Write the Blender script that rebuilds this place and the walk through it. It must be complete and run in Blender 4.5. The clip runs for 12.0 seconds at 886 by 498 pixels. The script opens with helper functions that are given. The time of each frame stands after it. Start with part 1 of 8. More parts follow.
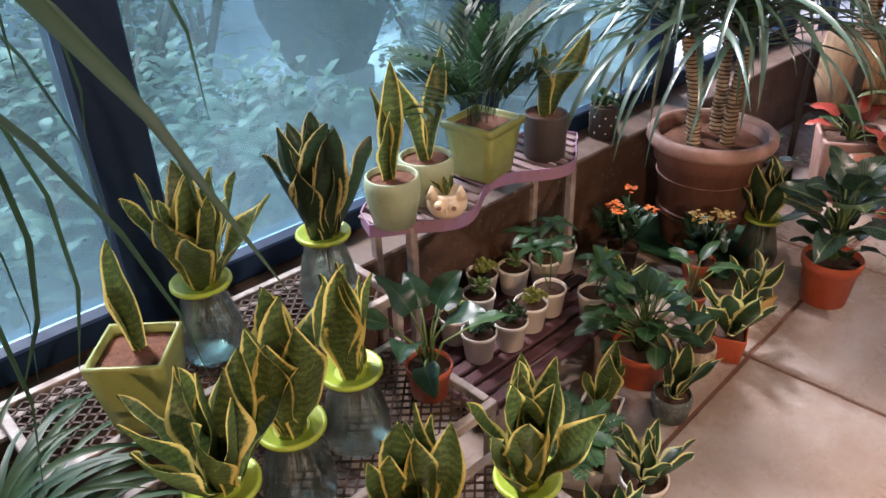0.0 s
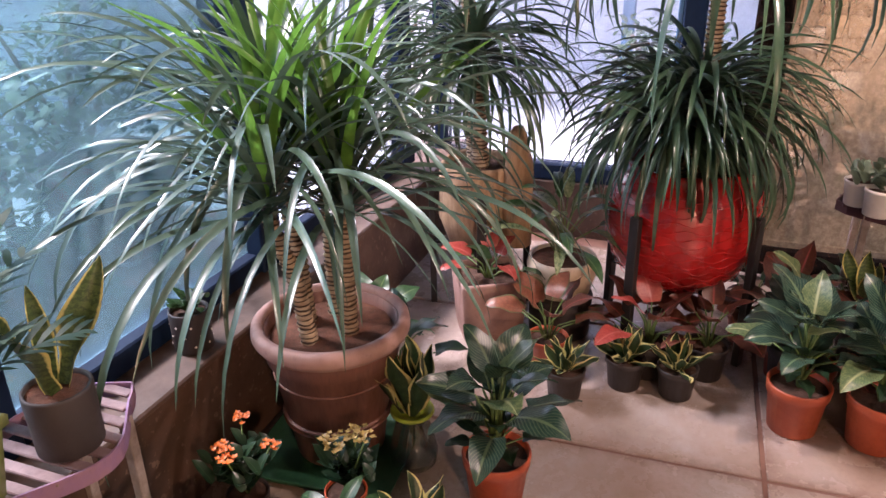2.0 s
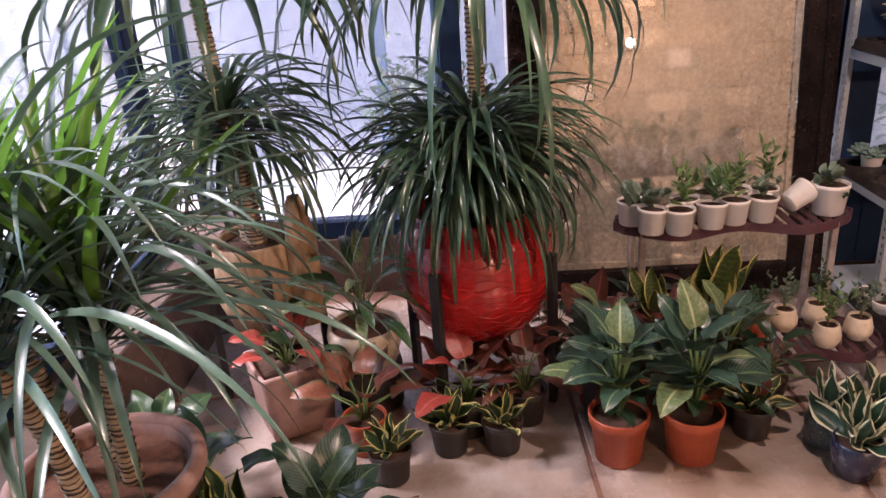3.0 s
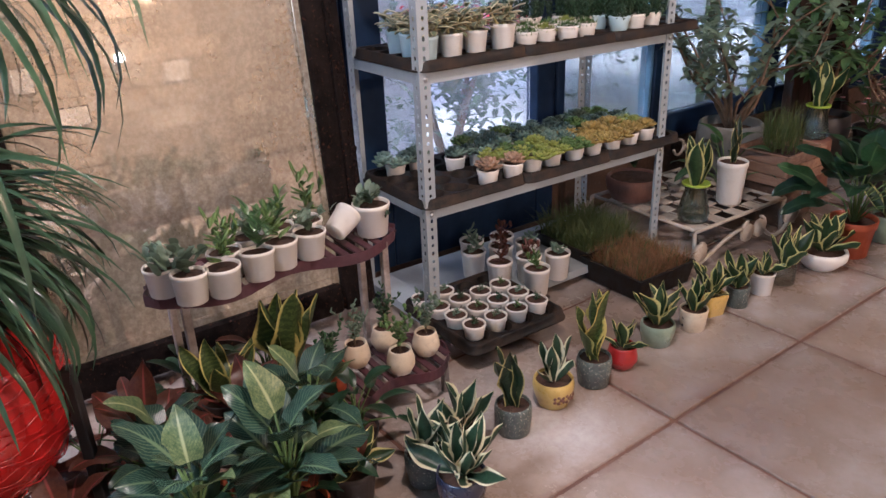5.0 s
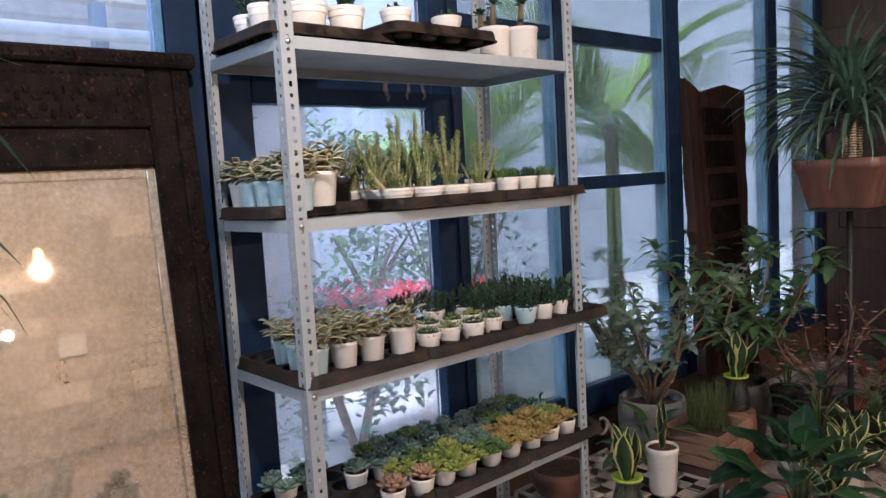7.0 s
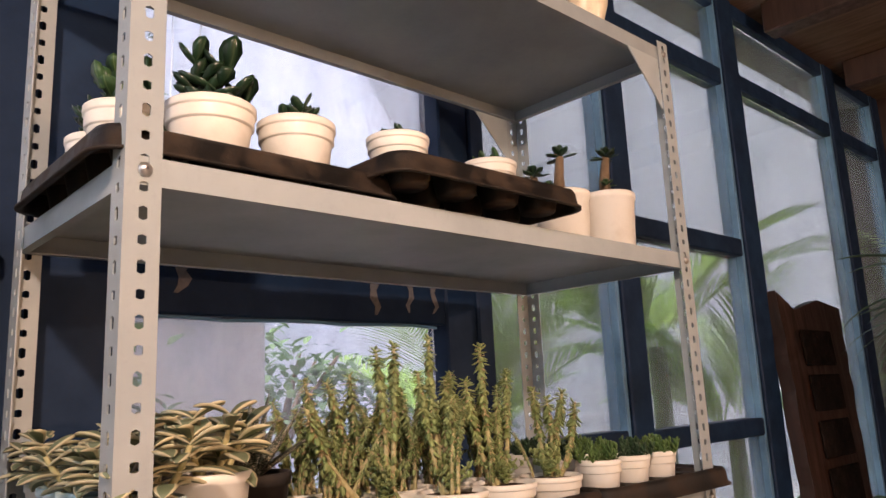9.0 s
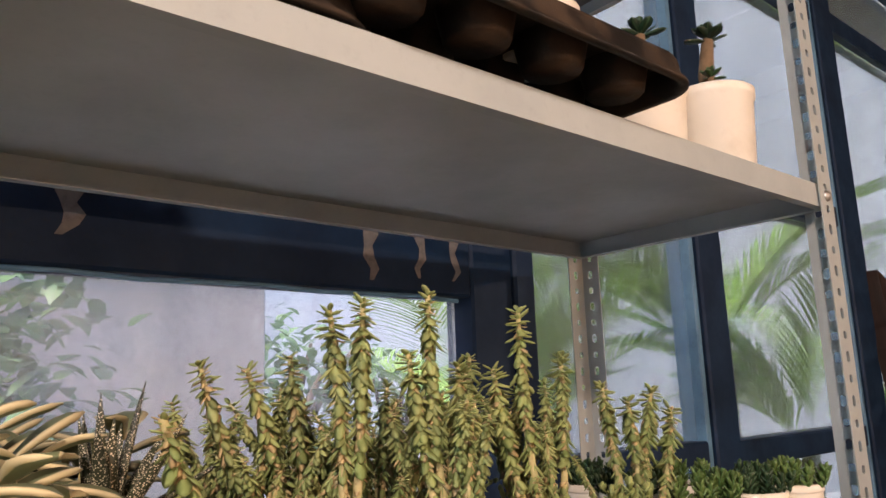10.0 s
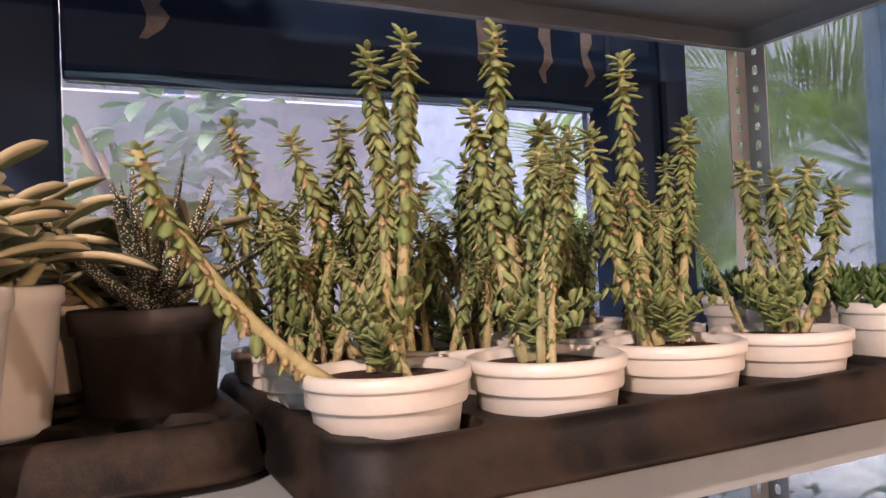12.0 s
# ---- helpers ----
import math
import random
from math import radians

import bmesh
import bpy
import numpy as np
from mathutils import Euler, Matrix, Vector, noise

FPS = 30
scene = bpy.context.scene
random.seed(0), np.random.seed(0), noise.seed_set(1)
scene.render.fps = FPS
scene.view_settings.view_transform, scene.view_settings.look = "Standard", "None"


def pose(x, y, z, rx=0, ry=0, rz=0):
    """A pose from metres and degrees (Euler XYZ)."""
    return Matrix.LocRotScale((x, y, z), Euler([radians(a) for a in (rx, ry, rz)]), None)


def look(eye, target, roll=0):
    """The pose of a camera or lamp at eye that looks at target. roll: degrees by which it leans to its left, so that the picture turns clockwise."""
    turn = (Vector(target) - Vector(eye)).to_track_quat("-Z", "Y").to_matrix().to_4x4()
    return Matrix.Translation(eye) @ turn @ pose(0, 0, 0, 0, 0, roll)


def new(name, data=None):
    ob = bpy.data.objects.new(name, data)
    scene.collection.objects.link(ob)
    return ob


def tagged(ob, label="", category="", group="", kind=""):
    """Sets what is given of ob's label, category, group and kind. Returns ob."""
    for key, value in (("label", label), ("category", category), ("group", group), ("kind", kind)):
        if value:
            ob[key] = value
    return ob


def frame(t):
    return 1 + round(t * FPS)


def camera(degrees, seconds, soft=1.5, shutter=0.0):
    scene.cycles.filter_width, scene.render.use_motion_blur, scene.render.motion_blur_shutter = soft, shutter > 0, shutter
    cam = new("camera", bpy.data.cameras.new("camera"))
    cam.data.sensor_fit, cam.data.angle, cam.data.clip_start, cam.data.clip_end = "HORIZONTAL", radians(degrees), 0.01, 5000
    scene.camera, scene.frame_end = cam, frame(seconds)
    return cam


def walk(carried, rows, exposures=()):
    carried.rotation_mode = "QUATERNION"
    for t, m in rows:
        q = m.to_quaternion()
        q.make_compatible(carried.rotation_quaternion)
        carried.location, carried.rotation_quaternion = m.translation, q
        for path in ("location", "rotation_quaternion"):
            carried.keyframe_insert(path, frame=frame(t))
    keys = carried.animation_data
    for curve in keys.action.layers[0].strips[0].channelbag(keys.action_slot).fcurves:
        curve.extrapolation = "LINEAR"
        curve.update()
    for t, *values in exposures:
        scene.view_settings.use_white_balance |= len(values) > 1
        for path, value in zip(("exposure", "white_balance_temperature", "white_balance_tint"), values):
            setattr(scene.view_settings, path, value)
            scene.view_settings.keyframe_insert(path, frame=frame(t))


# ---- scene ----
cam = camera(61.7, 12.0)
METRES, EYE, TILT, LEAN, TURN = 3.9, 1.36, 0.0, 0.0, -43.0
ROWS = [
    (0.0, 0.0, 0.0, 0.0, -0.88, -30.36, 1.5),
    (0.5, 0.0145, 0.0438, -0.0025, -7.69, -29.97, 0.33),
    (1.0, 0.0565, 0.0898, 0.0003, -12.42, -28.75, 0.99),
    (1.5, 0.0901, 0.127, 0.0018, -17.25, -25.85, 0.28),
    (2.0, 0.1087, 0.1643, 0.0085, -26.54, -24.08, 1.01),
    (2.5, 0.1179, 0.1955, 0.0133, -35.64, -22.45, 2.51),
    (3.0, 0.1382, 0.2136, 0.018, -45.54, -22.27, 3.86),
    (3.5, 0.1802, 0.2246, 0.0147, -54.08, -21.7, 3.92),
    (5.5, 0.2589, 0.2732, 0.0133, -87.56, -21.98, 2.15),
    (6.0, 0.278, 0.2701, 0.027, -88.61, -17.13, 3.01),
    (6.5, 0.3047, 0.2638, 0.0386, -88.77, -11.88, 3.25),
    (7.0, 0.332, 0.2575, 0.0458, -88.57, -5.38, 3.25),
    (7.5, 0.3735, 0.2641, 0.0634, -87.88, 1.31, 3.81),
    (9.5, 0.7194, 0.2857, 0.0776, -89.54, 11.78, 2.46),
    (10.0, 0.7728, 0.2807, 0.0774, -86.8, 10.98, 1.91),
    (10.5, 0.8101, 0.2709, 0.0762, -76.78, 8.4, 0.7),
    (11.0, 0.816, 0.2691, 0.0719, -73.61, 6.01, 0.98),
    (11.5, 0.8117, 0.2653, 0.0639, -73.04, 3.74, 1.59),
    (12.0, 0.8095, 0.2641, 0.0566, -73.05, 1.42, 2.58),
]
walk(cam, [(t, pose(0, 0, EYE, TILT, LEAN, TURN) @ pose(METRES * x, METRES * y, METRES * z, 90 + pitch, roll, yaw)) for t, x, y, z, yaw, pitch, roll in ROWS], [(0.0, 2.44, 6200, 24), (0.5, 2.48, 6250, 29), (1.5, 2.62, 6250, 33), (2.5, 2.48, 6400, 36), (3.5, 2.37, 6450, 36), (5.5, 2.66, 5350, 19), (6.5, 2.46, 5250, 17), (7.0, 2.35, 5600, 19), (7.5, 1.87, 6100, 21), (9.5, 2.38, 7300, 28), (10.0, 2.45, 7000, 23), (11.0, 2.48, 6500, 29), (12.0, 2.46, 6600, 32)])

# ---- world, sun, exposure ----
world = bpy.data.worlds.new("sky")
scene.world = world
world.use_nodes = True
wn = world.node_tree.nodes
sky = wn.new("ShaderNodeTexSky")
sky.sky_type = "NISHITA"
sky.sun_disc = False
sky.sun_elevation, sky.sun_rotation = radians(50.7), radians(2)
sky.dust_density = 3.0
world.node_tree.links.new(sky.outputs[0], wn["Background"].inputs[0])
wn["Background"].inputs[1].default_value = 0.15
sun = new("sun", bpy.data.lights.new("sun", "SUN"))
sun.data.energy, sun.data.angle, sun.data.color = 1.5, radians(12), (1.0, 0.96, 0.9)
sun.matrix_world = look((0.25, 6.95, 8.5), (0, 0, 0))


def bulb(name, place, watts, colour, radius=0.05):
    ob = new(name, bpy.data.lights.new(name, "POINT"))
    ob.data.energy, ob.data.color, ob.data.shadow_soft_size = watts, colour, radius
    ob.location = place
    return ob


WARM = (1.0, 0.82, 0.63)
AMBER = (1.0, 0.66, 0.38)
# the first shows in the mirror; the other two are unseen, added fill
LAMPS = [(-1.2, -1.8, 2.05), (1.2, -3.6, 2.45), (2.2, -0.6, 2.75)]
LAMP_WATTS = [46, 18, 27]
SCONCE = (-2.84, -1.74, 1.41)
for place, watts in zip(LAMPS, LAMP_WATTS):
    bulb("pendant_fill_bulb", (place[0], place[1], place[2] - 0.16), watts, AMBER if place[0] < 0 else WARM, 0.035)
bulb("sconce_bulb", (SCONCE[0] + 0.12, SCONCE[1], SCONCE[2]), 9, (1.0, 0.9, 0.78), 0.05)

# ---- materials ----
TAU = math.tau
MATS = {}


def material(name):
    m = bpy.data.materials.new(name)
    m.use_nodes = True
    MATS[name] = m
    return m, m.node_tree.nodes, m.node_tree.links, m.node_tree.nodes["Principled BSDF"]


def mixed(nodes, links, a, b, fac, mode="MIX"):
    """A colour mix; a, b and fac are sockets or values."""
    n = nodes.new("ShaderNodeMix")
    n.data_type, n.blend_type = "RGBA", mode
    for i, v in ((0, fac), (6, a), (7, b)):
        if hasattr(v, "is_output"):
            links.new(v, n.inputs[i])
        else:
            n.inputs[i].default_value = v if i == 0 else (*v, 1)
    return n.outputs[2]


def noise_tex(nodes, links, scale, detail=4, rough=0.6, space="Object", stretch=None):
    c = nodes.new("ShaderNodeTexCoord")
    n = nodes.new("ShaderNodeTexNoise")
    n.inputs["Scale"].default_value, n.inputs["Detail"].default_value, n.inputs["Roughness"].default_value = scale, detail, rough
    if stretch:
        mp = nodes.new("ShaderNodeMapping")
        mp.inputs["Scale"].default_value = stretch
        links.new(c.outputs[space], mp.inputs[0])
        links.new(mp.outputs[0], n.inputs["Vector"])
    else:
        links.new(c.outputs[space], n.inputs["Vector"])
    return n.outputs["Fac"]


def ramp(nodes, links, src, lo, hi):
    n = nodes.new("ShaderNodeMapRange")
    n.inputs[1].default_value, n.inputs[2].default_value = lo, hi
    n.clamp = True
    links.new(src, n.inputs[0])
    return n.outputs[0]


def math_node(nodes, links, op, a, b=0.0):
    n = nodes.new("ShaderNodeMath")
    n.operation = op
    for i, v in enumerate((a, b)):
        if hasattr(v, "is_output"):
            links.new(v, n.inputs[i])
        else:
            n.inputs[i].default_value = v
    return n.outputs[0]


def bump(nodes, links, b, src, strength, dist=0.002):
    n = nodes.new("ShaderNodeBump")
    n.inputs["Strength"].default_value, n.inputs["Distance"].default_value = strength, dist
    links.new(src, n.inputs["Height"])
    links.new(n.outputs[0], b.inputs["Normal"])


def surface(name, a, b2, scale=8, rough=0.5, rough2=None, metal=0.0, grain=60, bumps=0.3, dist=0.002, lo=0.35, hi=0.65, stretch=None, speck=None, coat=0.0, vary=0.12, dirt=0.35):
    """A two-scale surface: stains from a to b2, fine grain, relief and uneven gloss, with a little difference between objects."""
    m, n, l, p = material(name)
    big = ramp(n, l, noise_tex(n, l, scale, 5, 0.65, stretch=stretch), lo, hi)
    fine = noise_tex(n, l, grain, 3, 0.7, stretch=stretch)
    col = mixed(n, l, a, b2, big)
    col = mixed(n, l, col, (0.02, 0.018, 0.015), math_node(n, l, "MULTIPLY", ramp(n, l, fine, 0.55, 0.85), dirt))
    if speck:
        col = mixed(n, l, col, speck, ramp(n, l, noise_tex(n, l, grain * 1.7, 2, 0.5), 0.62, 0.7))
    info = n.new("ShaderNodeObjectInfo")
    hsv = n.new("ShaderNodeHueSaturation")
    l.new(col, hsv.inputs["Color"])
    l.new(math_node(n, l, "ADD", math_node(n, l, "MULTIPLY", info.outputs["Random"], vary * 2), 1 - vary), hsv.inputs["Value"])
    l.new(hsv.outputs[0], p.inputs["Base Color"])
    r = n.new("ShaderNodeMapRange")
    r.inputs[3].default_value, r.inputs[4].default_value = rough, rough2 if rough2 is not None else min(1, rough + 0.2)
    l.new(big, r.inputs[0])
    l.new(r.outputs[0], p.inputs["Roughness"])
    p.inputs["Metallic"].default_value = metal
    p.inputs["Coat Weight"].default_value = coat
    bump(n, l, p, fine, bumps, dist)
    return m


def leaf_surface(name, dark, light, margin=None, width=0.16, bands=0.0, veins=0.0, vein_colour=(0.5, 0.55, 0.3), rough=0.38, dots=None, thin=0.25, midrib=None, wax=0.0):
    """A leaf: u runs across it, v along it. Cross bands, side veins, a pale margin, dots."""
    m, n, l, p = material(name)
    uv = n.new("ShaderNodeTexCoord")
    s = n.new("ShaderNodeSeparateXYZ")
    l.new(uv.outputs["UV"], s.inputs[0])
    across = math_node(n, l, "ABSOLUTE", math_node(n, l, "SUBTRACT", s.outputs[0], 0.5))
    wob = noise_tex(n, l, 30, 4, 0.7)
    col = mixed(n, l, dark, light, ramp(n, l, noise_tex(n, l, 14, 4, 0.7), 0.35, 0.7))
    if bands:
        w = math_node(n, l, "ADD", math_node(n, l, "MULTIPLY", s.outputs[1], 95.0), math_node(n, l, "MULTIPLY", wob, 16.0))
        w = math_node(n, l, "ADD", math_node(n, l, "MULTIPLY", math_node(n, l, "SINE", w), 0.5), 0.5)
        col = mixed(n, l, col, (dark[0] * 0.35, dark[1] * 0.45, dark[2] * 0.5), math_node(n, l, "MULTIPLY", w, bands))
    if veins:
        w = math_node(n, l, "SUBTRACT", math_node(n, l, "MULTIPLY", s.outputs[1], 80.0), math_node(n, l, "MULTIPLY", across, 62.0))
        w = math_node(n, l, "ADD", w, math_node(n, l, "MULTIPLY", wob, 5.0))
        w = ramp(n, l, math_node(n, l, "SINE", w), 0.45, 1.0)
        col = mixed(n, l, col, vein_colour, math_node(n, l, "MULTIPLY", w, veins))
    if midrib:
        col = mixed(n, l, midrib, col, ramp(n, l, across, 0.02, 0.06))
    if dots:
        v = n.new("ShaderNodeTexVoronoi")
        v.inputs["Scale"].default_value = 520
        l.new(uv.outputs["Object"], v.inputs["Vector"])
        col = mixed(n, l, dots, col, ramp(n, l, v.outputs["Distance"], 0.3, 0.4))
    if margin:
        edge = math_node(n, l, "ADD", across, math_node(n, l, "MULTIPLY", math_node(n, l, "SUBTRACT", wob, 0.5), 0.12))
        col = mixed(n, l, col, margin, ramp(n, l, edge, 0.5 - width, 0.5 - width + 0.05))
    info = n.new("ShaderNodeObjectInfo")
    hsv = n.new("ShaderNodeHueSaturation")
    l.new(col, hsv.inputs["Color"])
    geo = n.new("ShaderNodeNewGeometry")
    mixr = math_node(n, l, "ADD", math_node(n, l, "MULTIPLY", info.outputs["Random"], 0.3), math_node(n, l, "MULTIPLY", geo.outputs["Random Per Island"], 0.5))
    l.new(math_node(n, l, "ADD", mixr, 0.62), hsv.inputs["Value"])
    l.new(hsv.outputs[0], p.inputs["Base Color"])
    p.inputs["Roughness"].default_value = rough
    p.inputs["Coat Weight"].default_value, p.inputs["Coat Roughness"].default_value = wax, 0.42
    bump(n, l, p, noise_tex(n, l, 120, 2, 0.6), 0.25, 0.001)
    if thin:
        t = n.new("ShaderNodeBsdfTranslucent")
        l.new(hsv.outputs[0], t.inputs[0])
        mx = n.new("ShaderNodeMixShader")
        mx.inputs[0].default_value = thin
        l.new(p.outputs[0], mx.inputs[1])
        l.new(t.outputs[0], mx.inputs[2])
        l.new(mx.outputs[0], n["Material Output"].inputs[0])
    return m


def glass_surface(name, tint, milk, rough=0.05, gloss=0.08, stain=(0.5, 0.62, 0.66), low=0.0, scale=3.0, frost=0.0):
    """A thin pane: see-through, with a film of dust and dried water that catches light, and a mirror-like skin. low: more film below."""
    m, n, l, p = material(name)
    n.remove(p)
    tr = n.new("ShaderNodeBsdfTransparent")
    tr.inputs[0].default_value = (*tint, 1)
    df = n.new("ShaderNodeBsdfTranslucent")
    df.inputs[0].default_value = (*stain, 1)
    gl = n.new("ShaderNodeBsdfGlossy")
    gl.inputs["Roughness"].default_value = rough
    f = ramp(n, l, noise_tex(n, l, scale, 5, 0.7, stretch=(1, 1, 0.35)), 0.3, 0.75)
    g = ramp(n, l, noise_tex(n, l, 90, 2, 0.7), 0.4, 0.8)
    amount = math_node(n, l, "ADD", math_node(n, l, "MULTIPLY", f, milk), math_node(n, l, "MULTIPLY", g, milk * 0.35))
    if low:
        c = n.new("ShaderNodeTexCoord")
        s = n.new("ShaderNodeSeparateXYZ")
        l.new(c.outputs["Object"], s.inputs[0])
        amount = math_node(n, l, "ADD", amount, math_node(n, l, "MULTIPLY", ramp(n, l, s.outputs[2], 0.95, 0.3), low))
    amount = math_node(n, l, "MINIMUM", math_node(n, l, "ADD", amount, frost), 0.95)
    a = n.new("ShaderNodeMixShader")
    l.new(amount, a.inputs[0])
    l.new(tr.outputs[0], a.inputs[1])
    l.new(df.outputs[0], a.inputs[2])
    lw = n.new("ShaderNodeFresnel")
    lw.inputs[0].default_value = 1.45
    b = n.new("ShaderNodeMixShader")
    l.new(math_node(n, l, "ADD", math_node(n, l, "MULTIPLY", lw.outputs[0], 0.6), gloss * 0.3), b.inputs[0])
    l.new(a.outputs[0], b.inputs[1])
    l.new(gl.outputs[0], b.inputs[2])
    l.new(b.outputs[0], n["Material Output"].inputs[0])
    return m


def glow(name, colour, strength):
    m, n, l, p = material(name)
    p.inputs["Base Color"].default_value = (*colour, 1)
    p.inputs["Emission Color"].default_value = (*colour, 1)
    p.inputs["Emission Strength"].default_value = strength
    return m




def floor_surface():
    """Burnished concrete: worn pale patches and brown traffic stains that run on from slab to slab, a fine mottle, uneven polish."""
    m, n, l, p = material("concrete_tile")
    place = n.new("ShaderNodeNewGeometry").outputs["Position"]

    def cloud(scale, detail, rough, lo, hi):
        t = n.new("ShaderNodeTexNoise")
        t.inputs["Scale"].default_value, t.inputs["Detail"].default_value, t.inputs["Roughness"].default_value = scale, detail, rough
        l.new(place, t.inputs["Vector"])
        return ramp(n, l, t.outputs["Fac"], lo, hi)

    wide, patch, fine = cloud(1.1, 4, 0.6, 0.36, 0.62), cloud(5.5, 6, 0.7, 0.36, 0.68), cloud(45, 4, 0.7, 0.45, 0.8)
    col = mixed(n, l, (0.45, 0.42, 0.41), (0.265, 0.195, 0.15), wide)
    col = mixed(n, l, col, (0.215, 0.15, 0.11), math_node(n, l, "MULTIPLY", patch, 0.62))
    col = mixed(n, l, col, (0.13, 0.085, 0.06), math_node(n, l, "MULTIPLY", fine, 0.28))
    info = n.new("ShaderNodeObjectInfo")
    hsv = n.new("ShaderNodeHueSaturation")
    l.new(col, hsv.inputs["Color"])
    l.new(math_node(n, l, "ADD", math_node(n, l, "MULTIPLY", info.outputs["Random"], 0.2), 0.9), hsv.inputs["Value"])
    l.new(hsv.outputs[0], p.inputs["Base Color"])
    l.new(math_node(n, l, "ADD", math_node(n, l, "MULTIPLY", patch, 0.28), 0.13), p.inputs["Roughness"])
    p.inputs["Coat Weight"].default_value = 0.5
    p.inputs["Coat Roughness"].default_value = 0.14
    bump(n, l, p, fine, 0.12, 0.001)
    return m


TILE = floor_surface()
GROUT = surface("dirty_grout", (0.085, 0.038, 0.027), (0.15, 0.075, 0.05), 6, 0.8)
STONE = surface("brown_stone", (0.115, 0.065, 0.042), (0.055, 0.034, 0.026), 3.5, 0.35, 0.6, grain=30, bumps=0.2, speck=(0.16, 0.11, 0.08))
STONE_TOP = surface("worn_stone_top", (0.12, 0.08, 0.06), (0.06, 0.04, 0.034), 6, 0.4, 0.7, grain=40)
BLUE = surface("dark_blue_paint", (0.005, 0.023, 0.062), (0.0035, 0.015, 0.043), 5, 0.55, 0.75, grain=90, bumps=0.1)
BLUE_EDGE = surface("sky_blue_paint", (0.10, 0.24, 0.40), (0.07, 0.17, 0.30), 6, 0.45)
BLOCK = surface("tan_stone_block", (0.46, 0.385, 0.30), (0.34, 0.28, 0.215), 5, 0.75, 0.9, grain=30, bumps=0.5, vary=0.16, dirt=0.2)
PALE_BLOCK = surface("pale_stone_block", (0.72, 0.63, 0.52), (0.58, 0.5, 0.4), 5, 0.7, 0.9, grain=30, bumps=0.4, vary=0.15, dirt=0.15)
PLASTER = surface("warm_plaster", (0.34, 0.28, 0.215), (0.27, 0.22, 0.165), 1.5, 0.8, 0.9, grain=25, bumps=0.4)
CEIL = surface("dark_ceiling_wood", (0.10, 0.055, 0.032), (0.06, 0.035, 0.022), 3, 0.5, grain=30, stretch=(1, 8, 1))
WOOD = surface("old_brown_wood", (0.055, 0.028, 0.021), (0.026, 0.014, 0.011), 4, 0.45, 0.65, grain=40, bumps=0.5, stretch=(6, 6, 0.7))
CARVED = surface("carved_dark_wood", (0.012, 0.007, 0.006), (0.004, 0.003, 0.003), 14, 0.7, 0.95, grain=45, bumps=1.0, dist=0.006, speck=(0.05, 0.02, 0.012))
SLAB = surface("live_edge_wood", (0.040, 0.016, 0.011), (0.012, 0.006, 0.005), 5, 0.35, 0.6, grain=30, stretch=(5, 5, 0.6))
STEEL = surface("grey_painted_steel", (0.35, 0.39, 0.41), (0.285, 0.325, 0.35), 4, 0.36, 0.55, grain=80, bumps=0.05, dirt=0.1)
BOLT = surface("zinc_bolt", (0.5, 0.5, 0.5), (0.4, 0.4, 0.4), 20, 0.3, metal=0.9)
TRAY = surface("black_plastic_tray", (0.006, 0.005, 0.005), (0.066, 0.042, 0.028), 13, 0.55, 0.95, grain=70, bumps=0.5, lo=0.45, hi=0.78, dirt=0.35)
SILT = surface("grey_silt", (0.17, 0.16, 0.165), (0.09, 0.085, 0.085), 30, 0.7, 0.95, grain=90)
WHITE = surface("white_plastic", (0.74, 0.71, 0.66), (0.62, 0.58, 0.52), 18, 0.32, 0.5, grain=90, bumps=0.03, vary=0.05, dirt=0.05, lo=0.5, hi=0.8)
PALEBLUE = surface("pale_blue_plastic", (0.52, 0.68, 0.72), (0.45, 0.60, 0.65), 14, 0.34, 0.5, grain=90, bumps=0.03, dirt=0.05)
CREAM = surface("cream_ceramic", (0.72, 0.62, 0.47), (0.6, 0.5, 0.37), 14, 0.3, 0.5, coat=0.3)
TERRA = surface("orange_plastic", (0.42, 0.085, 0.03), (0.33, 0.065, 0.026), 12, 0.38, 0.55, grain=80, bumps=0.08)
BROWNPOT = surface("terracotta_plastic", (0.21, 0.095, 0.066), (0.13, 0.06, 0.044), 5, 0.45, 0.65, grain=40, bumps=0.12, stretch=(3, 3, 0.5))
RIM = surface("faded_pink_rim", (0.36, 0.23, 0.20), (0.24, 0.135, 0.11), 6, 0.5, 0.7, grain=50)
BLACKPOT = surface("black_plastic_pot", (0.022, 0.018, 0.018), (0.04, 0.032, 0.03), 12, 0.45, grain=70)
NAVY = surface("navy_glaze", (0.012, 0.016, 0.035), (0.02, 0.024, 0.045), 12, 0.2, 0.4, coat=0.4)
SAGE = surface("sage_ceramic", (0.30, 0.36, 0.24), (0.24, 0.30, 0.20), 14, 0.4, 0.6, grain=50, bumps=0.6)
LIME = surface("lime_ceramic", (0.22, 0.26, 0.08), (0.16, 0.19, 0.055), 9, 0.28, 0.5, coat=0.3)
LIMERING = surface("lime_plastic", (0.30, 0.42, 0.04), (0.24, 0.34, 0.035), 20, 0.32)
REDGLAZE = surface("red_glaze", (0.46, 0.016, 0.012), (0.36, 0.012, 0.01), 8, 0.18, 0.35, grain=25, bumps=0.35, dist=0.006, coat=0.6)
REDPOT = surface("red_ceramic", (0.40, 0.02, 0.018), (0.32, 0.016, 0.014), 12, 0.25, 0.4, coat=0.4)
YELLOWPOT = surface("yellow_ceramic", (0.62, 0.44, 0.13), (0.52, 0.36, 0.1), 14, 0.25, 0.4, coat=0.4)
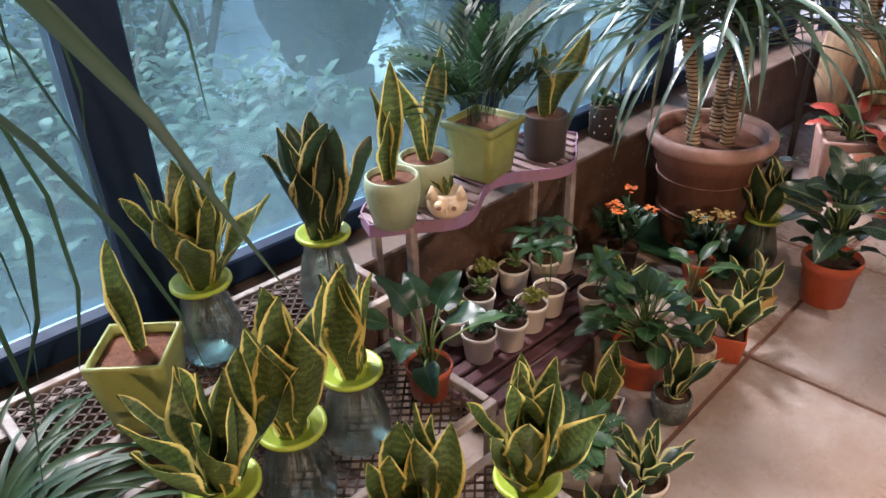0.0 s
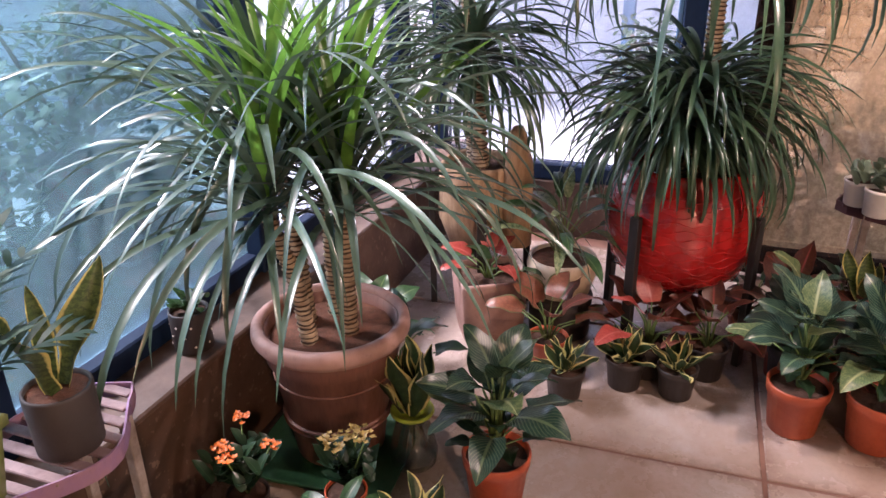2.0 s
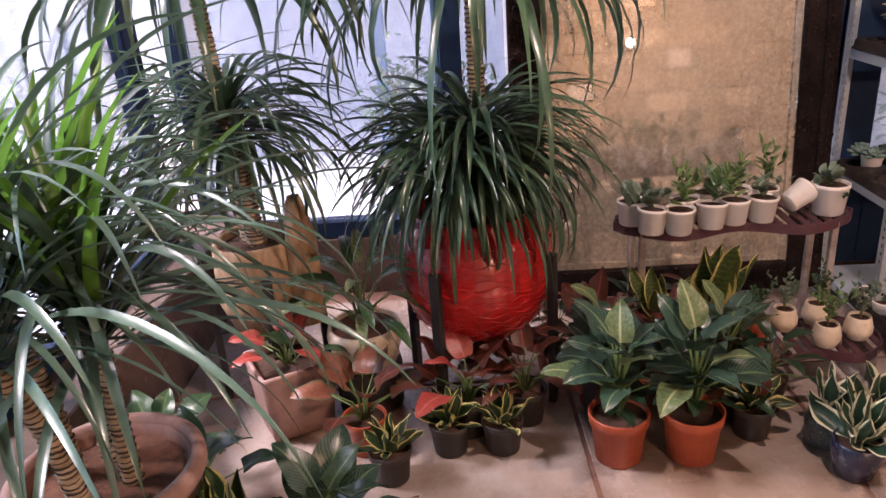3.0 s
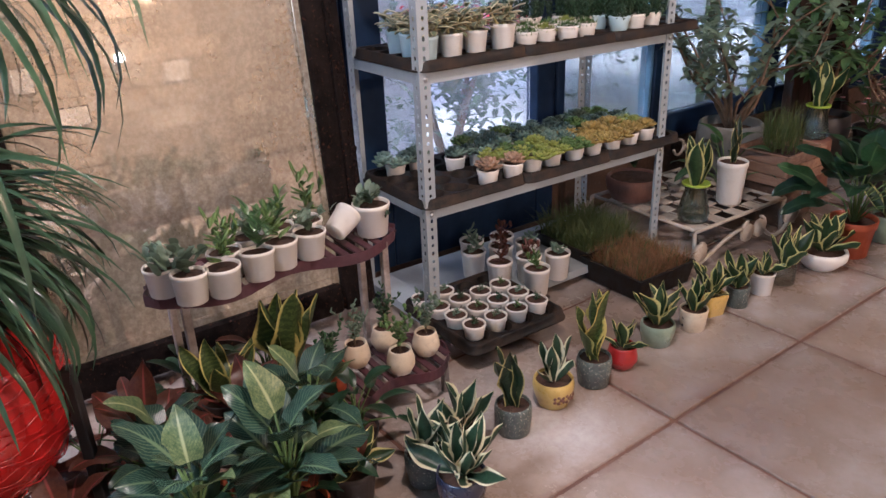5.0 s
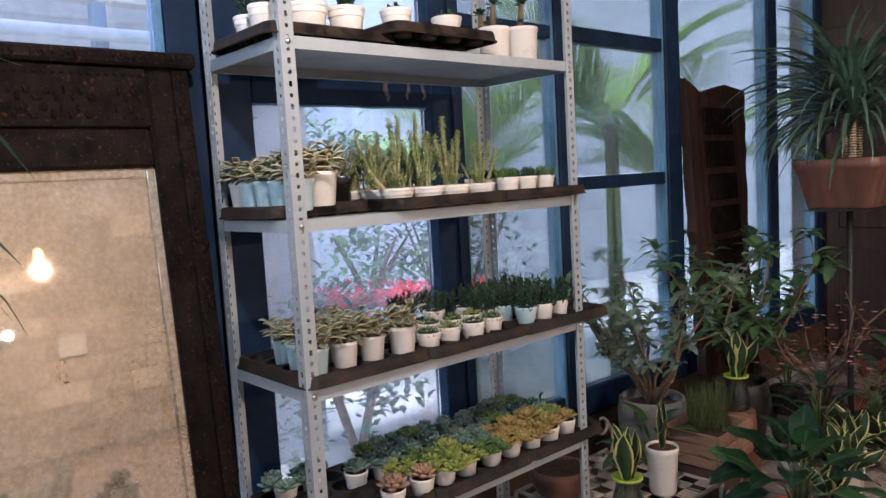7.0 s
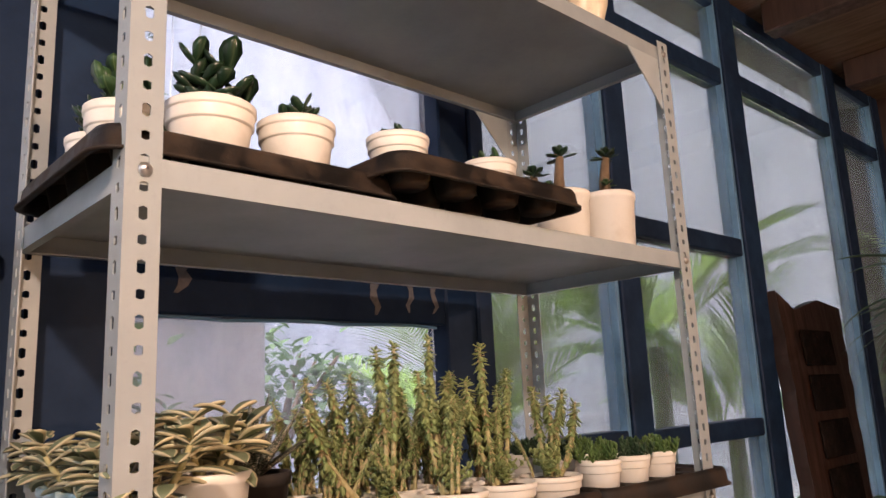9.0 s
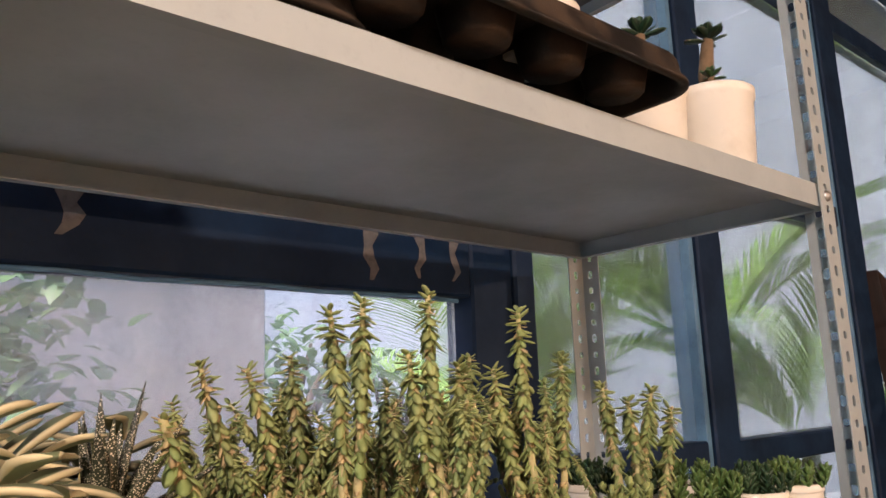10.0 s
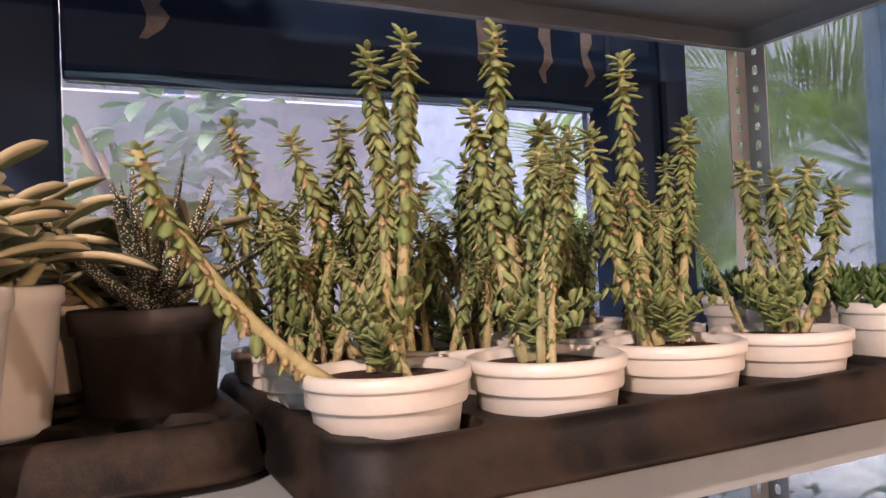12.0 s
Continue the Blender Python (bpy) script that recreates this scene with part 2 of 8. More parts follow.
MOSAIC = surface("grey_mosaic_ceramic", (0.10, 0.13, 0.12), (0.06, 0.07, 0.07), 30, 0.35, 0.5, grain=110, bumps=0.8, speck=(0.5, 0.48, 0.4))
WOVEN = surface("woven_cream", (0.42, 0.36, 0.27), (0.22, 0.17, 0.12), 60, 0.7, grain=140, bumps=0.9, dist=0.004)
CELADON = surface("celadon_glaze", (0.22, 0.29, 0.22), (0.16, 0.21, 0.15), 12, 0.25, 0.45, coat=0.4)
DARKGREY = surface("charcoal_ceramic", (0.035, 0.03, 0.03), (0.05, 0.042, 0.04), 16, 0.55, grain=80, bumps=0.3)
SOIL = surface("brown_soil", (0.085, 0.042, 0.026), (0.045, 0.024, 0.016), 40, 0.9, 1.0, grain=170, bumps=1.0, dist=0.006)
REDSOIL = surface("red_soil", (0.17, 0.07, 0.04), (0.1, 0.045, 0.028), 40, 0.9, 1.0, grain=170, bumps=1.0, dist=0.006)
PURPLE = surface("purple_paint", (0.20, 0.12, 0.25), (0.26, 0.15, 0.2), 8, 0.45, 0.65, grain=60)
MAROON = surface("maroon_paint", (0.09, 0.032, 0.042), (0.055, 0.022, 0.03), 8, 0.45, 0.65, grain=60)
SLAT = surface("old_painted_slat", (0.24, 0.17, 0.17), (0.13, 0.08, 0.085), 12, 0.5, 0.7, grain=60)
LEG = surface("chipped_white_paint", (0.36, 0.32, 0.30), (0.18, 0.14, 0.12), 14, 0.5, 0.7, grain=70)
MESHRUST = surface("rusty_mesh", (0.06, 0.034, 0.024), (0.036, 0.02, 0.015), 14, 0.75, 0.9)
IRON = surface("cream_iron", (0.46, 0.41, 0.34), (0.33, 0.28, 0.23), 10, 0.45, 0.65, grain=60)
BLACKIRON = surface("black_iron", (0.012, 0.011, 0.011), (0.02, 0.018, 0.018), 10, 0.4)
RING_BARK = surface("ringed_bark", (0.50, 0.40, 0.27), (0.26, 0.18, 0.11), 18, 0.8, grain=60, bumps=0.9, dist=0.004, stretch=(1, 1, 4))
TWIG = surface("brown_twig", (0.20, 0.13, 0.08), (0.12, 0.08, 0.05), 25, 0.8, grain=60)
CORK = surface("pale_driftwood", (0.42, 0.28, 0.16), (0.25, 0.16, 0.09), 8, 0.7, grain=40, bumps=0.9, dist=0.006, stretch=(1, 4, 1))
GREENTRAY = surface("green_plastic", (0.02, 0.11, 0.05), (0.016, 0.08, 0.04), 10, 0.45)
PLANTER = surface("planter_pine", (0.33, 0.19, 0.12), (0.24, 0.13, 0.085), 6, 0.6, grain=40, stretch=(1, 6, 6))
DRIP = surface("dried_paint_drip", (0.17, 0.16, 0.165), (0.11, 0.11, 0.12), 30, 0.7)
for dull, level in ((CARVED, 0.15), (BLUE, 0.25), (TRAY, 0.3)):
    dull.node_tree.nodes["Principled BSDF"].inputs["Specular IOR Level"].default_value = level


def ringed(m, pitch):
    """Leaf scars round a cane: dark grooves at an even pitch up its length, a little wavy."""
    n, l = m.node_tree.nodes, m.node_tree.links
    p = n["Principled BSDF"]
    src = p.inputs["Base Color"].links[0].from_socket
    c = n.new("ShaderNodeTexCoord")
    s = n.new("ShaderNodeSeparateXYZ")
    l.new(c.outputs["Object"], s.inputs[0])
    w = math_node(n, l, "ADD", math_node(n, l, "MULTIPLY", s.outputs[2], TAU / pitch), math_node(n, l, "MULTIPLY", noise_tex(n, l, 22, 2), 5.0))
    w = ramp(n, l, math_node(n, l, "SINE", w), -0.95, -0.1)
    l.new(mixed(n, l, (0.05, 0.032, 0.02), src, w), p.inputs["Base Color"])
    bump(n, l, p, w, 0.9, 0.004)
    return m


BARK = ringed(RING_BARK, 0.0135)


def edge_stained(m, half, colour):
    """Dirt trodden in along the edges of a square slab."""
    n, l = m.node_tree.nodes, m.node_tree.links
    p = n["Principled BSDF"]
    src = p.inputs["Base Color"].links[0].from_socket
    c = n.new("ShaderNodeTexCoord")
    s = n.new("ShaderNodeSeparateXYZ")
    l.new(c.outputs["Object"], s.inputs[0])
    e = math_node(n, l, "MAXIMUM", math_node(n, l, "ABSOLUTE", s.outputs[0]), math_node(n, l, "ABSOLUTE", s.outputs[1]))
    e = math_node(n, l, "ADD", e, math_node(n, l, "MULTIPLY", math_node(n, l, "SUBTRACT", noise_tex(n, l, 9, 5, 0.75), 0.5), 0.10))
    f = math_node(n, l, "MULTIPLY", ramp(n, l, e, half - 0.05, half + 0.012), 0.6)
    l.new(mixed(n, l, src, colour, f), p.inputs["Base Color"])
    return m


TILE = edge_stained(TILE, 0.3565, (0.13, 0.065, 0.04))

SNAKE = leaf_surface("snake_leaf", (0.050, 0.085, 0.024), (0.12, 0.165, 0.045), (0.58, 0.50, 0.15), 0.11, bands=0.8, rough=0.42)
SNAKE_DARK = leaf_surface("dark_snake_leaf", (0.012, 0.028, 0.014), (0.022, 0.045, 0.02), (0.46, 0.40, 0.17), 0.08, bands=0.6)
HAHNII = leaf_surface("golden_snake_leaf", (0.018, 0.045, 0.020), (0.04, 0.085, 0.03), (0.62, 0.58, 0.24), 0.15, bands=0.3)
HAHNII_PALE = leaf_surface("cream_edged_snake_leaf", (0.016, 0.045, 0.028), (0.035, 0.08, 0.042), (0.68, 0.66, 0.46), 0.17, bands=0.3)
BIRKIN = leaf_surface("birkin_leaf", (0.010, 0.034, 0.026), (0.024, 0.062, 0.044), veins=0.24, vein_colour=(0.22, 0.30, 0.17), rough=0.25, midrib=(0.10, 0.16, 0.085), thin=0.1, wax=0.2)
BIRKIN_PALE = leaf_surface("pale_birkin_leaf", (0.05, 0.10, 0.045), (0.19, 0.24, 0.105), veins=0.45, vein_colour=(0.03, 0.08, 0.04), rough=0.3, midrib=(0.34, 0.38, 0.2), thin=0.15)
STRAP = leaf_surface("strap_leaf", (0.040, 0.085, 0.062), (0.075, 0.135, 0.095), rough=0.27, midrib=(0.06, 0.12, 0.06), thin=0.12, wax=0.7)
STRAP_YOUNG = leaf_surface("young_strap_leaf", (0.08, 0.22, 0.03), (0.14, 0.32, 0.05), rough=0.32, thin=0.4)
STRAP_DARK = leaf_surface("dark_strap_leaf", (0.026, 0.062, 0.036), (0.055, 0.11, 0.06), rough=0.28, thin=0.12)
PALM = leaf_surface("palm_leaf", (0.014, 0.05, 0.022), (0.026, 0.07, 0.028), rough=0.55)
GREEN = leaf_surface("green_leaf", (0.022, 0.065, 0.025), (0.045, 0.11, 0.04), rough=0.33, midrib=(0.10, 0.17, 0.07))
DEEP = leaf_surface("deep_green_leaf", (0.010, 0.032, 0.018), (0.02, 0.055, 0.026), rough=0.28, midrib=(0.04, 0.08, 0.04))
GREY_LEAF = leaf_surface("grey_green_leaf", (0.14, 0.21, 0.15), (0.23, 0.31, 0.22), rough=0.42, thin=0.35)
TREE_LEAF = leaf_surface("shrub_leaf", (0.08, 0.17, 0.07), (0.14, 0.25, 0.11), rough=0.3, midrib=(0.16, 0.24, 0.12), thin=0.35)
RED_LEAF = leaf_surface("red_leaf", (0.28, 0.035, 0.03), (0.40, 0.085, 0.06), (0.14, 0.06, 0.03), 0.05, rough=0.35, midrib=(0.45, 0.12, 0.1))
PURPLE_LEAF = leaf_surface("maroon_leaf", (0.065, 0.020, 0.016), (0.11, 0.042, 0.022), rough=0.35, midrib=(0.25, 0.06, 0.05))
NERVE_LEAF = leaf_surface("nerve_leaf", (0.16, 0.05, 0.03), (0.26, 0.09, 0.05), (0.06, 0.08, 0.03), 0.1, veins=0.4, vein_colour=(0.05, 0.08, 0.03))
MOTTLED = leaf_surface("mottled_leaf", (0.03, 0.085, 0.03), (0.26, 0.32, 0.16), rough=0.35, veins=0.4, vein_colour=(0.34, 0.4, 0.22))
CREAM_LEAF = leaf_surface("cream_edged_leaf", (0.13, 0.17, 0.10), (0.20, 0.23, 0.14), (0.56, 0.51, 0.34), 0.2, rough=0.42)
BLUE_SUCC = leaf_surface("blue_green_succulent", (0.09, 0.16, 0.14), (0.17, 0.26, 0.22), rough=0.5, thin=0.1)
GREEN_SUCC = leaf_surface("green_succulent", (0.06, 0.13, 0.035), (0.13, 0.21, 0.06), rough=0.45, thin=0.1)
LIME_SUCC = leaf_surface("lime_succulent", (0.20, 0.26, 0.05), (0.32, 0.35, 0.09), rough=0.45, thin=0.1)
PINK_SUCC = leaf_surface("pink_succulent", (0.34, 0.20, 0.14), (0.42, 0.29, 0.19), rough=0.45, thin=0.1)
GOLD_SUCC = leaf_surface("gold_succulent", (0.28, 0.20, 0.05), (0.38, 0.28, 0.10), rough=0.45, thin=0.1)
DARK_SUCC = leaf_surface("dark_succulent", (0.016, 0.045, 0.02), (0.03, 0.075, 0.03), rough=0.5, thin=0.1)
STEM_LEAF = leaf_surface("stonecrop_leaf", (0.17, 0.245, 0.085), (0.40, 0.44, 0.20), rough=0.65, thin=0.2)
STEM_DRY = leaf_surface("dry_stonecrop_leaf", (0.40, 0.31, 0.16), (0.60, 0.49, 0.29), rough=0.6, thin=0.2)
STEM = surface("stonecrop_stem", (0.50, 0.44, 0.25), (0.33, 0.30, 0.13), 60, 0.6, grain=120, bumps=0.6)
ZEBRA = leaf_surface("haworthia_leaf", (0.02, 0.03, 0.018), (0.035, 0.045, 0.024), rough=0.45, dots=(0.62, 0.58, 0.48), thin=0.0)
STALK = surface("green_stalk", (0.07, 0.13, 0.035), (0.11, 0.18, 0.05), 20, 0.5)
ORANGE = leaf_surface("orange_petal", (0.62, 0.13, 0.02), (0.7, 0.2, 0.03), rough=0.5)
PINK = leaf_surface("pink_petal", (0.62, 0.28, 0.30), (0.7, 0.42, 0.42), rough=0.5)
CRIMSON = leaf_surface("crimson_petal", (0.75, 0.03, 0.06), (0.85, 0.08, 0.12), rough=0.5)
FRANGI = leaf_surface("pale_garden_leaf", (0.10, 0.20, 0.09), (0.19, 0.30, 0.14), rough=0.45)
GRASS = leaf_surface("grass_blade", (0.05, 0.09, 0.025), (0.12, 0.13, 0.04), rough=0.6)
DRYGRASS = leaf_surface("dry_grass_blade", (0.17, 0.085, 0.04), (0.32, 0.17, 0.08), rough=0.7)
HEDGE = leaf_surface("hedge_leaf", (0.04, 0.09, 0.035), (0.08, 0.14, 0.055), rough=0.5)
BRIGHTPALM = leaf_surface("sunlit_palm_leaf", (0.20, 0.40, 0.06), (0.34, 0.54, 0.12), rough=0.45)

GLASS_SIDE = glass_surface("hazy_blue_glass", (0.46, 0.64, 0.68), 0.12, 0.04, stain=(0.20, 0.35, 0.40), low=0.10)
# extra milk and pale stain stand in for bright daylight beyond the corner pane
GLASS_PALE = glass_surface("milky_bright_glass", (0.80, 0.88, 0.92), 0.42, 0.05, stain=(0.62, 0.68, 0.74), low=0.1)
GLASS_GREY = glass_surface("grimy_grey_glass", (0.74, 0.79, 0.79), 0.22, 0.05, stain=(0.40, 0.43, 0.43))
GLASS = glass_surface("dusty_glass", (0.88, 0.92, 0.95), 0.26, 0.018, stain=(0.56, 0.61, 0.68))
VASEGLASS = glass_surface("vase_glass", (0.80, 0.86, 0.84), 0.16, 0.03, gloss=0.2, stain=(0.42, 0.45, 0.4), scale=12)


def mirror_surface():
    """Old silvering: a mirror dulled by a cloudy film, with fine dust."""
    m, n, l, p = material("old_mirror")
    f = ramp(n, l, noise_tex(n, l, 2.1, 6, 0.7, stretch=(1, 1, 0.45)), 0.34, 0.68)
    g = ramp(n, l, noise_tex(n, l, 60, 4, 0.7), 0.4, 0.75)
    p.inputs["Metallic"].default_value = 1.0
    p.inputs["Base Color"].default_value = (0.72, 0.70, 0.64, 1)
    l.new(math_node(n, l, "ADD", math_node(n, l, "MULTIPLY", f, 0.02), 0.012), p.inputs["Roughness"])
    d = n.new("ShaderNodeBsdfDiffuse")
    l.new(mixed(n, l, (0.36, 0.31, 0.24), (0.54, 0.495, 0.41), g), d.inputs[0])
    mx = n.new("ShaderNodeMixShader")
    l.new(math_node(n, l, "ADD", math_node(n, l, "MULTIPLY", f, 0.48), math_node(n, l, "ADD", math_node(n, l, "MULTIPLY", g, 0.06), 0.26)), mx.inputs[0])
    l.new(p.outputs[0], mx.inputs[1])
    l.new(d.outputs[0], mx.inputs[2])
    l.new(mx.outputs[0], n["Material Output"].inputs[0])
    return m


MIRROR = mirror_surface()

# ---- building blocks ----
rnd = random.Random(7)


def mesh_of(verts, faces, mat, uvs=None, smooth=True):
    me = bpy.data.meshes.new("mesh")
    me.from_pydata([tuple(v) for v in verts], [], faces)
    if uvs is not None:
        layer = me.uv_layers.new(name="UVMap")
        idx = np.empty(len(me.loops), dtype=np.int32)
        me.loops.foreach_get("vertex_index", idx)
        layer.data.foreach_set("uv", np.asarray(uvs, dtype=np.float32)[idx].ravel())
    if smooth:
        me.polygons.foreach_set("use_smooth", [True] * len(me.polygons))
    me.materials.append(mat)
    me.update()
    return me


def part(name, me, parent, label="", m=None, mat=None):
    """One mesh object under a thing or a part."""
    ob = new(name, me)
    ob.parent = parent
    if m is not None:
        ob.matrix_basis = m
    return tagged(ob, label)


def thing(name, label, category, m, group="", kind=""):
    ob = new(name)
    ob.empty_display_size = 0.02
    ob.matrix_basis = m
    return tagged(ob, label, category, group, kind)


def solid(name, me, label, category, m=None, group="", kind=""):
    ob = new(name, me)
    if m is not None:
        ob.matrix_basis = m
    return tagged(ob, label, category, group, kind)


def box_mesh(x0, x1, y0, y1, z0, z1, mat, bevel=0.003, segments=1):
    bm = bmesh.new()
    bmesh.ops.create_cube(bm, size=1)
    bmesh.ops.scale(bm, vec=(x1 - x0, y1 - y0, z1 - z0), verts=bm.verts)
    bmesh.ops.translate(bm, vec=((x0 + x1) / 2, (y0 + y1) / 2, (z0 + z1) / 2), verts=bm.verts)
    if bevel:
        bmesh.ops.bevel(bm, geom=bm.edges[:], offset=bevel, segments=segments, affect="EDGES", profile=0.5)
    me = bpy.data.meshes.new("box")
    bm.to_mesh(me)
    bm.free()
    me.materials.append(mat)
    return me


def joined(meshes, mat=None, smooth=False):
    """Several meshes as one."""
    bm = bmesh.new()
    for me in meshes:
        bm.from_mesh(me)
    out = bpy.data.meshes.new("joined")
    bm.to_mesh(out)
    bm.free()
    for me in meshes[:1]:
        out.materials.append(mat or me.materials[0])
    if smooth:
        out.polygons.foreach_set("use_smooth", [True] * len(out.polygons))
    return out


def lathe(profile, mat, n=24, square=0.0, wobble=0.0, close=False):
    """A turned shape. profile: (radius, height) from the outside's bottom, up and over the rim, to the inside. square: 1 gives four sides."""
    verts, faces = [], []
    for r, z in profile:
        for i in range(n):
            a = TAU * i / n
            k = r
            if square:
                c, s = abs(math.cos(a)), abs(math.sin(a))
                k = r * ((1 - square) + square * 0.98 / max(c, s))
            if wobble:
                k *= 1 + wobble * math.sin(a * 3 + z * 20)
            verts.append((k * math.cos(a), k * math.sin(a), z))
    for j in range(len(profile) - 1):
        for i in range(n):
            a, b = j * n + i, j * n + (i + 1) % n
            faces.append((a, b, b + n, a + n))
    faces.append(tuple(reversed(range(n))))
    if close:
        faces.append(tuple(range((len(profile) - 1) * n, len(profile) * n)))
    me = mesh_of(verts, faces, mat)
    return me


def tube(points, radii, mat, n=8, rings=0.0):
    """A rounded rod through points, with its own radius at each."""
    pts = [Vector(p) for p in points]
    verts, faces, uvs = [], [], []
    for j, p in enumerate(pts):
        d = (pts[min(j + 1, len(pts) - 1)] - pts[max(j - 1, 0)]).normalized()
        side = d.cross(Vector((0, 0, 1)) if abs(d.z) < 0.95 else Vector((1, 0, 0))).normalized()
        up = side.cross(d)
        r = radii[j] if hasattr(radii, "__len__") else radii
        r *= 1 + (rings if j % 2 else -rings)
        for i in range(n):
            a = TAU * i / n
            verts.append(p + side * (r * math.cos(a)) + up * (r * math.sin(a)))
            uvs.append((i / n, j / max(1, len(pts) - 1)))
    for j in range(len(pts) - 1):
        for i in range(n):
            a, b = j * n + i, j * n + (i + 1) % n
            faces.append((a, a + n, b + n, b))
    faces.append(tuple(range(n)))
    faces.append(tuple(reversed(range((len(pts) - 1) * n, len(pts) * n))))
    return mesh_of(verts, faces, mat, uvs)


class Leaves:
    """Gathers blades into one mesh."""

    def __init__(self):
        self.v, self.f, self.uv = [], [], []

    def blade(self, base, heading, length, width, lift, droop, shape="lance", fold=0.25, segs=7, twist=0.0, wave=0.0, across=3, thick=0.0):
        """A leaf from base: heading is its compass angle, lift its angle above level at the base, droop how far (radians) it bends over by the tip."""
        p = Vector(base)
        start = len(self.v)
        side0 = Vector((-math.sin(heading), math.cos(heading), 0))
        for j in range(segs + 1):
            t = j / segs
            a = lift - droop * t ** 1.3
            d = Vector((math.cos(heading) * math.cos(a), math.sin(heading) * math.cos(a), math.sin(a)))
            up = side0.cross(d) * -1
            tw = twist * t
            side = side0 * math.cos(tw) + up * math.sin(tw)
            nrm = up * math.cos(tw) - side0 * math.sin(tw)
            if shape == "lance":
                w = (0.45 + 1.15 * t) if t < 0.45 else math.cos((t - 0.45) / 0.55 * 1.57) ** 0.85
                w = min(w, 1.0)
            elif shape == "strap":
                w = min(1, 0.55 + 3 * t) * (1 - t ** 3) ** 0.8
            elif shape == "oval":
                w = math.sin(math.pi * min(1, 0.06 + 0.94 * t)) ** 0.62 * (1.12 - 0.3 * t)
            elif shape == "heart":
                w = (math.sin(math.pi * (0.16 + 0.84 * t)) ** 0.7) * (1.3 - 0.6 * t)
            elif shape == "spoon":
                w = 0.3 + 0.7 * t if t < 0.65 else math.cos((t - 0.65) / 0.35 * 1.5) ** 0.6
            else:
                w = (1 - t) ** 0.7
            w = max(w, 0.03) * width / 2
            for i in range(across):
                s = 2 * i / (across - 1) - 1
                ripple = wave * width * math.sin(t * 11 + s * 2) * abs(s)
                self.v.append(p + side * (s * w) + nrm * (fold * w * abs(s) + ripple - thick * (1 - s * s)))
                self.uv.append((i / (across - 1), t))
            p = p + d * (length / segs)
        for j in range(segs):
            for i in range(across - 1):
                a = start + j * across + i
                self.f.append((a, a + 1, a + 1 + across, a + across))

    def fat(self, base, heading, length, width, lift, thick=0.4):
        """A plump succulent leaf."""
        d = Vector((math.cos(heading) * math.cos(lift), math.sin(heading) * math.cos(lift), math.sin(lift)))
        side = Vector((-math.sin(heading), math.cos(heading), 0))
        up = d.cross(side)
        b = Vector(base)
        s = len(self.v)
        w, h = width / 2, width * thick / 2
        for t, k in ((0.0, 0.35), (0.55, 1.0), (0.85, 0.7)):
            for x, y in ((1, 0), (0, 1), (-1, 0), (0, -1)):
                self.v.append(b + d * (length * t) + side * (x * w * k) + up * (y * h * k))
                self.uv.append((0.5 + x * 0.45, t))
        self.v.append(b + d * length)
        self.uv.append((0.5, 1.0))
        for j in (0, 1):
            for i in range(4):
                a, c = s + j * 4 + i, s + j * 4 + (i + 1) % 4
                self.f.append((a, c, c + 4, a + 4))
        for i in range(4):
            self.f.append((s + 8 + i, s + 8 + (i + 1) % 4, s + 12))

    def plump(self, base, heading, length, width, lift, droop, thick=0.35, pointed=False, rings=8, n=8):
        """A thick bent leaf of oval section, spoon-shaped or drawn to a point."""
        p = Vector(base)
        s = len(self.v)
        side = Vector((-math.sin(heading), math.cos(heading), 0))
        for j in range(rings):
            t = j / (rings - 1)
            a = lift - droop * t
            d = Vector((math.cos(heading) * math.cos(a), math.sin(heading) * math.cos(a), math.sin(a)))
            up = d.cross(side)
            k = (1 - t) ** 0.75 * min(1, 0.8 + t) if pointed else max(0.05, (0.34 + 1.05 * t) if t < 0.6 else 0.97 * math.cos((t - 0.6) / 0.4 * 1.52) ** 0.6)
            k = max(k, 0.03)
            w, h = k * width / 2, min(k, 0.75) * width * thick / 2
            for i in range(n):
                b = TAU * i / n
                cup = 0.22 * w * math.cos(b) ** 2
                self.v.append(p + side * (w * math.cos(b)) + up * (h * math.sin(b) + cup))
                self.uv.append((0.5 + 0.48 * math.cos(b), t))
            p = p + d * (length / (rings - 1))
        for j in range(rings - 1):
            for i in range(n):
                a, c = s + j * n + i, s + j * n + (i + 1) % n
                self.f.append((a, c, c + n, a + n))
        self.f.append(tuple(s + (rings - 1) * n + i for i in range(n)))

    def mesh(self, mat):
        return mesh_of(self.v, self.f, mat, self.uv)


# ---- the large structure ----
Z_SILL, TOP, GLASS_TOP = 0.37, 3.45, 3.30
Y_WALL, X_WALL, Y_END, X_BACK = 1.50, 4.0, -6.2, -3.0

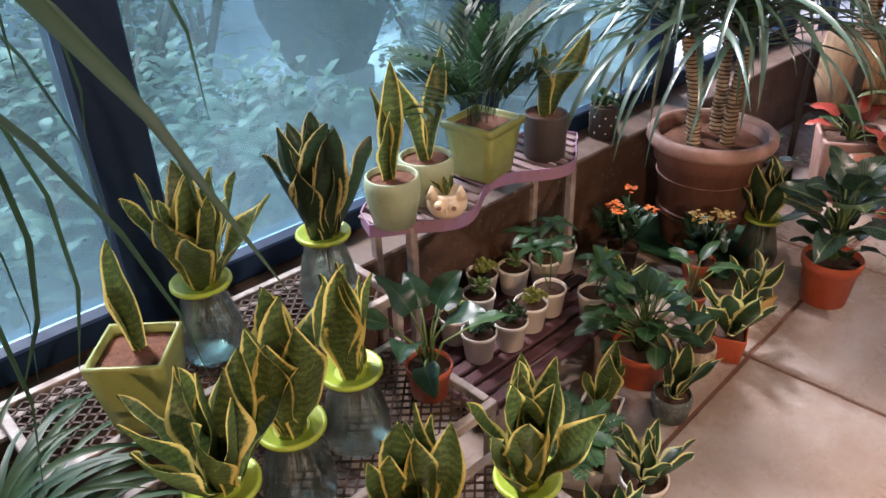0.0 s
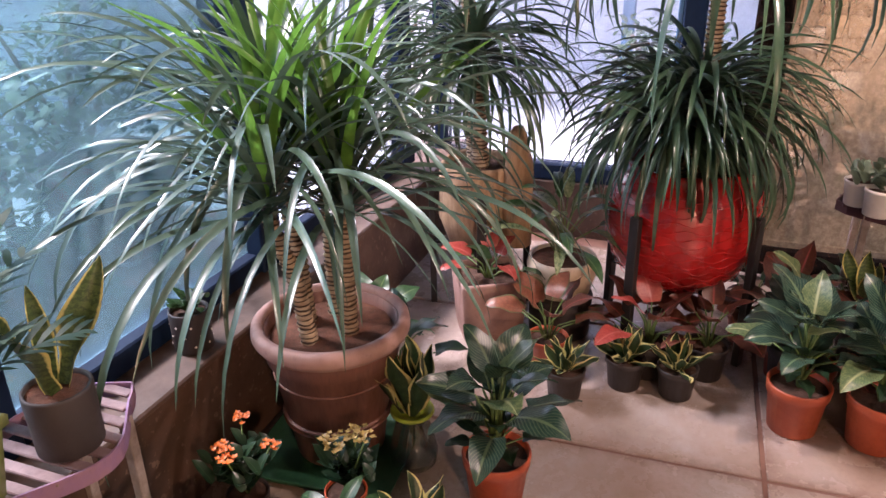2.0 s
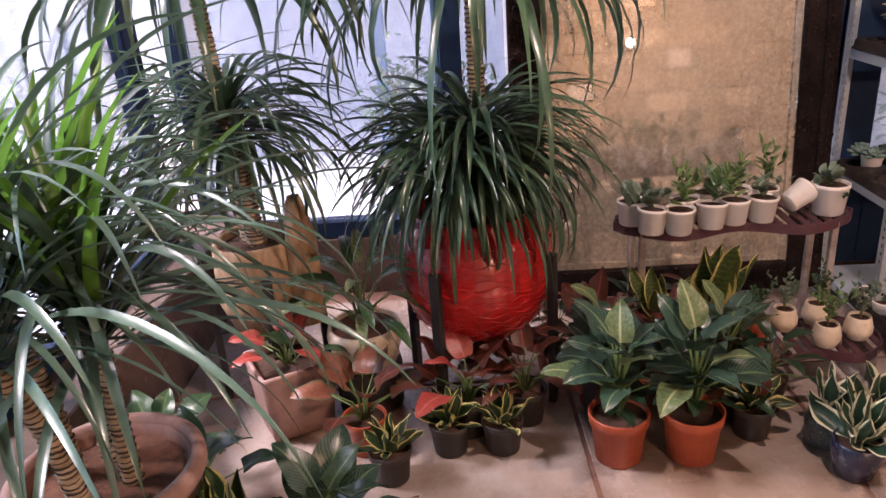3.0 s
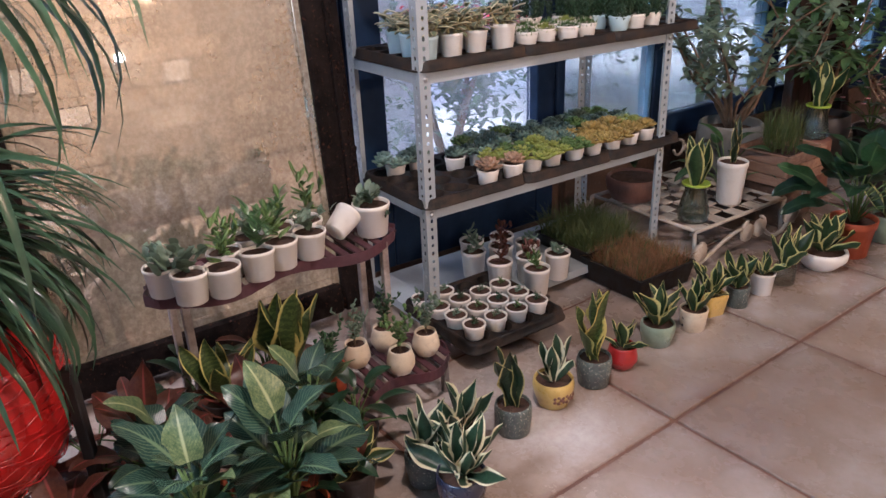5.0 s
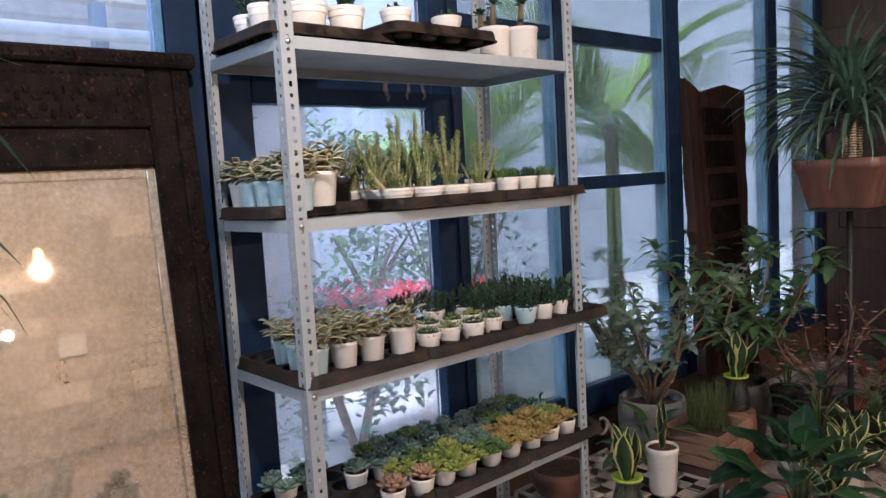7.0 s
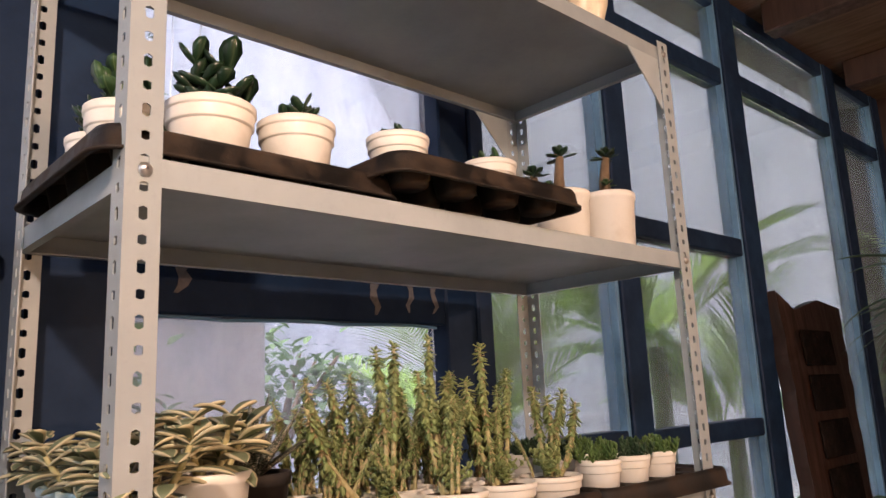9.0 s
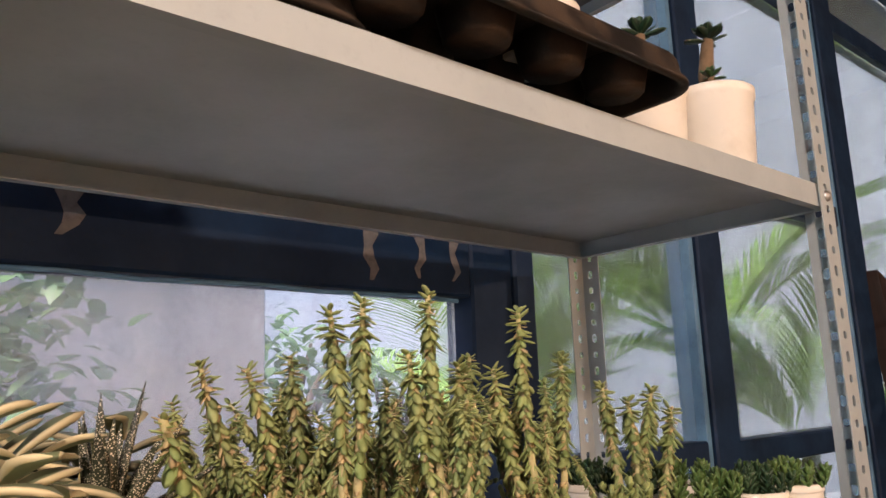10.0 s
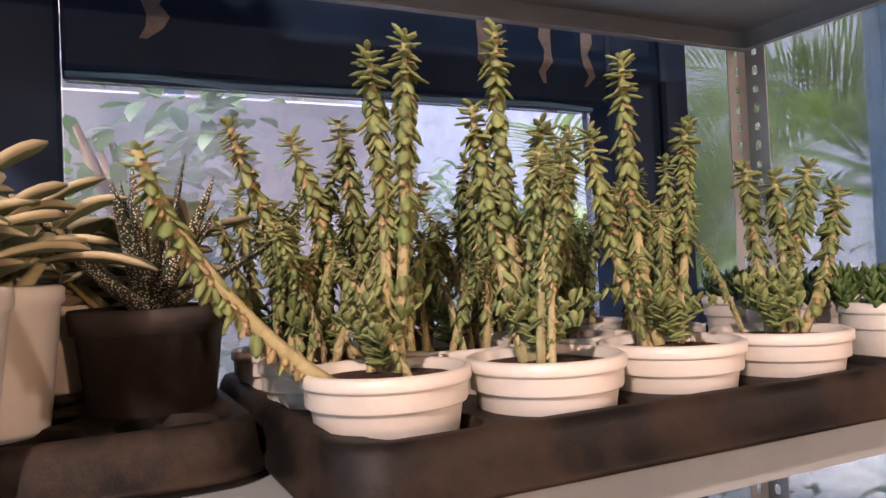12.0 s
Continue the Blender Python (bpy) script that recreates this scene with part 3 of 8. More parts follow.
# floor: slabs with recessed joints, a little askew to the walls
PITCH = 0.713
floor = solid("floor", box_mesh(X_BACK, X_WALL + 0.3, Y_END, Y_WALL + 0.3, -0.12, -0.006, GROUT, 0), "polished concrete floor of large square slabs with dirty joints", "floor", kind="structure")
slab_mesh = box_mesh(-PITCH / 2 + 0.0065, PITCH / 2 - 0.0065, -PITCH / 2 + 0.0065, PITCH / 2 - 0.0065, -0.03, 0.0, TILE, 0.003)
FLOOR_TURN = pose(2.505, -0.06, 0, 0, 0, 2.0)
FLOOR_SLABS = []
for i in range(-8, 3):
    for j in range(-9, 3):
        m = FLOOR_TURN @ pose((i + 0.5) * PITCH, (j + 0.5) * PITCH, 0)
        if X_BACK - 0.3 < m.translation.x < X_WALL + 0.2 and Y_END - 0.3 < m.translation.y < Y_WALL + 0.2:
            FLOOR_SLABS.append(m @ pose(0, 0, rnd.uniform(-0.0012, 0.0012), rnd.uniform(-0.05, 0.05), rnd.uniform(-0.05, 0.05), 90 * rnd.randrange(4)))

solid("ceiling", box_mesh(X_BACK - 0.2, X_WALL + 0.3, Y_END - 0.2, Y_WALL + 0.3, TOP, TOP + 0.12, CEIL, 0), "dark brown timber ceiling", "ceiling", kind="structure")
for k in range(7):
    y = 0.9 - k * 1.05
    solid("beam", box_mesh(X_BACK, X_WALL - 0.08, y - 0.06, y + 0.06, TOP - 0.16, TOP - 0.004, WOOD, 0.008), "dark brown wooden ceiling beam", "beam", group="ceiling beams", kind="structure")

# closed walls behind the walk
west = solid("wall_west", box_mesh(X_BACK - 0.2, X_BACK, Y_END - 0.2, Y_WALL + 0.3, -0.12, TOP, PLASTER, 0), "wall of large tan stone blocks", "wall", kind="structure")
WEST_BLOCKS = []
for j in range(13):
    y = Y_END + 0.1 - 0.25 * (j % 2)
    while y < Y_WALL - 0.3:
        w = rnd.uniform(0.38, 0.58)
        if y > Y_END:
            WEST_BLOCKS.append((y, w, 0.02 + 0.262 * j, rnd.uniform(0.012, 0.03), rnd.random()))
        y += w


def pane_wall(name, axis, at, a0, a1, z0, z1, mat, parent, thick=0.008):
    """A glass pane as a part of a window."""
    if axis == "y":
        me = box_mesh(a0, a1, at, at + thick, z0, z1, mat, 0)
    else:
        me = box_mesh(at, at + thick, a0, a1, z0, z1, mat, 0)
    ob = part(name, me, parent)
    ob.visible_shadow = False
    return ob


# north wall: stone parapet and dark blue window frames
north = tagged(new("wall_north", box_mesh(X_BACK, X_WALL + 0.2, 1.34, 1.62, -0.12, Z_SILL - 0.02, STONE, 0.004)), "low parapet faced with dark brown stone", "wall", kind="structure")
part("coping", box_mesh(X_BACK, X_WALL + 0.2, 1.325, 1.64, Z_SILL - 0.02, Z_SILL, STONE_TOP, 0.005), north, "worn stone coping")
window_1 = tagged(new("window_1"), "tall fixed window with dark blue metal frame and hazy bluish glass", "window", kind="structure")
POSTS_N = [(-2.5, 0.12), (-1.5, 0.12), (-0.55, 0.12), (0.49, 0.12), (1.56, 0.115), (2.58, 0.115), (3.70, 0.13)]
for x, w in POSTS_N:
    part("post", box_mesh(x - w / 2, x + w / 2, 1.46, 1.58, Z_SILL + 0.004, TOP - 0.004, BLUE, 0.006), window_1)
for x, w in zip(POSTS_N, POSTS_N[1:]):
    a, b = x[0] + x[1] / 2 + 0.002, w[0] - w[1] / 2 - 0.002
    part("bottom_rail", box_mesh(a, b, 1.475, 1.57, Z_SILL + 0.004, Z_SILL + 0.07, BLUE, 0.005), window_1)
    part("top_rail", box_mesh(a, b, 1.475, 1.57, 2.62, 2.72, BLUE, 0.005), window_1)
    part("head_rail", box_mesh(a, b, 1.475, 1.57, TOP - 0.1, TOP - 0.004, BLUE, 0.005), window_1)
    # the easternmost bay gets the brightened glass in place of stronger outdoor light
    pane_wall("pane", "y", 1.515, a, b, Z_SILL + 0.072, 2.618, GLASS_PALE if a > 2.5 else GLASS_SIDE, window_1)
    pane_wall("pane", "y", 1.515, a, b, 2.722, TOP - 0.102, GLASS_PALE if a > 2.5 else GLASS_SIDE, window_1)

# east wall: corner glass, the bay over the mirror, a glazed door behind the rack, mullioned windows beyond
east = tagged(new("wall_east", box_mesh(X_WALL, X_WALL + 0.25, Y_END, Y_WALL + 0.1, -0.12, 0.26, STONE, 0.004)), "low plinth faced with dark brown stone", "wall", kind="structure")
window_2 = tagged(new("window_2"), "corner window with dark blue frame and bright dusty glass", "window", kind="structure")


def east_post(y, w, parent, z0=0.264, z1=TOP - 0.004, edge=True):
    part("post", box_mesh(X_WALL, X_WALL + 0.1, y - w / 2, y + w / 2, z0, z1, BLUE, 0.006), parent)
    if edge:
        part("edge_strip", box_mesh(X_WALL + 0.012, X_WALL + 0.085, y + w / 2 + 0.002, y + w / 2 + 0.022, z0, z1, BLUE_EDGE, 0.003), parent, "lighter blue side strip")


def east_rail(y0, y1, z0, z1, parent):
    part("rail", box_mesh(X_WALL + 0.008, X_WALL + 0.09, y0, y1, z0, z1, BLUE, 0.005), parent)


def east_pane(y0, y1, z0, z1, parent, mat=None):
    pane_wall("pane", "x", X_WALL + 0.04, y0, y1, z0, z1, mat or GLASS, parent)


part("post", box_mesh(X_WALL, X_WALL + 0.1, 1.40, 1.455, 0.264, TOP - 0.004, BLUE, 0.006), window_2)
east_post(0.32, 0.09, window_2)
east_post(-1.165, 0.11, window_2)
east_rail(0.367, 1.398, 0.264, 0.34, window_2)
east_rail(0.387, 1.398, TOP - 0.1, TOP - 0.004, window_2)
east_pane(0.387, 1.398, 0.342, TOP - 0.102, window_2)
east_rail(-1.085, 0.273, TOP - 0.1, TOP - 0.004, window_2)
east_rail(-1.085, 0.273, 0.264, 0.34, window_2)
east_pane(-1.085, 0.273, 0.342, TOP - 0.102, window_2)

# glazed door behind the rack
door_1 = tagged(new("door_1"), "closed dark blue metal door with dusty glass panes and dried paint drips", "door", kind="structure")
DX = X_WALL - 0.012
part("stile", box_mesh(DX, X_WALL + 0.07, -1.385, -1.225, 0.03, 2.55, BLUE, 0.005), door_1)
part("stile", box_mesh(DX, X_WALL + 0.07, -2.31, -2.20, 0.03, TOP - 0.004, BLUE, 0.005), door_1)
part("lock_rail", box_mesh(DX, X_WALL + 0.07, -2.198, -1.387, 1.838, 2.06, BLUE, 0.005), door_1)
part("bottom_rail", box_mesh(DX, X_WALL + 0.07, -2.198, -1.387, 0.03, 0.34, BLUE, 0.005), door_1)
part("top_rail", box_mesh(DX, X_WALL + 0.07, -2.198, -1.387, 2.55, 2.68, BLUE, 0.005), door_1)
part("head_stile", box_mesh(DX, X_WALL + 0.07, -1.385, -1.225, 2.552, TOP - 0.004, BLUE, 0.005), door_1)
east_pane(-2.198, -1.387, 0.342, 1.836, door_1)
east_pane(-2.198, -1.387, 2.062, 2.548, door_1)
east_pane(-2.198, -1.387, 2.682, TOP - 0.004, door_1)
part("glazing_bead", tube([(DX + 0.01, -1.39 - 0.78 * i / 8, 1.833 + 0.003 * math.sin(i * 2.1)) for i in range(9)], 0.004, BLUE_EDGE, 6), door_1, "torn blue glazing tape")


def drip(y, top, width, length, parent):
    pts, faces = [], []
    for i in range(6):
        t = i / 5
        w = width * (1 - 0.55 * t + 0.2 * math.sin(i * 2.3)) / 2
        o = 0.012 * math.sin(i * 1.7 + y * 30) * t
        pts += [(DX - 0.0025, y - w + o, top - length * t), (DX - 0.0025, y + w + o, top - length * t)]
    for i in range(5):
        faces.append((2 * i, 2 * i + 1, 2 * i + 3, 2 * i + 2))
    part("paint_drip", mesh_of(pts, faces, DRIP), parent)


for y, w, h in ((-1.49, 0.035, 0.075), (-1.965, 0.03, 0.1), (-2.075, 0.022, 0.09), (-2.155, 0.022, 0.09)):
    drip(y, 1.955, w, h, door_1)

# mullioned windows beyond the rack
window_3 = tagged(new("window_3"), "row of dark blue mullioned windows with dusty glass", "window", kind="structure")
MULL = [(-2.36, 0.06), (-3.09, 0.12), (-4.08, 0.15), (-5.35, 0.14), (-6.12, 0.12)]
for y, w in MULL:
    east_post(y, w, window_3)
for (ya, wa), (yb, wb), hi in zip(MULL, MULL[1:], (2.30, 2.22, 2.9, 2.9)):
    a, b = yb + wb / 2 + 0.024, ya - wa / 2 - 0.002
    levels = [0.264, 0.40, 1.44, 1.51, 2.19, 2.265, 2.98, 3.06] if hi < 2.5 else [0.264, 0.40, 3.0, 3.08]
    if hi == 2.30:
        levels = [0.264, 0.40, 1.46, 1.52, 2.19, 2.25, 2.98, 3.06]
    for k in range(0, len(levels), 2):
        east_rail(a, b, levels[k], levels[k + 1], window_3)
    east_rail(a, b, TOP - 0.08, TOP - 0.004, window_3)
    tops = levels[2::2] + [TOP - 0.082]
    for lo, hi2 in zip(levels[1::2], tops):
        east_pane(a, b, lo + 0.002, hi2 - 0.002, window_3, GLASS_GREY)

# south end: old wooden door leaves
south = tagged(new("wall_south", box_mesh(X_BACK, X_WALL + 0.25, Y_END - 0.2, Y_END, -0.12, TOP, WOOD, 0)), "dark brown timber end wall", "wall", kind="structure")
for k in range(6):
    x = X_WALL - 0.33 - k * 0.62
    d = tagged(new("door_2", box_mesh(x - 0.3, x + 0.3, Y_END + 0.003, Y_END + 0.05, 0.0, 2.5, WOOD, 0.006)), "dark brown old wooden panelled door leaf", "door", group="old door leaves", kind="structure")
    for z0, z1 in ((0.15, 0.85), (1.0, 1.6), (1.75, 2.35)):
        part("door_panel", box_mesh(x - 0.2, x + 0.2, Y_END + 0.052, Y_END + 0.068, z0, z1, WOOD, 0.008), d)

# ---- outdoors ----
GROUND = surface("garden_paving", (0.72, 0.72, 0.71), (0.55, 0.56, 0.55), 0.8, 0.8, grain=10)
PALEWALL = surface("pale_render", (0.80, 0.80, 0.81), (0.66, 0.67, 0.69), 0.7, 0.8, grain=12)
CONCRETE = surface("rough_concrete", (0.62, 0.61, 0.65), (0.46, 0.455, 0.49), 2.2, 0.8, grain=20, bumps=0.6)
WARMWALL = surface("cream_render", (0.72, 0.64, 0.54), (0.6, 0.53, 0.44), 0.8, 0.8, grain=12)
GREYPOT = surface("concrete_planter", (0.20, 0.20, 0.19), (0.12, 0.12, 0.11), 3, 0.8, grain=25)
RAILING = surface("white_railing", (0.7, 0.72, 0.74), (0.6, 0.62, 0.64), 3, 0.5)
solid("ground", box_mesh(-300, 300, -300, 300, -0.4, -0.13, GROUND, 0), "pale paved garden ground outside", "ground", kind="structure")
BED = surface("dark_bed_soil", (0.05, 0.06, 0.045), (0.03, 0.035, 0.025), 3, 0.9, grain=30, bumps=1.0, dist=0.02)
solid("flower_bed", box_mesh(-4, 3.9, 1.66, 3.5, -0.13, -0.06, BED, 0.01), "dark planted bed along the outside of the window", "flower bed", kind="structure")

# ---- pots ----
POT_CACHE = {}


def pot_profile(style, rt, rb, h):
    w = max(0.0025, rt * 0.05)
    if style == "nursery":  # a thick band under the rim
        return [(rb * 0.9, 0), (rb, h * 0.02), (rt * 0.91, h * 0.78), (rt * 0.97, h * 0.79), (rt, h * 0.98), (rt - w * 0.4, h), (rt - w * 1.4, h), (rt * 0.88, h * 0.86)]
    if style == "bowl":  # low white cup with two ridges
        return [(rb * 0.93, 0), (rb, h * 0.03), (rt * 0.885, h * 0.585), (rt * 0.89, h * 0.60), (rt * 0.945, h * 0.61), (rt * 0.95, h * 0.625), (rt * 0.955, h * 0.815), (rt * 0.957, h * 0.83), (rt * 0.997, h * 0.84), (rt, h * 0.86), (rt, h * 0.97), (rt - w, h), (rt - 2 * w, h * 0.97), (rt * 0.86, h * 0.84)]
    if style == "cup":
        return [(rb * 0.93, 0), (rb, h * 0.03), (rt * 0.95, h * 0.86), (rt, h * 0.88), (rt, h * 0.98), (rt - w, h), (rt - 2 * w, h * 0.97), (rt * 0.88, h * 0.85)]
    if style == "egg":
        return [(rb * 0.7, 0), (rb, h * 0.06), (rb * 1.45, h * 0.38), (rb * 1.42, h * 0.6), (rt, h * 0.94), (rt * 0.97, h), (rt * 0.88, h), (rt * 0.85, h * 0.88)]
    if style == "round":
        return [(rb * 0.6, 0), (rb, h * 0.03), (rt * 0.97, h * 0.55), (rt, h * 0.8), (rt * 0.95, h * 0.98), (rt * 0.9, h), (rt * 0.86, h * 0.98), (rt * 0.84, h * 0.86)]
    if style == "cyl":
        return [(rb * 0.95, 0), (rb, h * 0.03), (rt, h * 0.96), (rt * 0.985, h), (rt * 0.9, h), (rt * 0.88, h * 0.9)]
    if style == "vase":
        return [(rb * 0.85, 0), (rb, h * 0.04), (rb * 1.06, h * 0.25), (rb * 0.9, h * 0.55), (rt * 0.86, h * 0.82), (rt * 0.9, h * 0.94), (rt, h), (rt * 0.96, h), (rt * 0.84, h * 0.93), (rt * 0.8, h * 0.82), (rb * 0.86, h * 0.55), (rb * 1.01, h * 0.25), (rb * 0.8, h * 0.05)]
    return [(rb, 0), (rt, h), (rt * 0.9, h), (rt * 0.86, h * 0.88)]


def pot_mesh(style, rt, rb, h, mat, n=24, square=0.0):
    key = (style, round(rt, 4), round(rb, 4), round(h, 4), mat.name, square)
    if key not in POT_CACHE:
        POT_CACHE[key] = lathe(pot_profile(style, rt, rb, h), mat, n, square)
    return POT_CACHE[key]


def soil_mesh(r, mat, square=0.0):
    key = ("soil", round(r, 4), mat.name, square)
    if key not in POT_CACHE:
        q = random.Random(3)
        verts, faces, n = [(0, 0, 0.004)], [], 20
        for k in (0.35, 0.7, 1.0):
            for i in range(n):
                a = TAU * i / n
                s = r * k
                if square:
                    s *= 0.98 / max(abs(math.cos(a)), abs(math.sin(a)))
                verts.append((s * math.cos(a), s * math.sin(a), q.uniform(-0.05, 0.09) * r * (1.1 - k)))
        for i in range(n):
            faces.append((0, 1 + i, 1 + (i + 1) % n))
        for j in range(2):
            for i in range(n):
                a, b = 1 + j * n + i, 1 + j * n + (i + 1) % n
                faces.append((a, a + n, b + n, b))
        POT_CACHE[key] = mesh_of(verts, faces, mat)
    return POT_CACHE[key]


def potted(name, label, category, m, style, rt, rb, h, mat, soil=None, group="", square=0.0, n=24, pot_label="", depth=0.88):
    """A pot with its soil; returns the thing and the height of the soil."""
    ob = thing(name, label, category, m, group)
    part("pot", pot_mesh(style, rt, rb, h, mat, n, square), ob, pot_label)
    z = h * depth
    part("soil", soil_mesh(rt * 0.885, soil or SOIL, square), ob, m=pose(0, 0, z))
    return ob, z


# ---- leaves that are parts of their own ----
LEAF_CACHE = {}


def leaf_mesh(kind, k, mat, **a):
    """One of a few alike leaves, growing from the origin along +x."""
    key = (kind, k, mat.name)
    if key not in LEAF_CACHE:
        q = random.Random(len(kind) * 31 + 7 * k)
        lv = Leaves()
        if kind == "snake":  # broad stiff upright leaf, one unit long
            lv.blade((0, 0, 0), 0, 1.0, q.uniform(0.31, 0.45), q.uniform(-0.08, 0.18), q.uniform(-0.5, 0.1), "lance", q.uniform(0.5, 1.0), 14, q.uniform(-1.5, 1.5), 0.1, 5)
        elif kind == "tall":
            lv.blade((0, 0, 0), 0, 1.0, q.uniform(0.2, 0.27), 0.05, q.uniform(-0.35, 0.3), "lance", 0.75, 14, q.uniform(-1.9, 1.9), 0.09, 5)
        elif kind == "broad":
            lv.blade((0, 0, 0), 0, 1.0, q.uniform(0.54, 0.68), 0.4, q.uniform(0.3, 1.2), "heart", q.uniform(0.1, 0.32), 11, q.uniform(-0.6, 0.6), 0.06, 5)
        elif kind == "oval":
            lv.blade((0, 0, 0), 0, 1.0, q.uniform(0.36, 0.44), 0.2, q.uniform(0.5, 1.1), "oval", 0.25, 8, q.uniform(-0.3, 0.3), 0.02, 5)
        elif kind == "round":
            lv.blade((0, 0, 0), 0, 1.0, q.uniform(0.7, 0.85), 0.2, q.uniform(0.2, 0.8), "oval", 0.15, 8, q.uniform(-0.3, 0.3), 0.02, 5)
        elif kind == "long":
            lv.blade((0, 0, 0), 0, 1.0, q.uniform(0.24, 0.3), 0.3, q.uniform(0.7, 1.5), "oval", 0.3, 9, q.uniform(-0.4, 0.4), 0.03, 5)
        LEAF_CACHE[key] = lv.mesh(mat)
    return LEAF_CACHE[key]


def leaf(parent, kind, mat, base, heading, lift, size, q, label="", k=None):
    """A leaf as an object: heading and lift in degrees."""
    me = leaf_mesh(kind, q.randrange(9) if k is None else k, mat)
    m = Matrix.Translation(base) @ Euler((radians(q.uniform(-8, 8)), radians(-lift), radians(heading))).to_matrix().to_4x4() @ Matrix.Scale(size, 4)
    return part("leaf", me, parent, label, m)


def rosette(parent, z, kind, mat, n, size, q, inner=72, outer=35, r0=0.012, jitter=0.2, offset=(0, 0)):
    """A whorl of leaves, the inner ones steep and the outer ones spread."""
    for i in range(n):
        t = i / max(1, n - 1)
        heading = i * 137.5 + q.uniform(-15, 15)
        lift = inner + (outer - inner) * t + q.uniform(-7, 7)
        a = radians(heading)
        base = (offset[0] + r0 * math.cos(a) * (0.4 + t), offset[1] + r0 * math.sin(a) * (0.4 + t), z)
        leaf(parent, kind, mat, base, heading, lift, size * (1 - jitter * q.random()) * (1.0 - 0.15 * t), q)


def snake_leaves(parent, z, n, size, seed, mat=None, inner=78, outer=48, r0=0.02):
    rosette(parent, z, "snake", mat or SNAKE, n, size, random.Random(seed), inner, outer, r0)


def stalked(parent, z, n, reach, height, leaf_size, mat, seed, kind="broad", mats=None, spread=1.0, stalk=None, r=0.0028, young=None):
    """Leaves on arching stalks from one crown."""
    q = random.Random(seed)
    for i in range(n):
        t = (i + 0.5) / n
        heading = i * 137.5 + q.uniform(-20, 20)
        a = radians(heading)
        hz = height * (1.0 - 0.62 * t) * q.uniform(0.88, 1.1)
        rr = reach * (0.18 + 0.82 * t) * spread * q.uniform(0.8, 1.1)
        tip = Vector((rr * math.cos(a), rr * math.sin(a), z + hz))
        mid = Vector((rr * 0.35 * math.cos(a), rr * 0.35 * math.sin(a), z + hz * 0.62))
        st = part("stalk", tube([(0.006 * math.cos(a), 0.006 * math.sin(a), z - 0.005), mid, tip], [r * 1.3, r, r * 0.8], stalk or STALK, 5), parent)
        mm = mat if not mats else mats[q.randrange(len(mats))]
        if young and i % 7 == 0:
            mm = young
        leaf(parent, kind, mm, tip, heading + q.uniform(-25, 25), 38 - 55 * t + q.uniform(-10, 10), leaf_size * q.uniform(0.75, 1.1), q)


# ---- foliage in one mesh ----
def succulent_mesh(mat, q, r=0.035, n=22, lift0=1.25, lift1=0.1, heads=1, w=0.36, thick=0.45):
    lv = Leaves()
    for h in range(heads):
        ang = TAU * h / max(1, heads) + q.uniform(-0.3, 0.3)
        ox, oy = (0, 0) if heads == 1 else (r * 0.75 * math.cos(ang), r * 0.75 * math.sin(ang))
        rr = r if heads == 1 else r * 0.62
        for i in range(n):
            t = i / (n - 1)
            a = i * 2.39996 + q.uniform(-0.1, 0.1)
            lv.fat((ox + 0.1 * rr * math.cos(a), oy + 0.1 * rr * math.sin(a), rr * 0.32 * (1 - t)), a, rr * (0.5 + 0.55 * t), rr * w * (0.7 + 0.6 * t), lift0 + (lift1 - lift0) * t + q.uniform(-0.1, 0.1), thick)
    return lv.mesh(mat)


def shrublet_mesh(mat, q, h=0.07, stems=5, per=9, size=0.028, w=0.5, spread=0.6, shape="fat"):
    """A small branching succulent: leaves in pairs up several stems."""
    lv = Leaves()
    for s in range(stems):
        a0, tilt = q.uniform(0, TAU), q.uniform(0.1, spread)
        top = h * q.uniform(0.6, 1.0)
        for i in range(per):
            t = 0.25 + 0.75 * i / (per - 1)
            z = top * t * math.cos(tilt * t)
            x = top * t * math.sin(tilt * t)
            a = i * 2.0 + q.uniform(-0.3, 0.3)
            b = (x * math.cos(a0), x * math.sin(a0), z)
            if shape == "fat":
                lv.fat(b, a, size * q.uniform(0.7, 1.1), size * w, 0.3 + 0.8 * (t ** 3) + q.uniform(-0.2, 0.2), 0.35)
            else:
                lv.blade(b, a, size * q.uniform(0.8, 1.15), size * w, 0.5 + 0.5 * t, 0.5, shape, 0.3, 4, 0, 0, 3)
    return lv.mesh(mat)


def cushion_mesh(mat, q, r=0.04, h=0.06, cols=16, size=0.012):
    """A dense tuft of short scaly columns."""
    lv = Leaves()
    for c in range(cols):
        rr, a0 = r * math.sqrt(q.random()), q.uniform(0, TAU)
        hh = h * q.uniform(0.7, 1.0) * (1.05 - 0.35 * (rr / r) ** 2)
        for i in range(13):
            t = i / 12
            a = i * 2.4 + c
            lv.fat((rr * math.cos(a0) * (1 + 0.3 * t), rr * math.sin(a0) * (1 + 0.3 * t), hh * t), a, size * 1.15, size * 0.62, 0.7 + 0.5 * t, 0.5)
    return lv.mesh(mat)


def moss_mesh(mat, q, r=0.04, h=0.02, n=150):
    lv = Leaves()
    for i in range(n):
        rr, a = r * math.sqrt(q.random()) * 1.05, q.uniform(0, TAU)
        lv.blade((rr * math.cos(a), rr * math.sin(a), h * (1 - (rr / r) ** 2) * 0.7), q.uniform(0, TAU), q.uniform(0.012, 0.022), 0.004, q.uniform(0.5, 1.4), 0.5, "spike", 0.3, 2, 0, 0, 2)
    return lv.mesh(mat)


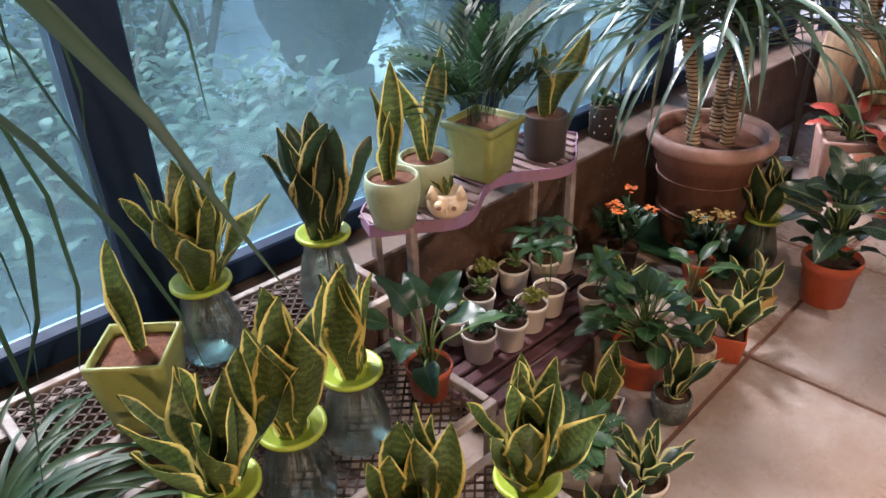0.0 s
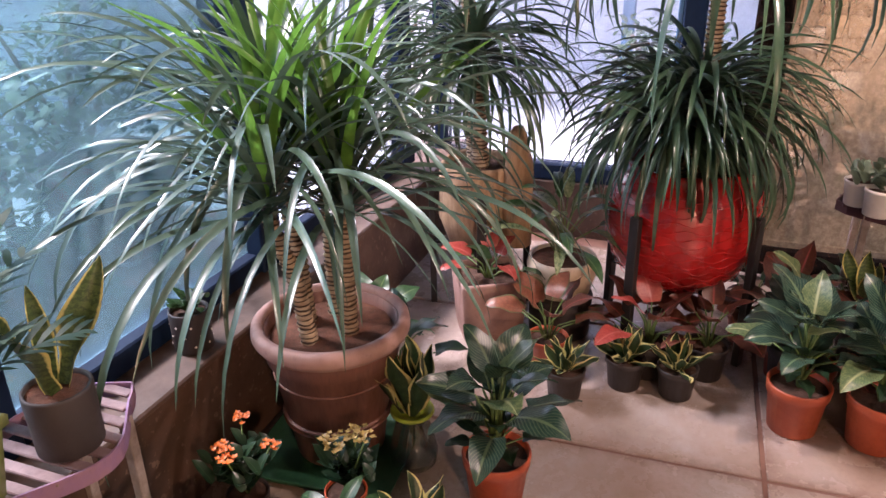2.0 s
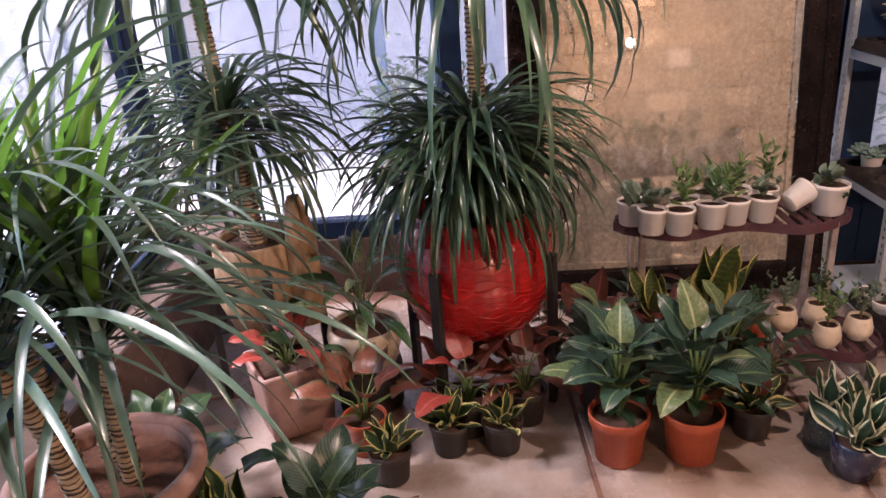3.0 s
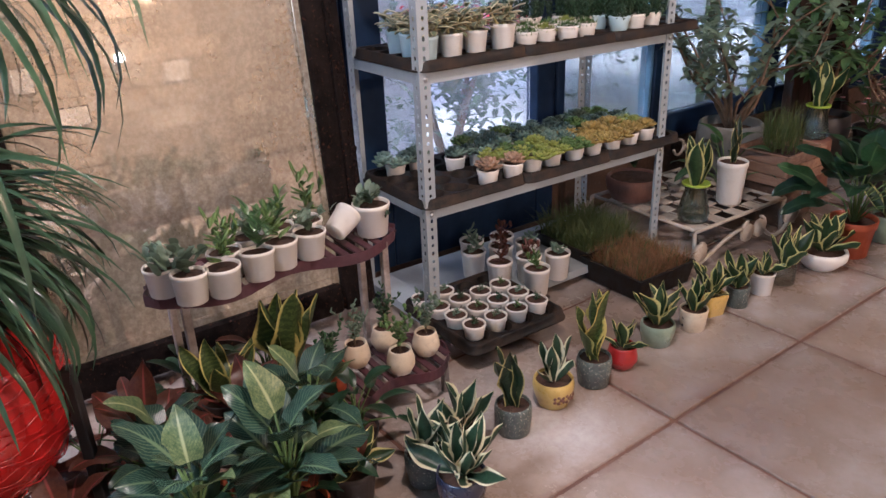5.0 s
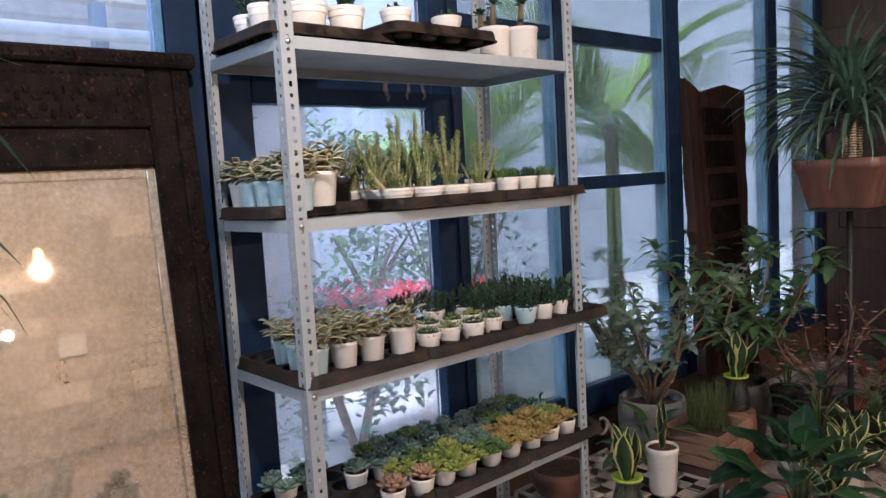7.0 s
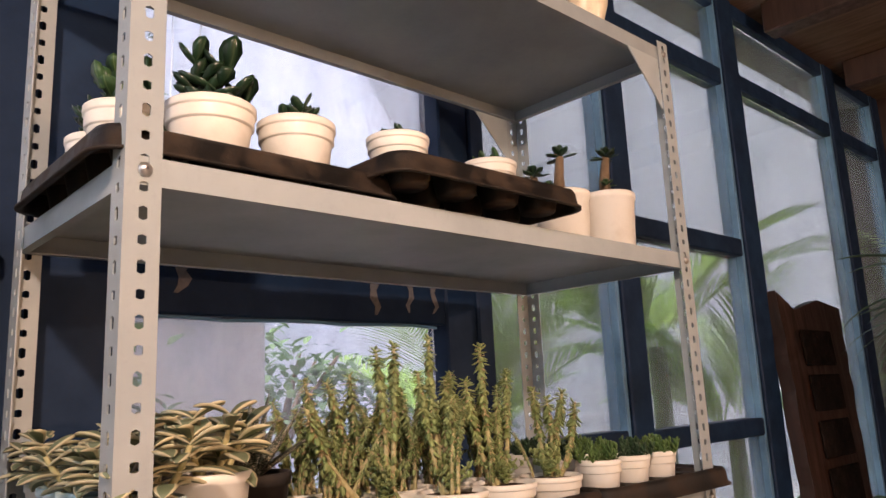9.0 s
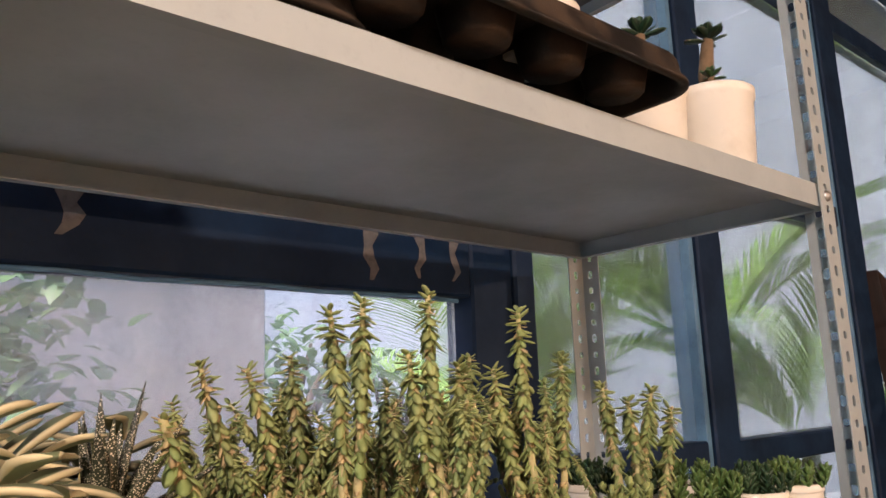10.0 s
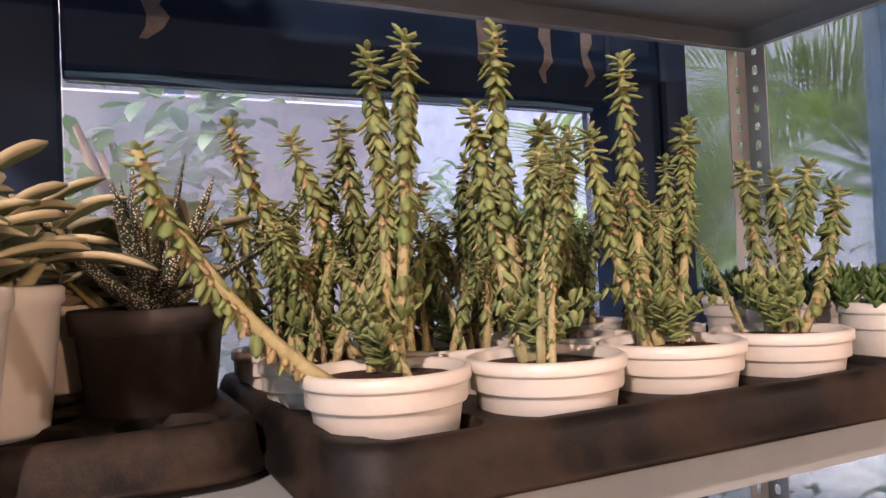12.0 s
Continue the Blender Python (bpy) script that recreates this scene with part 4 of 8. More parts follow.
def grass_mesh(mat, q, x, y, n, h, w=0.0035):
    lv = Leaves()
    for i in range(n):
        lv.blade((q.uniform(-x, x), q.uniform(-y, y), 0), q.uniform(0, TAU), h * q.uniform(0.5, 1.15), w, q.uniform(0.7, 1.5), q.uniform(0.3, 1.5), "spike", 0.2, 4, 0, 0, 2)
    return lv.mesh(mat)


def strap_crown(mat, q, n, length, width, lift_hi=1.45, lift_lo=-0.3, droop=1.9, core=0.04, segs=10, wave=0.0, rise=0.08):
    """A mop of arching strap leaves about the origin."""
    lv = Leaves()
    for i in range(n):
        t = (i + 0.5) / n
        a = i * 2.39996 + q.uniform(-0.25, 0.25)
        lift = lift_hi + (lift_lo - lift_hi) * t + q.uniform(-0.15, 0.15)
        lv.blade((core * math.cos(a) * t, core * math.sin(a) * t, rise * (1 - t)), a, length * q.uniform(0.72, 1.08), width * q.uniform(0.8, 1.1), lift, droop * q.uniform(0.65, 1.15), "strap", 0.35, segs, q.uniform(-0.9, 0.9), wave, 3)
    return lv.mesh(mat)


def frond(lv, base, heading, length, lift, droop, leaflet, q, pairs=14, width=0.02):
    """A feather-like palm frond."""
    p = Vector(base)
    for j in range(pairs):
        t = j / (pairs - 1)
        a = lift - droop * t
        d = Vector((math.cos(heading) * math.cos(a), math.sin(heading) * math.cos(a), math.sin(a)))
        p = p + d * (length / pairs)
        if t > 0.18:
            ll = leaflet * (0.45 + 0.9 * math.sin(math.pi * min(1, t * 0.85 + 0.12)))
            for s in (-1, 1):
                lv.blade(p, heading + s * (1.05 - 0.4 * t) + q.uniform(-0.08, 0.08), ll, width, a * 0.6 + 0.25, 0.6, "oval", 0.2, 4, 0, 0, 2)
    lv.blade(base, heading, length, width * 0.22, lift, droop, "strap", 0.2, 10, 0, 0, 2)


def trunk_mesh(points, r, mat=None):
    """A ringed cane through points, resampled for its leaf scars."""
    pts = [Vector(p) for p in points]
    out = []
    steps = max(10, int(sum((b - a).length for a, b in zip(pts, pts[1:])) / 0.009))
    for i in range(steps + 1):
        t = i / steps * (len(pts) - 1)
        k = min(int(t), len(pts) - 2)
        out.append(pts[k].lerp(pts[k + 1], t - k))
    return tube(out, [r * (1.12 - 0.25 * i / steps) for i in range(steps + 1)], mat or BARK, 10, 0.13)


def stem_sprig(q, h, lean, curve, green=0.7):
    """A stonecrop stem: returns stem points, green leaves and dry leaves, about the origin."""
    pts, p, a = [], Vector((0, 0, 0)), lean
    n = 16
    for i in range(n + 1):
        pts.append(p.copy())
        p = p + Vector((math.sin(a), 0, math.cos(a))) * (h / n)
        a += curve / n
    fresh, dry = Leaves(), Leaves()
    count = int(h * 1350)
    for i in range(count):
        t = 0.08 + 0.92 * (i / count)
        k = min(int(t * n), n - 1)
        b = pts[k].lerp(pts[k + 1], t * n - k)
        ang = i * 2.39996 + q.uniform(-0.3, 0.3)
        old = q.random() > (0.05 + 1.15 * t) * green + 0.05
        if t < 0.45 and q.random() < 0.5:
            continue
        tip = max(0.0, (t - 0.86) / 0.14)
        size = (0.0178 if not old else 0.0122) * q.uniform(0.7, 1.2) * (1 - 0.35 * tip)
        lift = -1.3 + 0.35 * t + 1.5 * tip + q.uniform(-0.4, 0.4)
        (dry if old else fresh).fat(b, ang, size, size * q.uniform(0.42, 0.6), lift, 0.3)
    return pts, fresh, dry


# ---- furniture kinds ----
def hole_strip(length, width, pitch, hole_w, hole_h, mat, thick=0.002, round_every=0):
    """A steel strip along +z with a row of slots through it, in the plane of x."""
    verts, faces = [], []
    n = int(length / pitch)
    p = length / n
    for k in range(n):
        z = k * p
        ov, ih = [], []
        s = len(verts)
        hh = hole_h if k % 2 else hole_h * 0.72
        ring_o = [(0, z), (width / 2, z), (width, z), (width, z + p / 2), (width, z + p), (width / 2, z + p), (0, z + p), (0, z + p / 2)]
        cx, cz = width / 2, z + p / 2
        hw, hz = hole_w / 2, hh / 2
        ring_i = [(cx - hw, cz - hz * 0.7), (cx, cz - hz), (cx + hw, cz - hz * 0.7), (cx + hw, cz), (cx + hw, cz + hz * 0.7), (cx, cz + hz), (cx - hw, cz + hz * 0.7), (cx - hw, cz)]
        for y in (0, thick):
            verts += [(a, y, b) for a, b in ring_o] + [(a, y, b) for a, b in ring_i]
        for i in range(8):
            j = (i + 1) % 8
            faces.append((s + i, s + j, s + 8 + j, s + 8 + i))
            faces.append((s + 16 + j, s + 16 + i, s + 24 + i, s + 24 + j))
            faces.append((s + 8 + i, s + 8 + j, s + 24 + j, s + 24 + i))
        faces.append((s, s + 7, s + 23, s + 16))
        faces.append((s + 7, s + 6, s + 22, s + 23))
        faces.append((s + 2, s + 18, s + 19, s + 3))
        faces.append((s + 3, s + 19, s + 20, s + 4))
    me = mesh_of(verts, faces, mat, smooth=False)
    bm = bmesh.new()
    bm.from_mesh(me)
    bmesh.ops.remove_doubles(bm, verts=bm.verts, dist=0.00005)
    bm.to_mesh(me)
    bm.free()
    return me


def welded(me):
    bm = bmesh.new()
    bm.from_mesh(me)
    bmesh.ops.remove_doubles(bm, verts=bm.verts, dist=0.00005)
    bm.to_mesh(me)
    bm.free()
    return me


def tray_meshes(lx, ly, nx, ny, mat, h=0.04, hole=0.88):
    """A black carry tray: its deck with round holes, one well, the lip. The top of the deck is at 0."""
    verts, faces = [], []
    px, py = lx / nx, ly / ny
    seg = 16
    r = min(px, py) / 2 * hole
    for i in range(nx):
        for j in range(ny):
            cx, cy = (i + 0.5) * px - lx / 2, (j + 0.5) * py - ly / 2
            s = len(verts)
            for k in range(seg):
                a = TAU * k / seg
                c, sn = math.cos(a), math.sin(a)
                m = max(abs(c), abs(sn))
                verts.append((cx + c / m * px / 2, cy + sn / m * py / 2, 0))
            for k in range(seg):
                a = TAU * k / seg
                verts.append((cx + r * math.cos(a), cy + r * math.sin(a), 0))
            for k in range(seg):
                a, b = s + k, s + (k + 1) % seg
                faces.append((a, b, b + seg, a + seg))
    deck_me = welded(mesh_of(verts, faces, mat, smooth=False))
    well = []
    for rr, z in ((r * 0.75, -h), (r * 0.82, -h + 0.003), (r * 0.97, -0.005), (r, 0.0)):
        well.append((rr, z))
    well_me = lathe(well, mat, seg)
    verts, faces = [], []
    prof = [(-0.004, 0.0), (0.003, 0.005), (0.010, 0.004), (0.014, -0.003), (0.017, -0.024), (0.023, -0.026), (0.023, -0.030), (0.013, -0.029), (0.009, -0.004)]
    corner = 0.024
    path = []
    for sx, sy, a0 in ((1, 1, 0), (-1, 1, 90), (-1, -1, 180), (1, -1, 270)):
        for k in range(7):
            a = radians(a0 + 15 * k)
            path.append((sx * (lx / 2 - corner), sy * (ly / 2 - corner), math.cos(a), math.sin(a)))
    for x, y, c, sn in path:
        for o, z in prof:
            verts.append((x + c * (corner + o), y + sn * (corner + o), z))
    n, k = len(path), len(prof)
    for i in range(n):
        for j in range(k - 1):
            a, b = i * k + j, ((i + 1) % n) * k + j
            faces.append((a, a + 1, b + 1, b))
    return deck_me, well_me, mesh_of(verts, faces, mat), [((i + 0.5) * px - lx / 2, (j + 0.5) * py - ly / 2) for i in range(nx) for j in range(ny)]


def wavy_outline(length, w, amp=0.05, n=28):
    """The outline of a plant stand's top, its long axis along y: a straighter back and a front edge pinched in the middle."""
    left, right = [], []
    for i in range(n + 1):
        t = i / n
        y = (t - 0.5) * length
        half = w / 2 * min(1, max(0.0, 1 - (2 * t - 1) ** 6) ** 0.5 + 0.02)
        left.append((-half * (1 - 0.1 * math.cos(2 * TAU * t)), y))
        right.append((half - amp * 0.5 * (1 + math.cos(2 * TAU * t)) * (half / (w / 2)), y))
    return left, right


def wavy_stand(m, label, length, w, height, band, slat, legmat, shelf=None, amp=0.05):
    """A metal plant stand with an S-shaped slatted top."""
    ob = thing("plant_stand", label, "plant stand", m)
    levels = [height] + ([shelf] if shelf else [])
    for z in levels:
        left, right = wavy_outline(length, w, amp)
        loop = left + right[::-1]
        verts, faces = [], []
        for x, y in loop:
            verts += [(x, y, z - 0.03), (x, y, z + 0.004)]
        n = len(loop)
        inner = []
        for i, (x, y) in enumerate(loop):
            d = Vector((loop[(i + 1) % n][0] - loop[i - 1][0], loop[(i + 1) % n][1] - loop[i - 1][1]))
            nn = Vector((d.y, -d.x)).normalized() * 0.004
            inner.append((x + nn.x, y + nn.y))
        base = len(verts)
        for x, y in inner:
            verts += [(x, y, z - 0.03), (x, y, z + 0.004)]
        for i in range(n):
            j = (i + 1) % n
            faces += [(2 * i, 2 * j, 2 * j + 1, 2 * i + 1), (base + 2 * j, base + 2 * i, base + 2 * i + 1, base + 2 * j + 1), (2 * i + 1, 2 * j + 1, base + 2 * j + 1, base + 2 * i + 1), (2 * j, 2 * i, base + 2 * i, base + 2 * j)]
        part("band", mesh_of(verts, faces, band, smooth=False), ob)
        count = int(length / 0.042)
        for k in range(count):
            t = (k + 0.7) / (count + 0.4)
            i = t * 28
            a = int(i)
            f = i - a
            y = left[a][1] * (1 - f) + left[min(a + 1, 28)][1] * f
            x0 = left[a][0] * (1 - f) + left[min(a + 1, 28)][0] * f
            x1 = right[a][0] * (1 - f) + right[min(a + 1, 28)][0] * f
            part("slat", box_mesh(x0 + 0.005, x1 - 0.005, y - 0.012, y + 0.012, z - 0.008, z, slat, 0.002), ob)
    for i in (3, 25):
        left, right = wavy_outline(length, w, amp)
        for x, y in (left[i], right[i]):
            x *= 0.82
            part("leg", box_mesh(x - 0.011, x + 0.011, y - 0.011, y + 0.011, 0.0, height - 0.012, legmat, 0.002), ob)
        y = left[i][1]
        part("stretcher", box_mesh(left[i][0] * 0.82 + 0.013, right[i][0] * 0.82 - 0.013, y - 0.007, y + 0.007, 0.07, 0.084, legmat, 0.002), ob)
    return ob

# ---- the steel rack ----
RX0, RX1, RY0, RY1 = 3.395, 3.872, -2.385, -1.17
LEVELS = [0.055, 0.495, 0.957, 1.432, 1.926, 2.41]
rack = thing("shelving_rack", "tall grey slotted-angle steel rack with six shelves of small plants", "shelving rack", pose(0, 0, 0))
strip = hole_strip(2.44, 0.04, 0.0305, 0.010, 0.017, STEEL)
strip_side = hole_strip(2.44, 0.04, 0.0305, 0.010, 0.017, STEEL)
for cx, cy, sx, sy in ((RX0, RY1, 1, -1), (RX0, RY0, 1, 1), (RX1, RY1, -1, -1), (RX1, RY0, -1, 1)):
    post = part("post", strip, rack, m=pose(cx, cy, 0, 0, 0, 90 * sy))
    part("flange", strip_side, post, m=pose(0, 0, 0, 0, 0, -90 * sy + (0 if sx > 0 else 180)))


def shelf_mesh():
    """A folded sheet: a flat top, a lip all round and a return flange under it."""
    a = 0.034
    verts, faces = [], []
    for o, z in ((0.003, a / 2), (0.003, -a / 2), (0.017, -a / 2), (0.017, -a / 2 + 0.002), (0.005, -a / 2 + 0.002), (0.005, a / 2 - 0.002)):
        verts += [(RX0 + o, RY0 + o, z), (RX1 - o, RY0 + o, z), (RX1 - o, RY1 - o, z), (RX0 + o, RY1 - o, z)]
    faces += [(0, 1, 2, 3), (23, 22, 21, 20)]
    for k in range(5):
        for i in range(4):
            p, r = 4 * k + i, 4 * k + (i + 1) % 4
            faces.append((p, p + 4, r + 4, r))
    return mesh_of(verts, faces, STEEL, smooth=False)


SHELF = shelf_mesh()
bolt_mesh = lathe([(0.0085, 0), (0.0085, 0.002), (0.006, 0.0055), (0.002, 0.007)], BOLT, 10)
for z in LEVELS:
    sh = part("shelf", SHELF, rack, m=pose(0, 0, z))
    for y in (RY0 + 0.02, RY1 - 0.02):
        part("bolt", bolt_mesh, sh, m=pose(RX0 - 0.001, y, 0, 0, -90, 0))
    for x in (RX0 + 0.02, RX1 - 0.02):
        part("bolt", bolt_mesh, sh, m=pose(x, RY0 - 0.0005, 0, 90, 0, 0))
gusset = mesh_of([(0, 0, 0), (0, 0.12, 0), (0, 0.02, -0.1), (0, 0, -0.12), (0.003, 0, 0), (0.003, 0.12, 0), (0.003, 0.02, -0.1), (0.003, 0, -0.12)], [(0, 1, 2, 3), (7, 6, 5, 4), (0, 4, 5, 1), (1, 5, 6, 2), (2, 6, 7, 3)], STEEL, smooth=False)
part("gusset", gusset, rack, m=pose(RX0 + 0.001, RY0 + 0.041, 2.393))
part("gusset", gusset, rack, m=pose(RX1 - 0.005, RY0 + 0.041, 2.393))


def top_of(k):
    return LEVELS[k] + 0.017


TRAY_H = 0.036
TRAYS = {}


def tray(k, x, y, lx, ly, nx, ny, lift=0.0, turn=0.0, hole=0.9):
    key = (lx, ly, nx, ny)
    if key not in TRAYS:
        TRAYS[key] = tray_meshes(lx, ly, nx, ny, TRAY, TRAY_H - 0.001, hole)
    z = (top_of(k) if k >= 0 else 0.0) + TRAY_H + lift
    ob = thing("seed_tray", "black plastic pot-carrier tray with round wells on the rack", "seed tray", pose(x, y, z, 0, 0, turn), group="carrier trays")
    deck_me, well_me, lip_me, wells = TRAYS[key]
    part("deck", deck_me, ob)
    part("lip", lip_me, ob)
    silt = lathe([(min(lx / nx, ly / ny) * 0.335, 0), (0.002, 0.0012)], SILT, 12) if k <= 2 else None
    for wx, wy in wells:
        well = part("well", well_me, ob, m=pose(wx, wy, 0))
        if silt:
            part("silt", silt, well, "dried grey silt", pose(0, 0, 0.007 - TRAY_H))
    return ob


def deck(k):
    """The height at which pots stand when set in a tray's wells."""
    return top_of(k) + TRAY_H - 0.012


# fourth shelf: the close-up
for x, y, lx, ly, ny, lift in ((3.655, -1.325, 0.30, 0.33, 4, 0.0), (3.566, -1.752, 0.36, 0.45, 4, 0.0), (3.56, -2.20, 0.36, 0.40, 4, 0.0)):
    tray(3, x, y, lx, ly, 4, ny, lift)

STEMS = []
for k in range(9):
    q = random.Random(100 + k)
    h = (0.12, 0.15, 0.18, 0.20, 0.21, 0.16, 0.13, 0.19, 0.2)[k]
    pts, fresh, dry = stem_sprig(q, h, q.uniform(-0.1, 0.3), q.uniform(0.1, 0.7) * (1 if k % 2 else -1), q.uniform(0.48, 0.8))
    STEMS.append((tube(pts, [0.0042 - 0.0022 * i / 16 for i in range(17)], STEM, 7), fresh.mesh(STEM_LEAF), dry.mesh(STEM_DRY)))
TUFTS = [shrublet_mesh(STEM_LEAF, random.Random(190 + k), 0.065, 12, 13, 0.013, 0.55, 0.9) for k in range(3)]


def grown_stem(ob, base, tip, seed, bend=0.3, green=0.75):
    """A stonecrop stem that grows from base to tip (in the pot's own metres)."""
    q = random.Random(seed)
    base, chord = Vector(base), Vector(tip) - Vector(base)
    pts, fresh, dry = stem_sprig(q, chord.length, -bend / 2, bend, green)
    m = Matrix.Translation(base) @ Vector((0, 0, 1)).rotation_difference(chord).to_matrix().to_4x4() @ Matrix.Rotation(q.uniform(0, TAU), 4, "Z")
    st = part("stem", tube(pts, [0.0046 - 0.0022 * i / 16 for i in range(17)], STEM, 7), ob, m=m)
    part("leaves", fresh.mesh(STEM_LEAF), st)
    part("dry_leaves", dry.mesh(STEM_DRY), st, "withered straw-coloured leaves")


def stonecrop(x, y, r, h, count, seed, tall=1.0, z=None, mat=None, lean=10):
    q = random.Random(seed)
    ob, sz = potted("potted_stonecrop", "leggy yellow-green stonecrop stems in a low white plastic pot", "potted plant", pose(x, y, deck(3) - 0.009 if z is None else z, 0, 0, q.uniform(0, 360)), "bowl", r, r * 0.8, h + 0.009, mat or WHITE, group="leggy stonecrops", depth=0.86)
    for i in range(count):
        st, fr, dr = STEMS[q.randrange(len(STEMS))]
        a, rr = q.uniform(0, TAU), r * 0.62 * math.sqrt(q.random())
        m = pose(rr * math.cos(a), rr * math.sin(a), sz - 0.004, q.uniform(-lean, lean), q.uniform(-lean, lean), q.uniform(0, 360)) @ Matrix.Scale(tall * q.uniform(0.8, 1.12), 4)
        s = part("stem", st, ob, m=m)
        part("leaves", fr, s)
        part("dry_leaves", dr, s, "withered straw-coloured leaves")
    part("young_tuft", TUFTS[seed % 3], ob, "short bushy new shoots", pose(0, 0, sz - 0.004, 0, 0, 70 * seed))
    return ob


# front row of four low pots, and the rows behind
FRONT = [
    (3.458, -1.574, 0.7, 2, [(0.012, -0.028, 0.277, 0.12), (0.038, -0.010, 0.270, -0.3)]),
    (3.440, -1.684, 0.75, 3, [(0.03, 0.008, 0.288, 0.25), (0.045, 0.023, 0.234, 0.2), (0.05, -0.04, 0.224, -0.2)]),
    (3.444, -1.800, 0.7, 2, [(0.025, 0.01, 0.277, -0.3), (0.04, 0.035, 0.22, 0.3), (0.055, -0.08, 0.233, 0.2)]),
    (3.440, -1.914, 0.55, 3, [(0.02, -0.025, 0.184, 0.3), (0.02, -0.076, 0.195, -0.3), (0.02, -0.105, 0.172, -0.4), (0.08, -0.06, 0.2, 0.2)]),
]
for i, (x, y, tall, cnt, tips) in enumerate(FRONT):
    ob = stonecrop(x, y, 0.055, 0.046, cnt, 300 + i, tall, lean=9)
    home = ob.matrix_basis.to_3x3().inverted()
    for k, (dx, dy, up, bend) in enumerate(tips):
        tip = home @ Vector((dx, dy, up))
        grown_stem(ob, (tip.x * 0.3, tip.y * 0.3, 0.044), tip, 350 + 10 * i + k, bend)
for i in range(4):
    stonecrop(3.562, -1.565 - 0.107 * i, 0.05, 0.044, 13, 320 + i, 0.78 + 0.05 * (i % 2))
    stonecrop(3.67, -1.565 - 0.107 * i, 0.05, 0.044, 13, 340 + i, 0.80)
for i, (x, y, tx, ty, tz, bend) in enumerate(((3.56, -1.600, 3.555, -1.500, 1.695, 0.5), (3.58, -1.610, 3.575, -1.548, 1.69, 0.4), (3.57, -1.625, 3.56, -1.585, 1.70, 0.2), (3.56, -1.76, 3.55, -1.79, 1.70, -0.3))):
    ob = thing("stonecrop_cutting", "leggy leaning stonecrop stem with a leafy tip", "plant", pose(x, y, deck(3) + 0.03))
    grown_stem(ob, (0, 0, 0), (tx - x, ty - y, tz - deck(3) - 0.03), 380 + i, bend, 0.6)
for i, (x, y) in enumerate(((3.44, -2.055), (3.44, -2.15), (3.44, -2.245), (3.55, -2.06), (3.55, -2.16), (3.65, -2.1))):
    q = random.Random(360 + i)
    ob, sz = potted("potted_succulent", "low dark green cushion succulent in a white plastic pot", "potted plant", pose(x, y, deck(3)), "bowl", 0.042, 0.034, 0.06, WHITE, group="small succulents")
    part("foliage", cushion_mesh(DARK_SUCC if i % 2 else GREEN_SUCC, q, 0.04, 0.032, 18, 0.012), ob, m=pose(0, 0, sz))

# leaning stem over the rim of the first pot
q = random.Random(5)
pts, fresh, dry = stem_sprig(q, 0.185, 0.95, -0.6, 0.36)
ob = thing("stonecrop_cutting", "bare leaning stonecrop stem with a leafy tip", "plant", pose(3.462, -1.540, deck(3) + 0.036, 0, 0, 100))
part("stem", tube(pts, [0.0055 - 0.0024 * i / 16 for i in range(17)], STEM, 7), ob)
part("leaves", fresh.mesh(STEM_LEAF), ob)
part("dry_leaves", dry.mesh(STEM_DRY), ob)

# zebra plant in a black pot
ob, sz = potted("potted_haworthia", "dark white-dotted zebra haworthia in a black plastic pot", "potted plant", pose(3.62, -1.447, deck(3) + 0.002), "nursery", 0.058, 0.045, 0.086, BLACKPOT)
lv = Leaves()
q = random.Random(8)
for i in range(17):
    t = i / 16
    lv.plump((0, 0, 0.002), i * 2.39996, 0.12 * q.uniform(0.75, 1.1), 0.025, 1.5 - 0.95 * t + q.uniform(-0.12, 0.12), q.uniform(-0.35, 0.1), 0.5, True)
part("foliage", lv.mesh(ZEBRA), ob, m=pose(0, 0, sz))


def crassula_meshes(q):
    """Bare thick stems that branch from the soil, with crossed pairs of long spoon leaves towards their ends."""
    lv, stems = Leaves(), []
    for k in range(6):
        a0 = k * TAU / 6 + q.uniform(-0.4, 0.4)
        tilt, tall = q.uniform(0.2, 0.95), q.uniform(0.045, 0.08)
        pts = []
        for i in range(6):
            t = i / 5
            reach = tall * t * math.sin(tilt * (1.2 - 0.4 * t))
            pts.append(Vector((0.006 * math.cos(a0) + reach * math.cos(a0), 0.006 * math.sin(a0) + reach * math.sin(a0), tall * t * math.cos(tilt * 0.8))))
        stems.append(tube(pts, [0.0048 - 0.0022 * i / 5 for i in range(6)], STEM, 6))
        turn = q.uniform(0, TAU)
        for i in range(2 + k % 2, 6):
            top = i / 5
            for flip in (0, math.pi):
                a = turn + i * 1.5708 + flip + q.uniform(-0.25, 0.25)
                lv.plump(pts[i], a, q.uniform(0.040, 0.056) * (1.1 - 0.3 * top ** 4), q.uniform(0.020, 0.026), 0.2 + 0.4 * top ** 2 + q.uniform(-0.2, 0.2), q.uniform(0.3, 1.1), 0.3)
    return lv.mesh(CREAM_LEAF), stems


CRASSULAS = [crassula_meshes(random.Random(40 + k)) for k in range(4)]


def crassula(x, y, z, k, mat, r=0.043, h=0.09, label="cream-edged crassula in a white plastic cup", size=1.0):
    ob, sz = potted("potted_crassula", label, "potted plant", pose(x, y, z, 0, 0, 70 * k), "cup", r, r * 0.78, h, mat, group="crassulas")
    leaves, stems = CRASSULAS[k % 4]
    m = pose(0, 0, sz - 0.008) @ Matrix.Scale(size * 1.15, 4)
    part("foliage", leaves, ob, m=m)
    for me in stems:
        part("stem", me, ob, m=m)
    return ob


